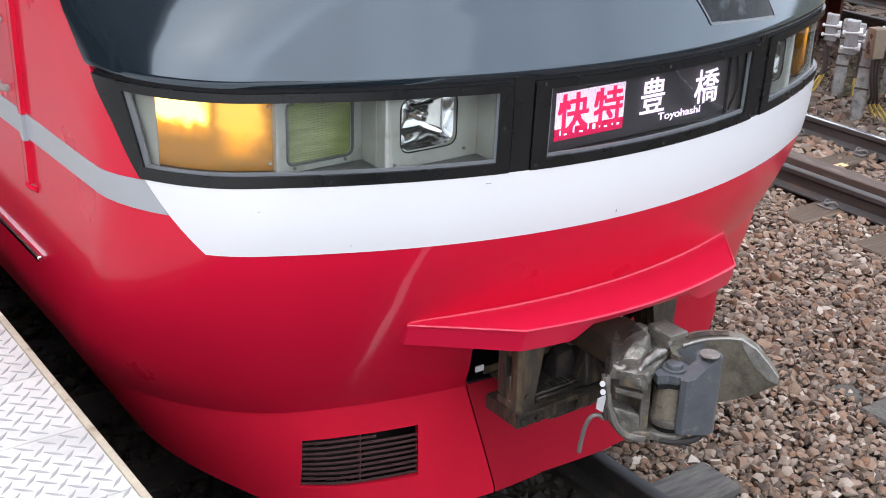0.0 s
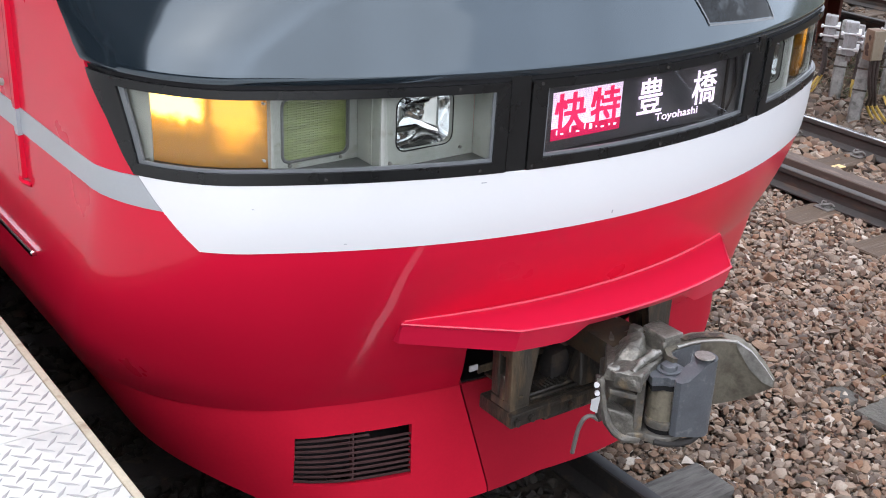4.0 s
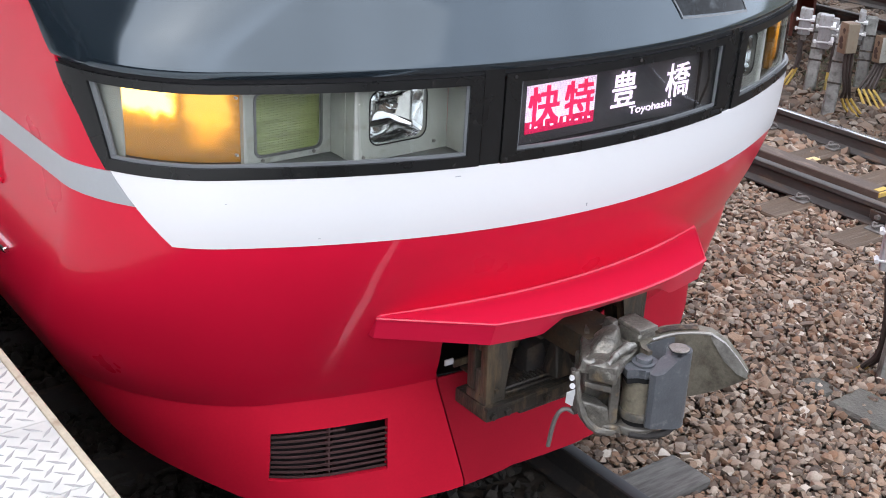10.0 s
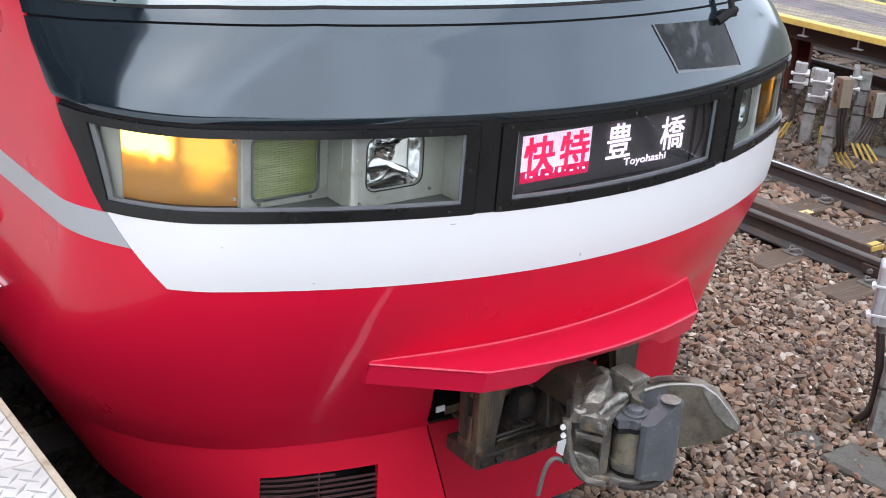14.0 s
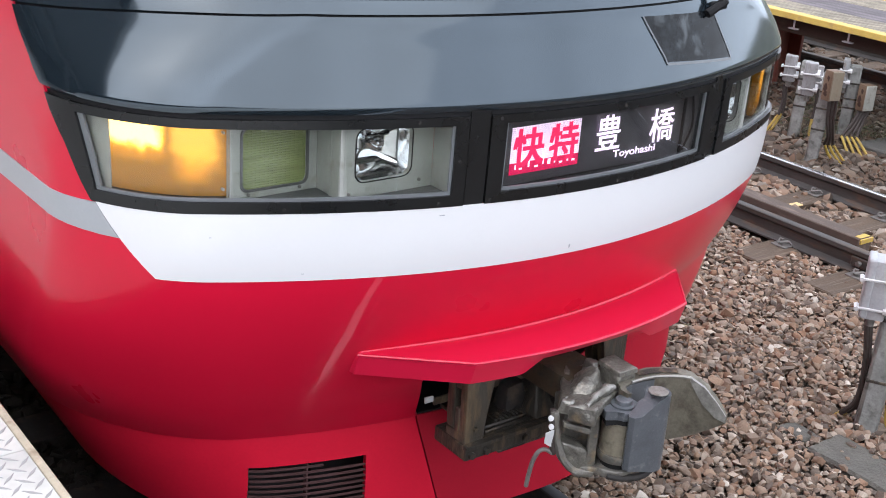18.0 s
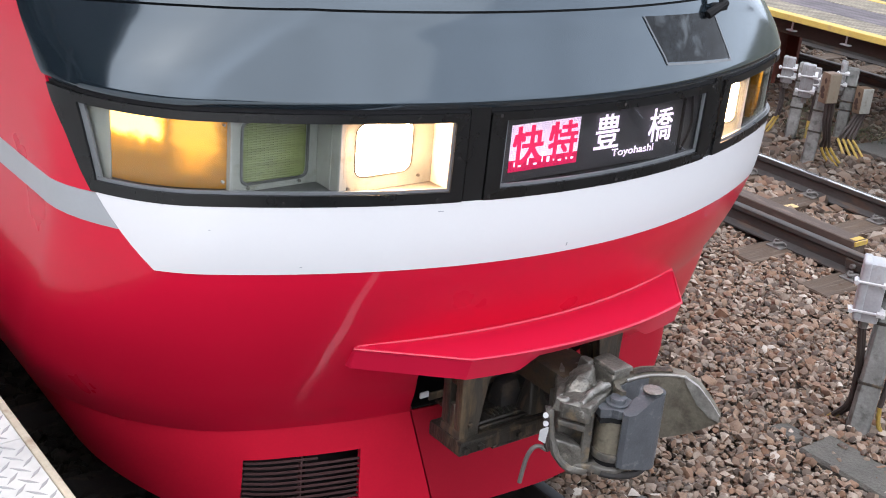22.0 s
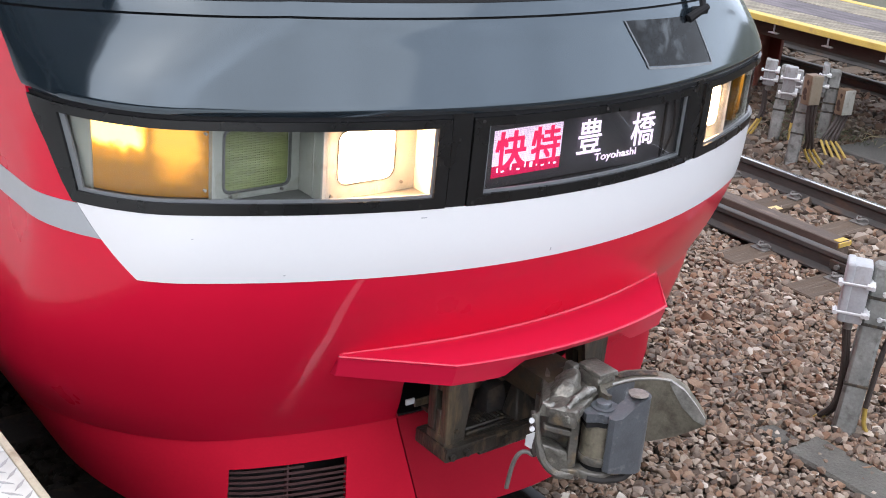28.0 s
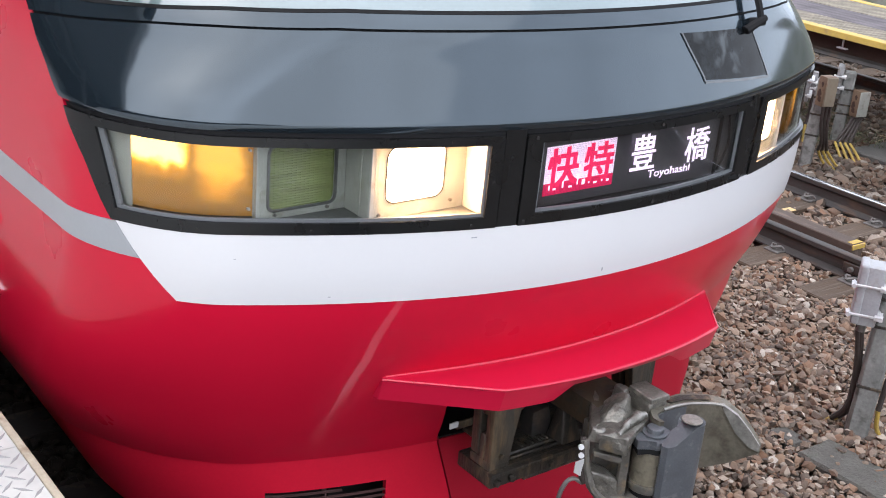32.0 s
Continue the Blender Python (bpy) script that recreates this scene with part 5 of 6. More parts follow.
bm = bmesh.new()
for sign in (-1, 1):
    box(bm, (sign * 0.80 - 0.07, 4.7, 0.36), (sign * 0.80 + 0.07, 7.8, 0.56), 0.02)
part("bogie_frame", bm, DARK, train, "dark dusty bogie frame")
# door strip, hand grip and step on the platform side
def side_at(y):
    """Line down the platform side at a distance along the train."""
    return lambda z: -2.0 - (y - (profile(z)[0] + 0.235 * profile(z)[1] ** 2 + profile(z)[2]))


for z0, z1, near, deep in ((1.345, 1.487, RED, DARKRED), (1.488, 1.574, GREY, GREY), (1.575, 2.7, RED, DARKRED)):
    # the groove's shade is put into the darker red of this strip
    bm = shell(side_at(3.762), side_at(3.734), const(z0), const(z1), 3, 12, off=0.009, thick=0.011)
    part("door_groove", bm, deep, train, "strip in the door groove, its red darkened as shade")
    bm = shell(side_at(3.730), side_at(3.704), const(z0), const(z1), 3, 12, off=0.016, thick=0.018)
    part("door_strip", bm, near, train, "raised strip beside the door")
bm = bmesh.new()
tube(bm, [(-1.40, 3.755, 1.352), (-1.417, 3.71, 1.338), (-1.40, 3.665, 1.332)], 0.008, 6, 4)
part("strip_end", bm, RED, train)
bm = bmesh.new()
tube(bm, [(-1.40, 3.86, 1.62), (-1.435, 3.86, 1.65), (-1.435, 3.86, 1.82), (-1.40, 3.86, 1.85)], 0.012, 8, 5)
part("hand_grip", bm, HOUSING, train, "pale grey hand grip")
bm = bmesh.new()
box(bm, (-1.412, 3.715, 1.066), (-1.386, 7.2, 1.086), 0.004)
part("step_strip", bm, CHROME, train, "bright metal strip above the step")

# coupler, its carrier and struts
def flat_bevel(bm, offset, seg=2):
    """Rounds the level edges of an upright prism."""
    bmesh.ops.bevel(bm, geom=[e for e in bm.edges if abs(e.verts[0].co.z - e.verts[1].co.z) < 0.02 and (e.verts[0].co - e.verts[1].co).length > 0.002],
                    offset=offset, segments=seg, profile=0.6, affect="EDGES")
    return bm


def strut(sign):
    bm = bmesh.new()
    front = [(-0.338, 0.768), (-0.262, 0.768), (-0.260, 0.845), (-0.214, 1.04), (-0.344, 1.04)]
    prism(bm, front, 1, 2.508, 2.542)
    bmesh.ops.bevel(bm, geom=bm.edges[:], offset=0.005, segments=2, profile=0.5, affect="EDGES")
    st = part("strut", mirror(bm, sign), STRUTSTEEL, train, "greasy rust-streaked steel strut")
    bm = bmesh.new()
    prism(bm, [(-0.340, 0.785), (-0.262, 0.785), (-0.260, 0.845), (-0.214, 1.04), (-0.346, 1.04)], 1, 2.568, 2.606)
    bmesh.ops.bevel(bm, geom=bm.edges[:], offset=0.005, segments=2, profile=0.5, affect="EDGES")
    part("rear_plate", mirror(bm, sign), STRUTSTEEL, st)
    for lo, hi in (((-0.3385, 2.5425, 0.772), (-0.264, 2.5675, 0.866)), ((-0.342, 2.5425, 0.934), (-0.240, 2.5675, 1.04))):
        bm = bmesh.new()
        box(bm, lo, hi, 0.004)
        part("cross_web", mirror(bm, sign), STRUTSTEEL, st)
    # black core set inside the slot stands in for its shade
    bm = bmesh.new()
    box(bm, (-0.310, 2.5425, 0.8665), (-0.265, 2.5675, 0.9335), 0.0)
    part("slot_core", mirror(bm, sign), RUBBER, st, "black core standing in for the slot's shade")
    bm = bmesh.new()
    lo = [(-0.339, 2.508, 0.7525), (-0.258, 2.51, 0.7525), (-0.258, 2.605, 0.7525), (-0.342, 2.605, 0.7525)]
    merge(bm, lump([Vector(q) for q in lo] + [Vector(q) + Vector((0, 0, 0.03)) for q in lo], 0.006))
    part("foot", mirror(bm, sign), STRUTSTEEL, st)
    for x, z in ((-0.318, 1.000), (-0.262, 1.000), (-0.300, 0.80)):
        bm = bmesh.new()
        rod(bm, (x, 2.508, z), (x, 2.498, z), 0.009, seg=6)
        part("bolt", mirror(bm, sign), STRUTSTEEL, st)


def lump(pts, bevel=0.01, seg=2):
    """A rounded casting: the convex hull of some points, bevelled."""
    bm = bmesh.new()
    vs = [bm.verts.new(p) for p in pts]
    r = bmesh.ops.convex_hull(bm, input=vs)
    bmesh.ops.delete(bm, geom=[g for g in set(r["geom_interior"]) | set(r["geom_unused"]) if isinstance(g, bmesh.types.BMVert)], context="VERTS")
    bmesh.ops.dissolve_limit(bm, angle_limit=radians(8), verts=bm.verts, edges=bm.edges)
    bmesh.ops.bevel(bm, geom=bm.edges[:], offset=bevel, segments=seg, profile=0.6, affect="EDGES")
    return bm


def rough_cast(bm, amount, cuts=2):
    """Uneven casting skin on a lump."""
    bmesh.ops.triangulate(bm, faces=bm.faces)
    for k in range(cuts):
        bmesh.ops.subdivide_edges(bm, edges=[e for e in bm.edges if e.calc_length() > 0.016], cuts=1, use_grid_fill=True)
        bmesh.ops.triangulate(bm, faces=bm.faces)
    bm.normal_update()
    for v in bm.verts:
        v.co += v.normal * amount * (noise.noise(v.co * 22) + 0.5 * noise.noise(v.co * 55))
    return bm


def slab(outline, z0, z1):
    return [(x, y, z) for x, y in outline for z in (z0, z1)]


def ring_points(cx, cy, r, a0, a1, n):
    return [(cx + r * math.cos(radians(a0 + (a1 - a0) * k / n)), cy + r * math.sin(radians(a0 + (a1 - a0) * k / n))) for k in range(n + 1)]


strut(-1)
strut(1)
bm = bmesh.new()
box(bm, (-0.343, 2.493, 0.700), (0.343, 2.66, 0.752), 0.008, seg=2)
carrier = part("coupler_carrier", bm, GREASY, train, "greasy steel beam that carries the coupler")
bm = bmesh.new()
box(bm, (-0.347, 2.485, 0.742), (0.347, 2.512, 0.756), 0.004, seg=2)
box(bm, (-0.20, 2.50, 0.684), (0.20, 2.62, 0.699), 0.004)
part("flange", bm, GREASY, carrier, "greasy edge of the beam")
bm = bmesh.new()
box(bm, (-0.245, 2.54, 0.753), (0.245, 2.65, 0.772), 0.005)
box(bm, (-0.240, 2.525, 0.753), (-0.02, 2.539, 0.766), 0.003)
part("wear_plate", bm, GREASY, carrier)
bm = bmesh.new()
box(bm, (-0.24, 2.661, 0.735), (0.24, 2.772, 0.750), 0.003)
part("rear_plate", bm, GREASY, carrier)
bm = bmesh.new()
box(bm, (-0.292, 2.735, 0.770), (0.292, 2.745, 0.797), 0.002)
part("rear_bar", bm, STRUTSTEEL, carrier, "grey steel bar behind the beam")
for k in range(8):
    bm = bmesh.new()
    box(bm, (-0.180 + 0.015 * k, 2.546, 0.7725), (-0.173 + 0.015 * k, 2.590, 0.780), 0.002)
    part("ridge", bm, GREASY, carrier)
for x in (-0.322, -0.262, -0.10):
    bm = bmesh.new()
    rod(bm, (x, 2.493, 0.722), (x, 2.479, 0.722), 0.013, seg=6, bevel=0.002)
    part("bolt", bm, GREASY, carrier)
bm = bmesh.new()
box(bm, (-0.068, 2.36, 0.895), (0.096, 3.02, 0.984), 0.010, seg=2)
shank = part("coupler_shank", bm, RUSTY, train, "rusty brown coupler shank")
bm = bmesh.new()
box(bm, (-0.073, 2.60, 0.889), (0.101, 2.64, 0.989), 0.006, seg=2)
part("shank_collar", bm, GREASY, shank)
# bearer is coloured near black to carry the pocket's shade
bm = rough_cast(lump([(-0.070 + dx, 2.605 + dy, z - 0.006) for dx, dy, z in ((-0.05, -0.03, 0.775), (0.05, -0.03, 0.775), (0.05, 0.05, 0.775), (-0.05, 0.05, 0.775),
                                                                  (-0.035, -0.015, 0.86), (0.03, -0.02, 0.875), (0.03, 0.04, 0.875), (-0.03, 0.04, 0.86))], 0.012), 0.005, 1)
part("side_bearer", bm, DARK, train, "side bearer, darkened for the pocket's shade")
bm = lump([(-0.060, 2.49, 0.774), (0.03, 2.49, 0.774), (-0.060, 2.57, 0.774), (0.03, 2.57, 0.774), (-0.042, 2.525, 0.88), (-0.020, 2.525, 0.90), (-0.042, 2.555, 0.88), (-0.020, 2.555, 0.90)], 0.006)
part("bearer_rib", bm, GREASY, train)
# added black tube that covers the pocket's red rim
for sign in (-1, 1):
    bm = bmesh.new()
    tube(bm, [(sign * (POCKET(z) + 0.002), skin(s_at(sign * POCKET(z), z), z).y + 0.014, z) for z in np.linspace(0.71, 1.038, 9)], 0.011, 8, 2)
    part("pocket_edging", bm, RUBBER, train, "black edging added over the pocket's red rim")
# torn sealing strip and a bent clip under the shelf
for pts, r, mat in (([(-0.225, 2.49, 1.030), (-0.19, 2.485, 1.022), (-0.160, 2.48, 1.030)], 0.005, RUSTY), ([(-0.165, 2.478, 1.034), (-0.150, 2.472, 1.020), (-0.135, 2.470, 1.036), (-0.118, 2.468, 1.030)], 0.0035, SPIKE),
                    ([(-0.112, 2.466, 1.040), (-0.104, 2.464, 1.026), (-0.118, 2.464, 1.018)], 0.0035, GALV)):
    bm = bmesh.new()
    tube(bm, pts, r, 6, 4)
    part("torn_strip", bm, mat, train, "torn strip hanging under the shelf")
bm = bmesh.new()
tube(bm, [(0.030, 2.455, 1.016), (0.034, 2.455, 1.034), (0.050, 2.452, 1.040), (0.072, 2.450, 1.037)], 0.005, 6, 4)
part("bent_clip", bm, BOXWHITE, train, "bent white metal clip")

# head: rough top plate with a ridge, a lock block and a pale worn rib
TOP_PLATE = ((-0.186, 2.268), (-0.172, 2.232), (-0.136, 2.186), (-0.112, 2.176), (-0.055, 2.224), (0.03, 2.238), (0.105, 2.262), (0.118, 2.43), (-0.01, 2.445), (-0.075, 2.37))
bm = rough_cast(lump(slab(TOP_PLATE, 0.944, 0.982), 0.009), 0.009, 3)
head = part("coupler_head", bm, STEEL, train, "worn grey cast steel coupler head", angle=50)
CASTINGS = (
    ("top_ridge", [(-0.150, 2.285, 0.97), (-0.085, 2.245, 0.97), (0.01, 2.27, 0.97), (0.02, 2.36, 0.97), (-0.03, 2.385, 0.97), (-0.10, 2.295, 0.998), (-0.01, 2.295, 1.030), (0.018, 2.325, 1.034), (-0.01, 2.345, 1.026)], 0.013, 0.009, 3, STEEL),
    ("corner_lug", [(-0.195, 2.270, 0.945), (-0.160, 2.225, 0.945), (-0.130, 2.245, 0.945), (-0.165, 2.285, 0.945), (-0.186, 2.262, 0.992), (-0.160, 2.235, 0.988), (-0.140, 2.250, 0.990), (-0.165, 2.275, 0.995)], 0.009, 0.006, 2, STEEL),
    ("front_lip", [(-0.178, 2.236, 0.930), (-0.122, 2.172, 0.926), (-0.098, 2.186, 0.932), (-0.160, 2.25, 0.935), (-0.176, 2.234, 0.972), (-0.122, 2.174, 0.985), (-0.098, 2.188, 0.985), (-0.160, 2.25, 0.975)], 0.006, 0.005, 2, CASTDARK),
    ("lock_block", [(0.030, 2.240, 0.97), (0.104, 2.240, 0.97), (0.100, 2.332, 0.97), (0.030, 2.332, 0.97), (0.030, 2.242, 1.022), (0.104, 2.240, 1.020), (0.098, 2.330, 1.024), (0.032, 2.330, 1.026)], 0.006, 0.004, 2, STEEL),
    ("back_block", slab(((-0.045, 2.36), (0.125, 2.34), (0.115, 2.46), (-0.04, 2.44)), 0.79, 0.96), 0.015, 0.006, 2, CASTDARK),
    ("inner_wall", slab(((-0.120, 2.30), (0.03, 2.25), (0.09, 2.27), (0.10, 2.38), (-0.10, 2.38)), 0.760, 0.946), 0.010, 0.005, 1, CASTDARK),
    ("upright_web", slab(((-0.100, 2.207), (-0.078, 2.193), (-0.062, 2.215), (-0.085, 2.232)), 0.770, 0.946), 0.005, 0.003, 1, CASTDARK),
    ("cross_bar", [(-0.178, 2.246, 0.904), (-0.085, 2.200, 0.868), (-0.080, 2.215, 0.868), (-0.170, 2.262, 0.904), (-0.178, 2.246, 0.922), (-0.085, 2.200, 0.890), (-0.080, 2.215, 0.890), (-0.170, 2.262, 0.922)], 0.004, 0.002, 1, CASTDARK),
    ("bowl", [(-0.176, 2.250, 0.850), (-0.160, 2.240, 0.780), (-0.120, 2.214, 0.742), (-0.080, 2.196, 0.748), (-0.085, 2.205, 0.812), (-0.10, 2.29, 0.83), (-0.15, 2.29, 0.86), (-0.11, 2.29, 0.745), (-0.135, 2.27, 0.80)], 0.006, 0.005, 2, STEEL),
    ("lower_jaw", slab(((-0.125, 2.218), (-0.06, 2.165), (0.03, 2.20), (0.10, 2.26), (0.10, 2.38), (-0.09, 2.38)), 0.740, 0.766), 0.008, 0.005, 2, CASTDARK))
for nm, pts, bev, amt, cuts, mat in CASTINGS:
    part(nm, rough_cast(lump(pts, bev), amt, cuts), mat, head, angle=50)
# lid of the lock block, with a step beside it
bm = rough_cast(lump([(0.026, 2.233, 1.023), (0.108, 2.234, 1.021), (0.103, 2.338, 1.026), (0.028, 2.336, 1.028), (0.027, 2.235, 1.040), (0.107, 2.236, 1.038), (0.101, 2.336, 1.041), (0.029, 2.334, 1.043)], 0.004), 0.003, 2)
part("block_lid", bm, STEEL, head, angle=50)
bm = lump([(0.000, 2.325, 0.99), (0.027, 2.325, 0.99), (0.027, 2.375, 0.99), (0.000, 2.375, 0.99), (0.004, 2.328, 1.036), (0.027, 2.328, 1.038), (0.027, 2.37, 1.036), (0.006, 2.37, 1.034)], 0.005)
part("block_step", rough_cast(bm, 0.003, 1), STEEL, head, angle=50)
# pale worn rib that sweeps across the plate
bm = bmesh.new()
for a, c, r0, r1 in (((-0.128, 2.208, 0.982), (-0.075, 2.226, 0.991), 0.008, 0.013), ((-0.075, 2.226, 0.991), (-0.020, 2.236, 1.000), 0.013, 0.016), ((-0.020, 2.236, 1.000), (0.006, 2.232, 1.002), 0.016, 0.009)):
    rod(bm, a, c, r0, r1, 10)
part("worn_rib", rough_cast(bm, 0.005, 2), STEEL, head, "pale rubbed rib", angle=60)
bm = bmesh.new()
rod(bm, (-0.030, 2.233, 1.0035), (-0.004, 2.233, 1.0045), 0.012, 0.008, 10)
part("rubbed_end", rough_cast(bm, 0.003, 1), WORN, head, "bright rubbed end of the rib", angle=60)
bm = bmesh.new()
tube(bm, [(-0.196, 2.270, 0.955), (-0.192, 2.262, 0.90), (-0.184, 2.256, 0.85), (-0.166, 2.244, 0.79), (-0.130, 2.222, 0.750), (-0.08, 2.196, 0.744)], 0.013, 8, 6)
part("cheek", rough_cast(bm, 0.005, 1), CASTDARK, head, "worn curved cheek")

# upper and lower lugs, pin and hub of the knuckle
HX, HY = 0.0, 2.182
bm = bmesh.new()
prism(bm, [(-0.060, 2.222), (-0.078, 2.172), (-0.040, 2.160)] + ring_points(HX, HY, 0.056, 230, 380, 14) + [(0.05, 2.24), (-0.02, 2.25)], 2, 0.936, 0.964)
flat_bevel(bm, 0.005)
part("upper_lug", bm, KNUCKLE, head, "smooth grey lug", angle=40)
# black fill stands in for the shade in the gap under the lug
bm = bmesh.new()
prism(bm, [(-0.074, 2.172), (-0.040, 2.158)] + ring_points(HX, HY, 0.050, 235, 360, 12) + [(0.05, 2.23), (-0.05, 2.22)], 2, 0.918, 0.9355)
part("lug_underside", bm, RUBBER, head, "black fill standing in for the shaded gap under the lug", angle=40)
bm = bmesh.new()
prism(bm, ring_points(HX, HY + 0.004, 0.054, 0, 345, 24), 2, 0.812, 0.918)
HUB = surface("rubbed_hub_steel", (0.23, 0.205, 0.155), 0.45, metal=0.35, var=0.3, scale=14, bump=0.2, second=(0.09, 0.08, 0.06), amount=0.4)
part("knuckle_hub", bm, HUB, head, "rubbed olive steel hub", angle=40)
bm = bmesh.new()
prism(bm, ring_points(HX, HY, 0.062, 0, 345, 24), 2, 0.785, 0.812)
flat_bevel(bm, 0.007)
part("hub_flange", bm, CASTDARK, head, angle=40)
# another black fill for the shaded gap below the flange
bm = bmesh.new()
prism(bm, ring_points(HX, HY, 0.050, 0, 345, 22), 2, 0.766, 0.785)
part("hub_gap", bm, RUBBER, head)
bm = bmesh.new()
prism(bm, [(-0.078, 2.19), (-0.06, 2.150)] + ring_points(HX, HY, 0.064, 230, 380, 14) + [(0.04, 2.25), (-0.05, 2.25)], 2, 0.738, 0.766)
flat_bevel(bm, 0.006)
part("lower_lug", bm, CASTDARK, head, angle=40)
bm = bmesh.new()
rod(bm, (HX, HY, 0.715), (HX, HY, 0.986), 0.0255, seg=20, bevel=0.005)
part("knuckle_pin", bm, KNUCKLE, head)
bm = bmesh.new()
rod(bm, (HX, HY, 0.9645), (HX, HY, 0.971), 0.038, seg=20, bevel=0.003)
part("pin_washer", bm, KNUCKLE, head)
# knuckle: tall rounded nose, its top falling away to the hub
nose = ring_points(0.066, 2.108, 0.039, -95, 125, 14) + [(0.030, 2.128), (0.020, 2.140), (0.000, 2.140), (-0.022, 2.134), (-0.033, 2.121), (-0.026, 2.104), (-0.006, 2.094), (0.020, 2.084), (0.040, 2.075)]
bm = bmesh.new()
prism(bm, nose, 2, 0.770, 1.026)
for v in bm.verts:
    if v.co.z > 1.0:
        v.co.z = float(np.interp(v.co.x, (-0.03, 0.004, 0.030, 0.048), (0.962, 0.968, 1.008, 1.026)))
    else:
        v.co.z += 0.010 * float(np.interp(v.co.x, (-0.03, 0.05), (1, 0)))
top_rim = [e for e in bm.edges if all(q.co.z > 0.95 for q in e.verts) and len(e.link_faces) == 2 and e.calc_face_angle(0) > 0.8]
bmesh.ops.bevel(bm, geom=top_rim, offset=0.005, segments=2, profile=0.6, affect="EDGES")
part("coupler_knuckle", bm, KNUCKLE, head, "smooth blue-grey coupler knuckle", angle=40)
bm = rough_cast(lump(slab(ring_points(0.068, 2.110, 0.031, 0, 330, 11), 1.0245, 1.0285), 0.001, 1), 0.0016, 2)
part("knuckle_cap", bm, WORN, head, "bare rubbed steel top")
bm = bmesh.new()
tube(bm, [(-0.06, 2.155, 0.748), (-0.02, 2.125, 0.742), (0.03, 2.100, 0.748), (0.07, 2.10, 0.758)], 0.012, 8, 5)
part("drain_lip", bm, DARK, head)

# throat wall running out into the guard arm, one curved wing
INNER = ((0.030, 2.180), (0.028, 2.200), (0.040, 2.218), (0.075, 2.226), (0.118, 2.224), (0.163, 2.216), (0.20, 2.200), (0.236, 2.178), (0.265, 2.155), (0.290, 2.115), (0.306, 2.070), (0.313, 2.036))
WIDE = (0.018, 0.02, 0.022, 0.030, 0.050, 0.058, 0.058, 0.055, 0.040, 0.028, 0.018, 0.010)
FOOT_Z = (0.80, 0.80, 0.80, 0.80, 0.785, 0.775, 0.772, 0.775, 0.786, 0.812, 0.850, 0.880)
HEAD_Z = (0.996, 0.998, 1.000, 1.000, 1.000, 1.000, 1.000, 1.000, 0.998, 0.975, 0.936, 0.905)
bm = bmesh.new()
rings = []
last = len(INNER) - 1
for i, ((x, y), w, z0, z1) in enumerate(zip(INNER, WIDE, FOOT_Z, HEAD_Z)):
    d = (Vector(INNER[min(i + 1, last)]) - Vector(INNER[max(i - 1, 0)])).normalized()
    away = Vector((-d.y, d.x, 0)) * w
    base = Vector((x, y, 0))
    rings.append([bm.verts.new(q) for q in (base + Vector((0, 0, z0)), base + away + Vector((0, 0, z0)), base + away + Vector((0, 0, z1 + 0.004)), base + Vector((0, 0, z1)))])
for a, c in zip(rings, rings[1:]):
    for j in range(4):
        bm.faces.new((a[j], a[(j + 1) % 4], c[(j + 1) % 4], c[j]))
bm.faces.new(rings[0])
bm.faces.new(rings[-1][::-1])
bmesh.ops.bevel(bm, geom=[e for e in bm.edges if e.calc_face_angle(0) > 0.6], offset=0.006, segments=2, profile=0.6, affect="EDGES")
GUARDSTEEL = surface("rubbed_guard_steel", (0.165, 0.150, 0.118), 0.42, metal=0.4, var=0.3, scale=9, bump=0.2, second=(0.10, 0.088, 0.066), amount=0.45)
part("guard_arm", bm, GUARDSTEEL, head, "rubbed olive steel guard arm", angle=50)
bm = bmesh.new()
for a, c in zip(INNER[:5], INNER[1:6]):
    d = (Vector(c) - Vector(a)).normalized()
    inward = Vector((d.y, -d.x, 0)) * 0.0045
    q = [Vector((*a, 0)) + inward * 0.2, Vector((*c, 0)) + inward * 0.2, Vector((*c, 0)) + inward, Vector((*a, 0)) + inward]
    lo, hi = [bm.verts.new(p + Vector((0, 0, 0.81))) for p in q], [bm.verts.new(p + Vector((0, 0, 0.994))) for p in q]
    for j in range(4):
        bm.faces.new((lo[j], lo[(j + 1) % 4], hi[(j + 1) % 4], hi[j]))
    bm.faces.new(hi)
part("throat_liner", bm, KNUCKLE, head, "smooth blue-grey throat of the coupler", angle=50)
bm = bmesh.new()
tube(bm, [(x, y, z + 0.001) for (x, y), z in zip(INNER[3:9], HEAD_Z[3:9])], 0.0055, 6, 3)
part("guard_rim", bm, STEEL, head, "rubbed inner rim of the guard arm")
# dark strip laid on the arm stands in for its shaded hollow
bm = bmesh.new()
trough = [(Vector((x, y, z + 0.0045)), w) for (x, y), w, z in zip(INNER[4:8], WIDE[4:8], HEAD_Z[4:8])]
row = []
for i, (p, w) in enumerate(trough):
    d = Vector(INNER[min(i + 5, last)]) - Vector(INNER[i + 3])
    s = Vector((-d.y, d.x, 0)).normalized()
    row.append([bm.verts.new(p + s * w * 0.30 + Vector((0, 0, h))) for h in (0, 0.002)] + [bm.verts.new(p + s * w * 0.78 + Vector((0, 0, h))) for h in (0.002, 0)])
for a, c in zip(row, row[1:]):
    for j in range(4):
        bm.faces.new((a[j], a[(j + 1) % 4], c[(j + 1) % 4], c[j]))
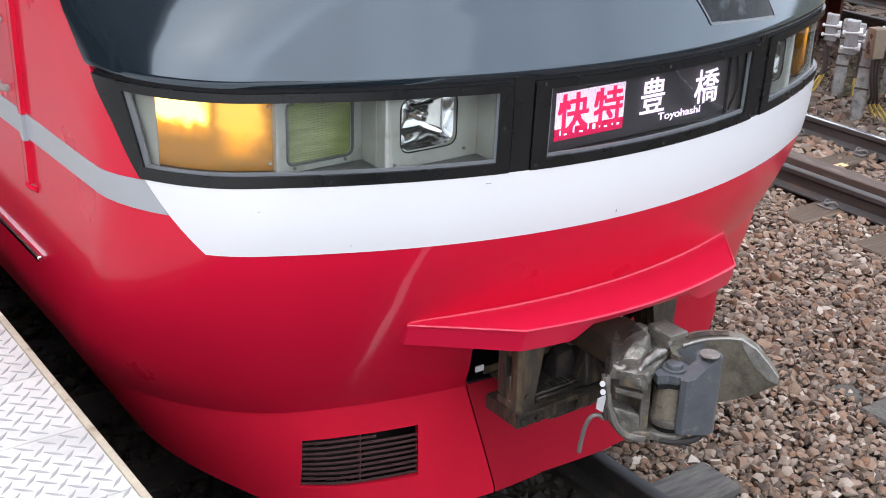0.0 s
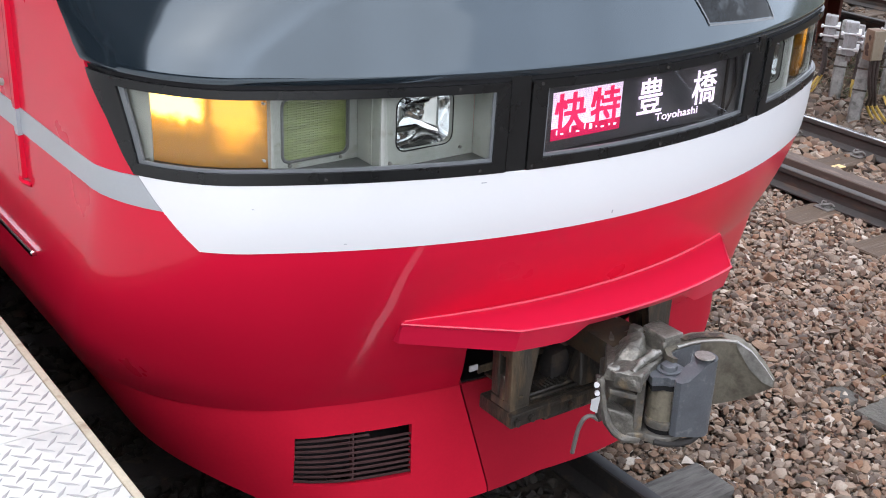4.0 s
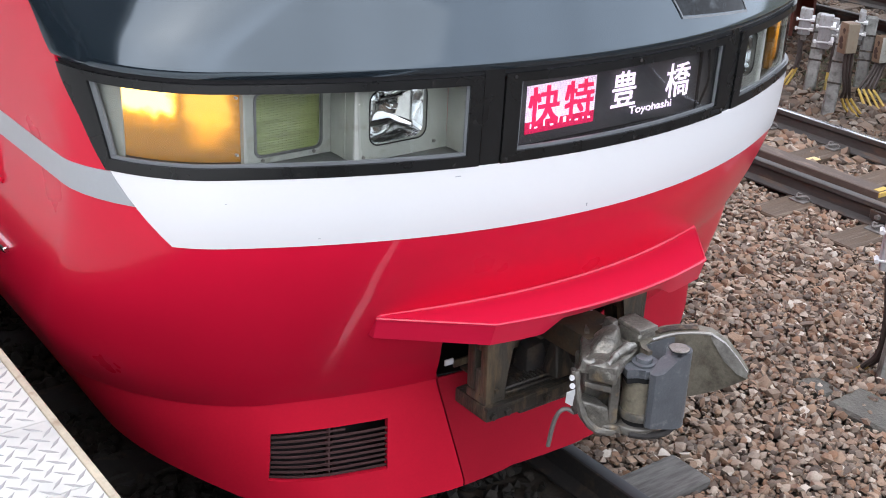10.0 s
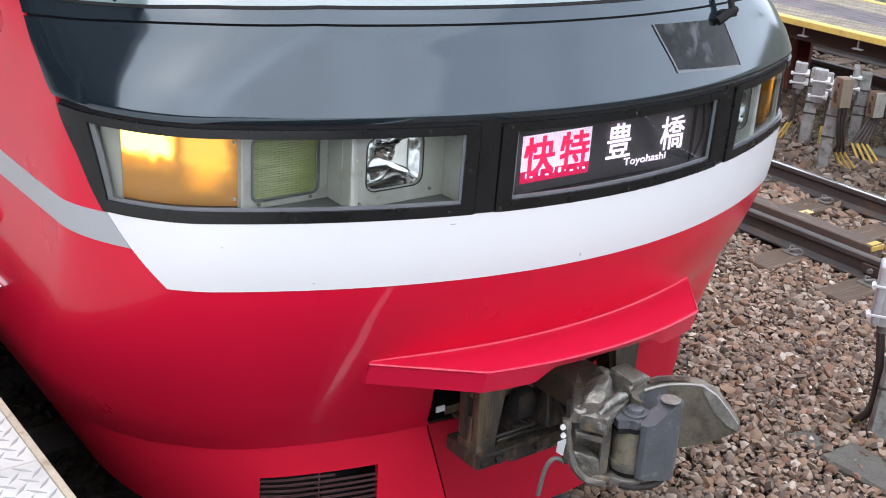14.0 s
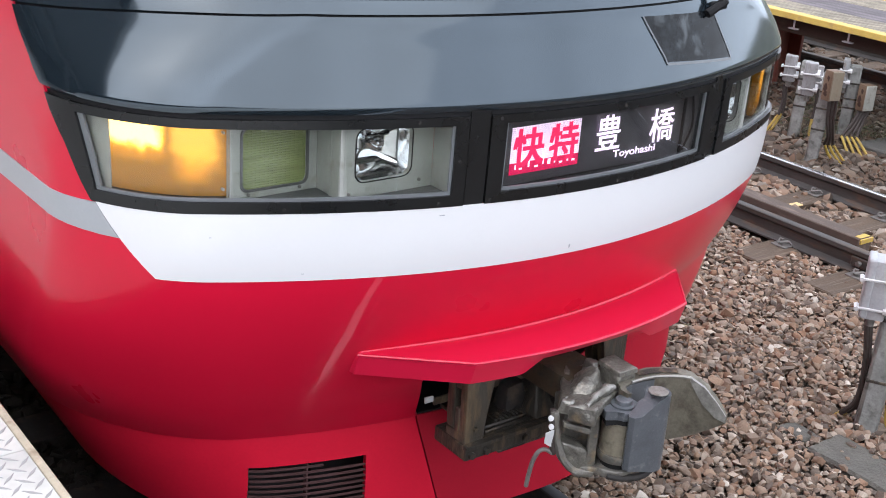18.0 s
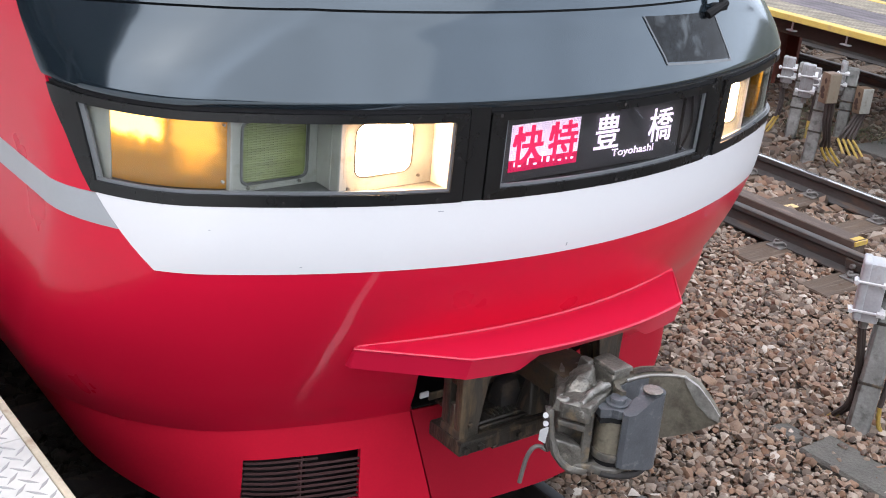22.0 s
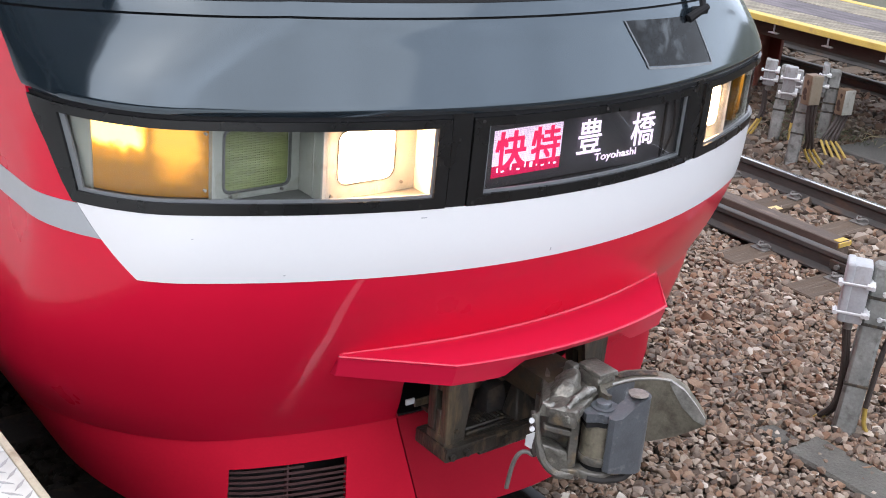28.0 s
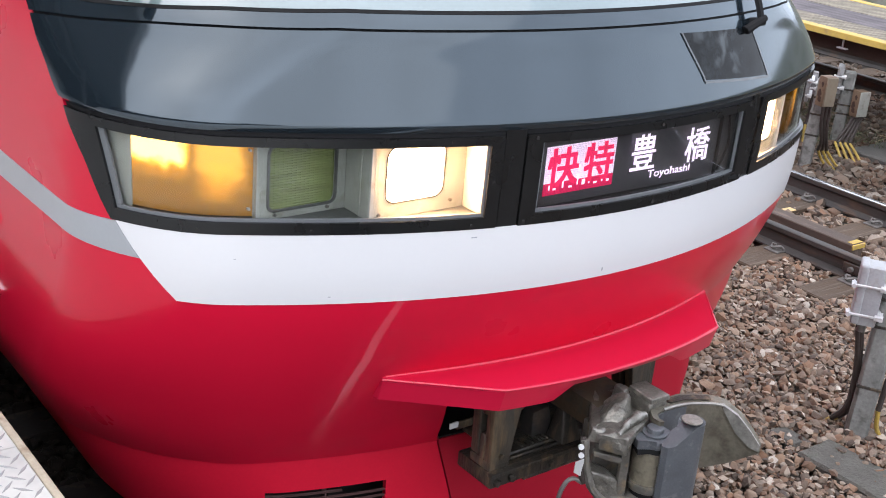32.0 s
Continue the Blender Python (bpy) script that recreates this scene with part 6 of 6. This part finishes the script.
part("guard_dirt", bm, GREASY, head, "dark strip standing in for the shaded hollow of the arm")
tip = []
for (x, y), z0, z1, share in zip(INNER[8:], FOOT_Z[8:], HEAD_Z[8:], (0.95, 0.66, 0.45, 0.25)):
    tip.append(((x, y), z0 + (z1 - z0) * share, z1))
bm = bmesh.new()
row = []
for i, ((x, y), z0, z1) in enumerate(tip):
    row.append([bm.verts.new(q) for q in ((x - 0.006, y - 0.005, z0), (x + 0.004, y + 0.004, z0), (x + 0.006, y + 0.006, z1 + 0.003), (x - 0.004, y - 0.004, z1 + 0.002))])
for a, c in zip(row, row[1:]):
    for j in range(4):
        bm.faces.new((a[j], a[(j + 1) % 4], c[(j + 1) % 4], c[j]))
bm.faces.new(row[0])
bm.faces.new(row[-1][::-1])
part("guard_tip", bm, WORN, head, "bright rubbed tip of the guard arm")
# lever with chain discs and a tag, bent release rod
bm = bmesh.new()
tube(bm, [(-0.198, 2.278, 0.960), (-0.204, 2.266, 0.92), (-0.206, 2.262, 0.87), (-0.202, 2.258, 0.835), (-0.195, 2.256, 0.815)], 0.009, 8, 5)
lever = part("release_lever", bm, CABLE, head, "black release lever")
bm = bmesh.new()
tube(bm, [(-0.198, 2.258, 0.815), (-0.220, 2.268, 0.830), (-0.236, 2.280, 0.820), (-0.246, 2.290, 0.785), (-0.249, 2.298, 0.735), (-0.250, 2.304, 0.690)], 0.0072, 8, 6)
part("release_rod", bm, SPIKE, head, "bent galvanised release rod")
for x, y, z, r in ((-0.2195, 2.258, 0.940, 0.0085), (-0.2165, 2.256, 0.912, 0.0085)):
    bm = bmesh.new()
    rod(bm, (x, y, z), (x + 0.003, y + 0.006, z), r, seg=12)
    part("chain_disc", bm, WHITE, lever, "bright metal disc")
bm = bmesh.new()
prism(bm, [(-0.238, 0.898), (-0.206, 0.900), (-0.203, 0.842), (-0.216, 0.846), (-0.240, 0.864)], 1, 2.254, 2.257)
part("tag", bm, GALV, lever, "pale metal tag")
bm = bmesh.new()
box(bm, (-0.445, 2.585, 0.893), (-0.413, 2.592, 0.912), 0.001)
part("maker_plate", bm, BOXWHITE, train, "small white plate inside the pocket")

# ---- cable posts between the tracks ----
def cable_post(at, top, w, lean, boxes, cables, label):
    x, y = at
    post = thing("cable_post", (x, y, GROUND_Z), label, "cable post", "cable posts")
    q = Matrix.Translation((x, y, GROUND_Z)) @ pose(0, 0, 0, lean[0], lean[1], 35)
    bm = bmesh.new()
    box(bm, (-w / 2, -w / 2, -0.05), (w / 2, w / 2, top - GROUND_Z), w * 0.14, q)
    part("pole", bm, POST, post, "weathered grey concrete pole")
    # dark bands stand in for the poles' shaded grooves and their hoops
    for z in (0.12, top - 0.16, top - 0.30):
        bm = bmesh.new()
        h = z - GROUND_Z
        box(bm, (-w / 2 - 0.004, -w / 2 - 0.004, h - 0.008), (w / 2 + 0.004, w / 2 + 0.004, h + 0.008), 0.003, q)
        part("band", bm, GREASY, post, "dark band round the pole")
    for dx, dy, z0, z1, bw, bd, mat, lid in boxes:
        bm = bmesh.new()
        m = Matrix.Translation((x + dx, y + dy, 0)) @ pose(0, 0, 0, 0, 0, 78 if mat is BOXTAN else 35)
        box(bm, (-bw / 2, -bd / 2, z0), (bw / 2, bd / 2, z1), 0.012, m, 2)
        b = part("terminal_box", bm, mat, post, "white enamelled terminal box" if mat is BOXWHITE else "weathered grey terminal box" if mat is BOXGREY else "rust-stained tan terminal box")
        bm = bmesh.new()
        box(bm, (-bw / 2 - 0.005, bd / 2 - 0.034, z0 + 0.004), (bw / 2 + 0.005, bd / 2 + 0.006, z1 + 0.005), 0.014, m, 3)
        if lid:
            part("lid", bm, mat, b)
        else:
            bm.free()
        if mat is BOXTAN:
            bm = bmesh.new()
            box(bm, (-bw / 2 - 0.014, -bd / 2, z0 + 0.008), (-bw / 2 - 0.001, bd / 2, z1 - 0.004), 0.004, m)
            part("cover", bm, BOXPALE if x > 6.5 else BOXLID, b, "faded grey cover plate" if x > 6.5 else "faded tan cover plate")
            for u, v, rx in ((-0.1, 0.74, 0.014), (0.1, 0.44, 0.021), (-0.02, 0.25, 0.019)):
                bm = bmesh.new()
                cz = z0 + (z1 - z0) * v
                ring = [(u * bw + rx * (1 + 0.25 * math.sin(3 * q + v * 9)) * math.cos(q), cz + 1.5 * rx * (1 + 0.2 * math.cos(2 * q + u * 20)) * math.sin(q)) for q in [k * math.pi / 6 for k in range(12)]]
                prism(bm, ring, 1, bd / 2 + 0.0005, bd / 2 + 0.002)
                bmesh.ops.transform(bm, matrix=m, verts=bm.verts)
                part("rust_patch", bm, RUST, b, "dark rust patch")
            continue
        for z in (z0 + 0.06, z1 - 0.09):
            bm = bmesh.new()
            box(bm, (-bw / 2 - 0.012, -bd / 2 - 0.012, z - 0.007), (bw / 2 + 0.012, -bd / 2 - 0.001, z + 0.007), 0.003, m)
            rod(bm, m @ Vector((-bw / 2 - 0.02, -bd / 2 - 0.008, z)), m @ Vector((bw / 2 + 0.06, -bd / 2 - 0.008, z + 0.006)), 0.010, seg=6)
            rod(bm, m @ Vector((-bw / 2 - 0.018, -bd / 2 - 0.02, z)), m @ Vector((-bw / 2 - 0.018, bd / 2 + 0.03, z)), 0.007, seg=6)
            for px in (-bw / 2 - 0.018, -bw / 2 + 0.02, bw / 2 + 0.005, bw / 2 + 0.05):
                rod(bm, m @ Vector((px, -bd / 2 - 0.024, z)), m @ Vector((px, -bd / 2 + 0.014, z)), 0.016, seg=6)
            for py in (-bd / 2 - 0.012, bd / 2 + 0.022):
                rod(bm, m @ Vector((-bw / 2 - 0.036, py, z)), m @ Vector((-bw / 2 + 0.02, py, z)), 0.012, seg=6)
            part("clamp", bm, GALV, b, "galvanised clamp")
        bm = bmesh.new()
        rod(bm, m @ Vector((0, 0, z0 - 0.05)), m @ Vector((0, 0, z0)), 0.022, seg=10)
        part("gland", bm, SPIKE, b)
    for pts, split in cables:
        pts = [Vector((x + a, y + b, c)) for a, b, c in pts]
        k = len(pts) - split
        bm = bmesh.new()
        tube(bm, pts[:k + 1], 0.014, 8, 5)
        part("cable", bm, CABLE, post, "black cable")
        bm = bmesh.new()
        tube(bm, pts[k:], 0.0145 if w < 0.105 else 0.0115, 8, 6)
        part("conduit", bm, YELLOW, post, "grimy yellow conduit")
    return post


cable_post((2.455, 2.798), 0.74, 0.108, (2.0, 0.6),
           [(-0.075, 0.052, 0.45, 0.745, 0.13, 0.11, BOXWHITE, True), (0.085, -0.085, 0.42, 0.70, 0.10, 0.10, BOXWHITE, True)],
           [([(0.09, -0.085, 0.42), (0.065, -0.075, 0.26), (0.045, -0.075, 0.12), (0.030, -0.075, 0.0), (0.040, -0.085, -0.10), (0.08, -0.12, -0.165), (0.15, -0.20, -0.19)], 4),
            ([(-0.075, 0.055, 0.45), (-0.030, 0.045, 0.22), (-0.012, 0.045, 0.04), (-0.010, 0.060, -0.05), (0.01, 0.11, -0.12), (0.04, 0.18, -0.19)], 2),
            ([(-0.085, 0.065, 0.45), (-0.040, 0.052, 0.22), (-0.024, 0.053, 0.04), (-0.022, 0.072, -0.05), (-0.02, 0.13, -0.13), (0.0, 0.19, -0.19)], 2)],
           "grey cable post with white terminal boxes and yellow conduits")
cable_post((6.47, 6.40), 0.52, 0.105, (1.5, 3.5),
           [(-0.04, 0.12, 0.32, 0.55, 0.085, 0.10, BOXGREY, True), (0.06, -0.10, 0.30, 0.50, 0.08, 0.09, BOXGREY, False)],
           [([(0.08, -0.12, 0.30), (0.08, -0.12, 0.10), (0.06, -0.12, 0.02), (0.03, -0.14, -0.10), (0.0, -0.18, -0.20)], 3),
            ([(0.09, -0.11, 0.30), (0.10, -0.11, 0.10), (0.09, -0.12, 0.02), (0.08, -0.15, -0.10), (0.06, -0.20, -0.20)], 3),
            ([(-0.04, 0.14, 0.28), (-0.04, 0.12, 0.12), (-0.06, 0.12, 0.02), (-0.10, 0.14, -0.08), (-0.16, 0.18, -0.20)], 3),
            ([(-0.05, 0.15, 0.28), (-0.06, 0.13, 0.12), (-0.09, 0.13, 0.01), (-0.14, 0.16, -0.09), (-0.20, 0.20, -0.20)], 3)],
           "grey cable post with a white terminal box among ballast")
cable_post((5.99, 5.84), 0.60, 0.105, (2.5, 0.5),
           [(-0.04, 0.12, 0.38, 0.655, 0.09, 0.10, BOXGREY, True), (-0.078, -0.126, 0.40, 0.650, 0.092, 0.115, BOXTAN, False)],
           [([(-0.08 + 0.02 * k, -0.13 - 0.02 * k, 0.40), (-0.05 + 0.02 * k, -0.125 - 0.015 * k, 0.22), (0.02 + 0.02 * k, -0.11 - 0.01 * k, 0.08), (0.07 + 0.03 * k, -0.06 - 0.02 * k, -0.01),
              (0.13 + 0.035 * k, -0.07 - 0.03 * k, -0.10), (0.20 + 0.04 * k, -0.12 - 0.03 * k, -0.20)], 3) for k in range(3)],
           "grey cable post with white and rust-stained tan boxes")
cable_post((6.87, 6.17), 0.50, 0.105, (1.0, 2.5),
           [(-0.05, 0.05, 0.30, 0.55, 0.13, 0.05, BOXGREY, True), (-0.023, -0.176, 0.14, 0.375, 0.092, 0.115, BOXTAN, False)],
           [([(-0.04 + 0.02 * k, -0.16 - 0.015 * k, 0.14), (-0.10 + 0.02 * k, -0.15 - 0.02 * k, 0.03), (-0.17 + 0.02 * k, -0.14 - 0.03 * k, -0.05), (-0.27 + 0.03 * k, -0.18 - 0.03 * k, -0.07),
              (-0.34 + 0.035 * k, -0.27 - 0.035 * k, -0.11), (-0.39 + 0.04 * k, -0.38 - 0.04 * k, -0.20)], 3) for k in range(4)],
           "grey cable post with a rust-stained tan box and yellow conduits")

# flat grey slab beside the far posts
bm = bmesh.new()
box(bm, (6.75, 5.15, -0.22), (7.55, 5.95, -0.13), 0.015)
tagged(part("cover_slab", bm, SLABDARK), "flat grey concrete cover slab in the ballast", "slab")


def weeds(name, mat, spots, label, height, per):
    bm = bmesh.new()
    rs = random.Random(7)
    for x, y, rad in spots:
        for k in range(per):
            a, d = rs.uniform(0, 6.28), rad * math.sqrt(rs.random())
            p = Vector((x + d * math.cos(a), y + d * math.sin(a), GROUND_Z + 0.02))
            lean = Vector((rs.gauss(0, 0.5), rs.gauss(0, 0.5), 1)).normalized()
            h, w = height * rs.uniform(0.4, 1.1), rs.uniform(0.003, 0.007)
            u = lean.orthogonal().normalized() * w
            bend = Vector((rs.gauss(0, 0.3), rs.gauss(0, 0.3), -0.15)) * h
            q = [bm.verts.new(p - u), bm.verts.new(p + u), bm.verts.new(p + lean * h * 0.6 + u * 0.7), bm.verts.new(p + lean * h * 0.6 - u * 0.7), bm.verts.new(p + lean * h + bend)]
            bm.faces.new(q[:4])
            bm.faces.new((q[3], q[2], q[4]))
    tagged(part(name, bm, mat, smooth=False), label, "weeds", kind="stuff")


weeds("weeds", GRASS, [(6.9, 6.6, 0.3), (7.3, 6.5, 0.35), (6.6, 6.25, 0.15), (7.1, 6.0, 0.25), (7.6, 6.9, 0.4)], "low dull green weeds among the ballast", 0.22, 90)
weeds("dry_stalks", STRAW, [(2.39, 4.03, 0.08), (2.50, 4.10, 0.06)], "few pale dry stalks on the ballast", 0.13, 5)
weeds("dry_stalks", STRAW, [(7.3, 5.9, 0.35), (6.7, 6.5, 0.3), (7.5, 5.6, 0.3)], "dry straw-coloured stalks among the ballast", 0.26, 28)


# ---- ballast stones, joined ----
def ballast():
    rs = np.random.RandomState(5)
    t = (1 + 5 ** 0.5) / 2
    ico = np.array([(-1, t, 0), (1, t, 0), (-1, -t, 0), (1, -t, 0), (0, -1, t), (0, 1, t), (0, -1, -t), (0, 1, -t), (t, 0, -1), (t, 0, 1), (-t, 0, -1), (-t, 0, 1)])
    ico /= np.linalg.norm(ico[0])
    tri = np.array([(0, 11, 5), (0, 5, 1), (0, 1, 7), (0, 7, 10), (0, 10, 11), (1, 5, 9), (5, 11, 4), (11, 10, 2), (10, 7, 6), (7, 1, 8),
                    (3, 9, 4), (3, 4, 2), (3, 2, 6), (3, 6, 8), (3, 8, 9), (4, 9, 5), (2, 4, 11), (6, 2, 10), (8, 6, 7), (9, 8, 1)])
    spots = []
    for x0, x1, step, lift in ((0.50, 4.6, 0.028, 0.0), (0.50, 4.6, 0.041, 0.010), (4.6, 8.9, 0.046, 0.0), (4.6, 8.9, 0.070, 0.016), (8.9, 12.8, 0.062, 0.0), (-1.5, 2.2, 0.05, 0.0), (-1.55, -0.62, 0.055, 0.0)):
        gx, gy = np.meshgrid(np.arange(x0, x1, step), np.arange(0.3, 15, step))
        p = np.stack([gx.ravel(), gy.ravel()], 1) + rs.uniform(-0.5, 0.5, (gx.size, 2)) * step * 1.1
        r = (p[:, 0] + 2.45)
        if x1 < 0:  # between the platform and the train
            p = p[(p[:, 1] > 2.0) & (p[:, 1] < 9)]
        elif x0 < 0:  # ahead of the train, between and beside the rails
            p[:, 1] -= 5.0
            p = p[(p[:, 1] < np.where(p[:, 0] < 0.5, 4.6, 0.34 * r - 0.1)) & (p[:, 1] > -4.0)]
        else:
            p = p[(p[:, 1] > 0.34 * r - 0.1) & (p[:, 1] < 0.98 * r + 0.3)]
        spots.append(np.column_stack([p, np.full(len(p), step), np.full(len(p), lift)]))
    spots = np.concatenate(spots)
    x, y = spots[:, 0], spots[:, 1]
    keep = np.ones(len(spots), bool)
    for tx in (0.0, 4.75, 9.55):
        for side in (-1, 1):
            keep &= np.abs(x - tx - side * 0.5665) > 0.085
        d = np.abs(x - tx)
        base, pitch = {0.0: (2.78, 0.66), 4.75: (4.02, 0.60), 9.55: (4.3, 0.60)}[tx]
        ph = np.abs((y - base + pitch / 2) % pitch - pitch / 2)
        keep &= ~((d < 1.06) & (ph < 0.118) & (rs.rand(len(spots)) < (0.84 if tx else np.where(x < 0.45, 0.35, 0.72) * (y > 2.5))))
    keep &= ~((np.abs(x - 4.405) < 0.09) & (y > 4.25))
    keep &= ~((x > 1.99) & (x < 2.20) & (y < 2.81) & (rs.rand(len(spots)) < 0.93))
    keep &= ~((x > 2.20) & (x < 2.25) & (y < 2.81) & (rs.rand(len(spots)) < 0.5))
    keep &= ~((x > 2.05) & (x < 2.17) & (y > 2.85) & (y < 3.02) & (rs.rand(len(spots)) < 0.8))
    keep &= ~((np.abs(x - 7.15) < 0.38) & (np.abs(y - 5.55) < 0.38))
    spots = spots[keep]
    n = len(spots)
    size = spots[:, 2] * rs.uniform(0.44, 0.94, n) * np.where(rs.rand(n) < 0.10, 1.3, 1.0)
    sq = np.stack([rs.uniform(0.85, 1.25, n), rs.uniform(0.75, 1.05, n), rs.uniform(0.52, 0.85, n)], 1) * size[:, None]
    v = ico[None] * rs.uniform(0.88, 1.15, (n, 12, 1)) * sq[:, None, :]
    for k in range(5):  # broken faces
        d = rs.normal(0, 1, (n, 3))
        d /= np.linalg.norm(d, axis=1)[:, None]
        reach = np.einsum("nvk,nk->nv", v, d)
        over = np.maximum(reach - reach.max(1)[:, None] * rs.uniform(0.42, 0.80, (n, 1)), 0)
        v = v - over[:, :, None] * d[:, None, :]
    tilt, yaw = rs.normal(0, 0.45, n), rs.uniform(0, 2 * np.pi, n)
    c, s = np.cos(tilt)[:, None], np.sin(tilt)[:, None]
    vy, vz = v[:, :, 1] * c - v[:, :, 2] * s, v[:, :, 1] * s + v[:, :, 2] * c
    c, s = np.cos(yaw)[:, None], np.sin(yaw)[:, None]
    vx, vy = v[:, :, 0] * c - vy * s, v[:, :, 0] * s + vy * c
    px, py = spots[:, 0], spots[:, 1]
    bed = -0.178 + 0.012 * np.sin(px * 2.1 + 0.7) * np.cos(py * 1.7) + 0.008 * np.sin(px * 6 + py * 5)
    bed = bed + 0.03 * np.exp(-((px - 1.9) / 0.8) ** 2) - 0.015 * ((px > 4.3) & (px < 5.2))
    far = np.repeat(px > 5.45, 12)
    # stones beside and under the train get the colour with shade in it
    shade_dark = np.repeat((px < -0.62) | ((px < 0.5) & (py > 2.3)), 12)
    co = np.stack([vx + px[:, None], vy + py[:, None], vz + (bed + spots[:, 3] + rs.uniform(-0.016, 0.016, n))[:, None]], 2).reshape(-1, 3)
    pile("sooty_ballast_stones", co[shade_dark], tri, SHADE_GRIME_STONES, "grimy ballast stones beside and under the train, shade painted into their black")
    pile("ballast_stones", co[~far & ~shade_dark], tri, STONES, "loose angular brown and grey ballast stones")
    pile("far_ballast_stones", co[far], tri, FARSTONES, "sooty dark ballast stones beyond the middle track")


def pile(name, co, tri, mat, label):
    n = len(co) // 12
    idx = (tri[None] + 12 * np.arange(n)[:, None, None]).reshape(-1)
    me = bpy.data.meshes.new(name)
    me.vertices.add(len(co))
    me.vertices.foreach_set("co", co.ravel())
    me.loops.add(len(idx))
    me.loops.foreach_set("vertex_index", idx.astype(np.int32))
    me.polygons.add(len(idx) // 3)
    me.polygons.foreach_set("loop_start", np.arange(0, len(idx), 3, dtype=np.int32))
    me.polygons.foreach_set("use_smooth", np.ones(len(idx) // 3, bool))
    me.update(calc_edges=True)
    me.validate()
    me.set_sharp_from_angle(angle=radians(46))
    me.materials.append(mat)
    tagged(new(name, me), label, "ballast", kind="stuff")


ballast()


# ---- what moves ----
def motions():
    def away(t):
        return 0.12 * max(0.0, t - 30.81) ** 2
    x, y, z = TRAIN_AT
    walk(train, [(0, pose(x, y, z)), (30.8, pose(x, y, z))] + [(t, pose(x, y - away(t), z)) for t in (31.0, 31.25, 31.5, 31.75, 32.0)])
    for bulb in headlamps:
        rest, lit = pose(-x, -y + 0.145, -z), pose(-x, -y, -z)
        walk(bulb, [(0, rest), (21.53, rest), (21.67, lit), (32, lit)])


motions()
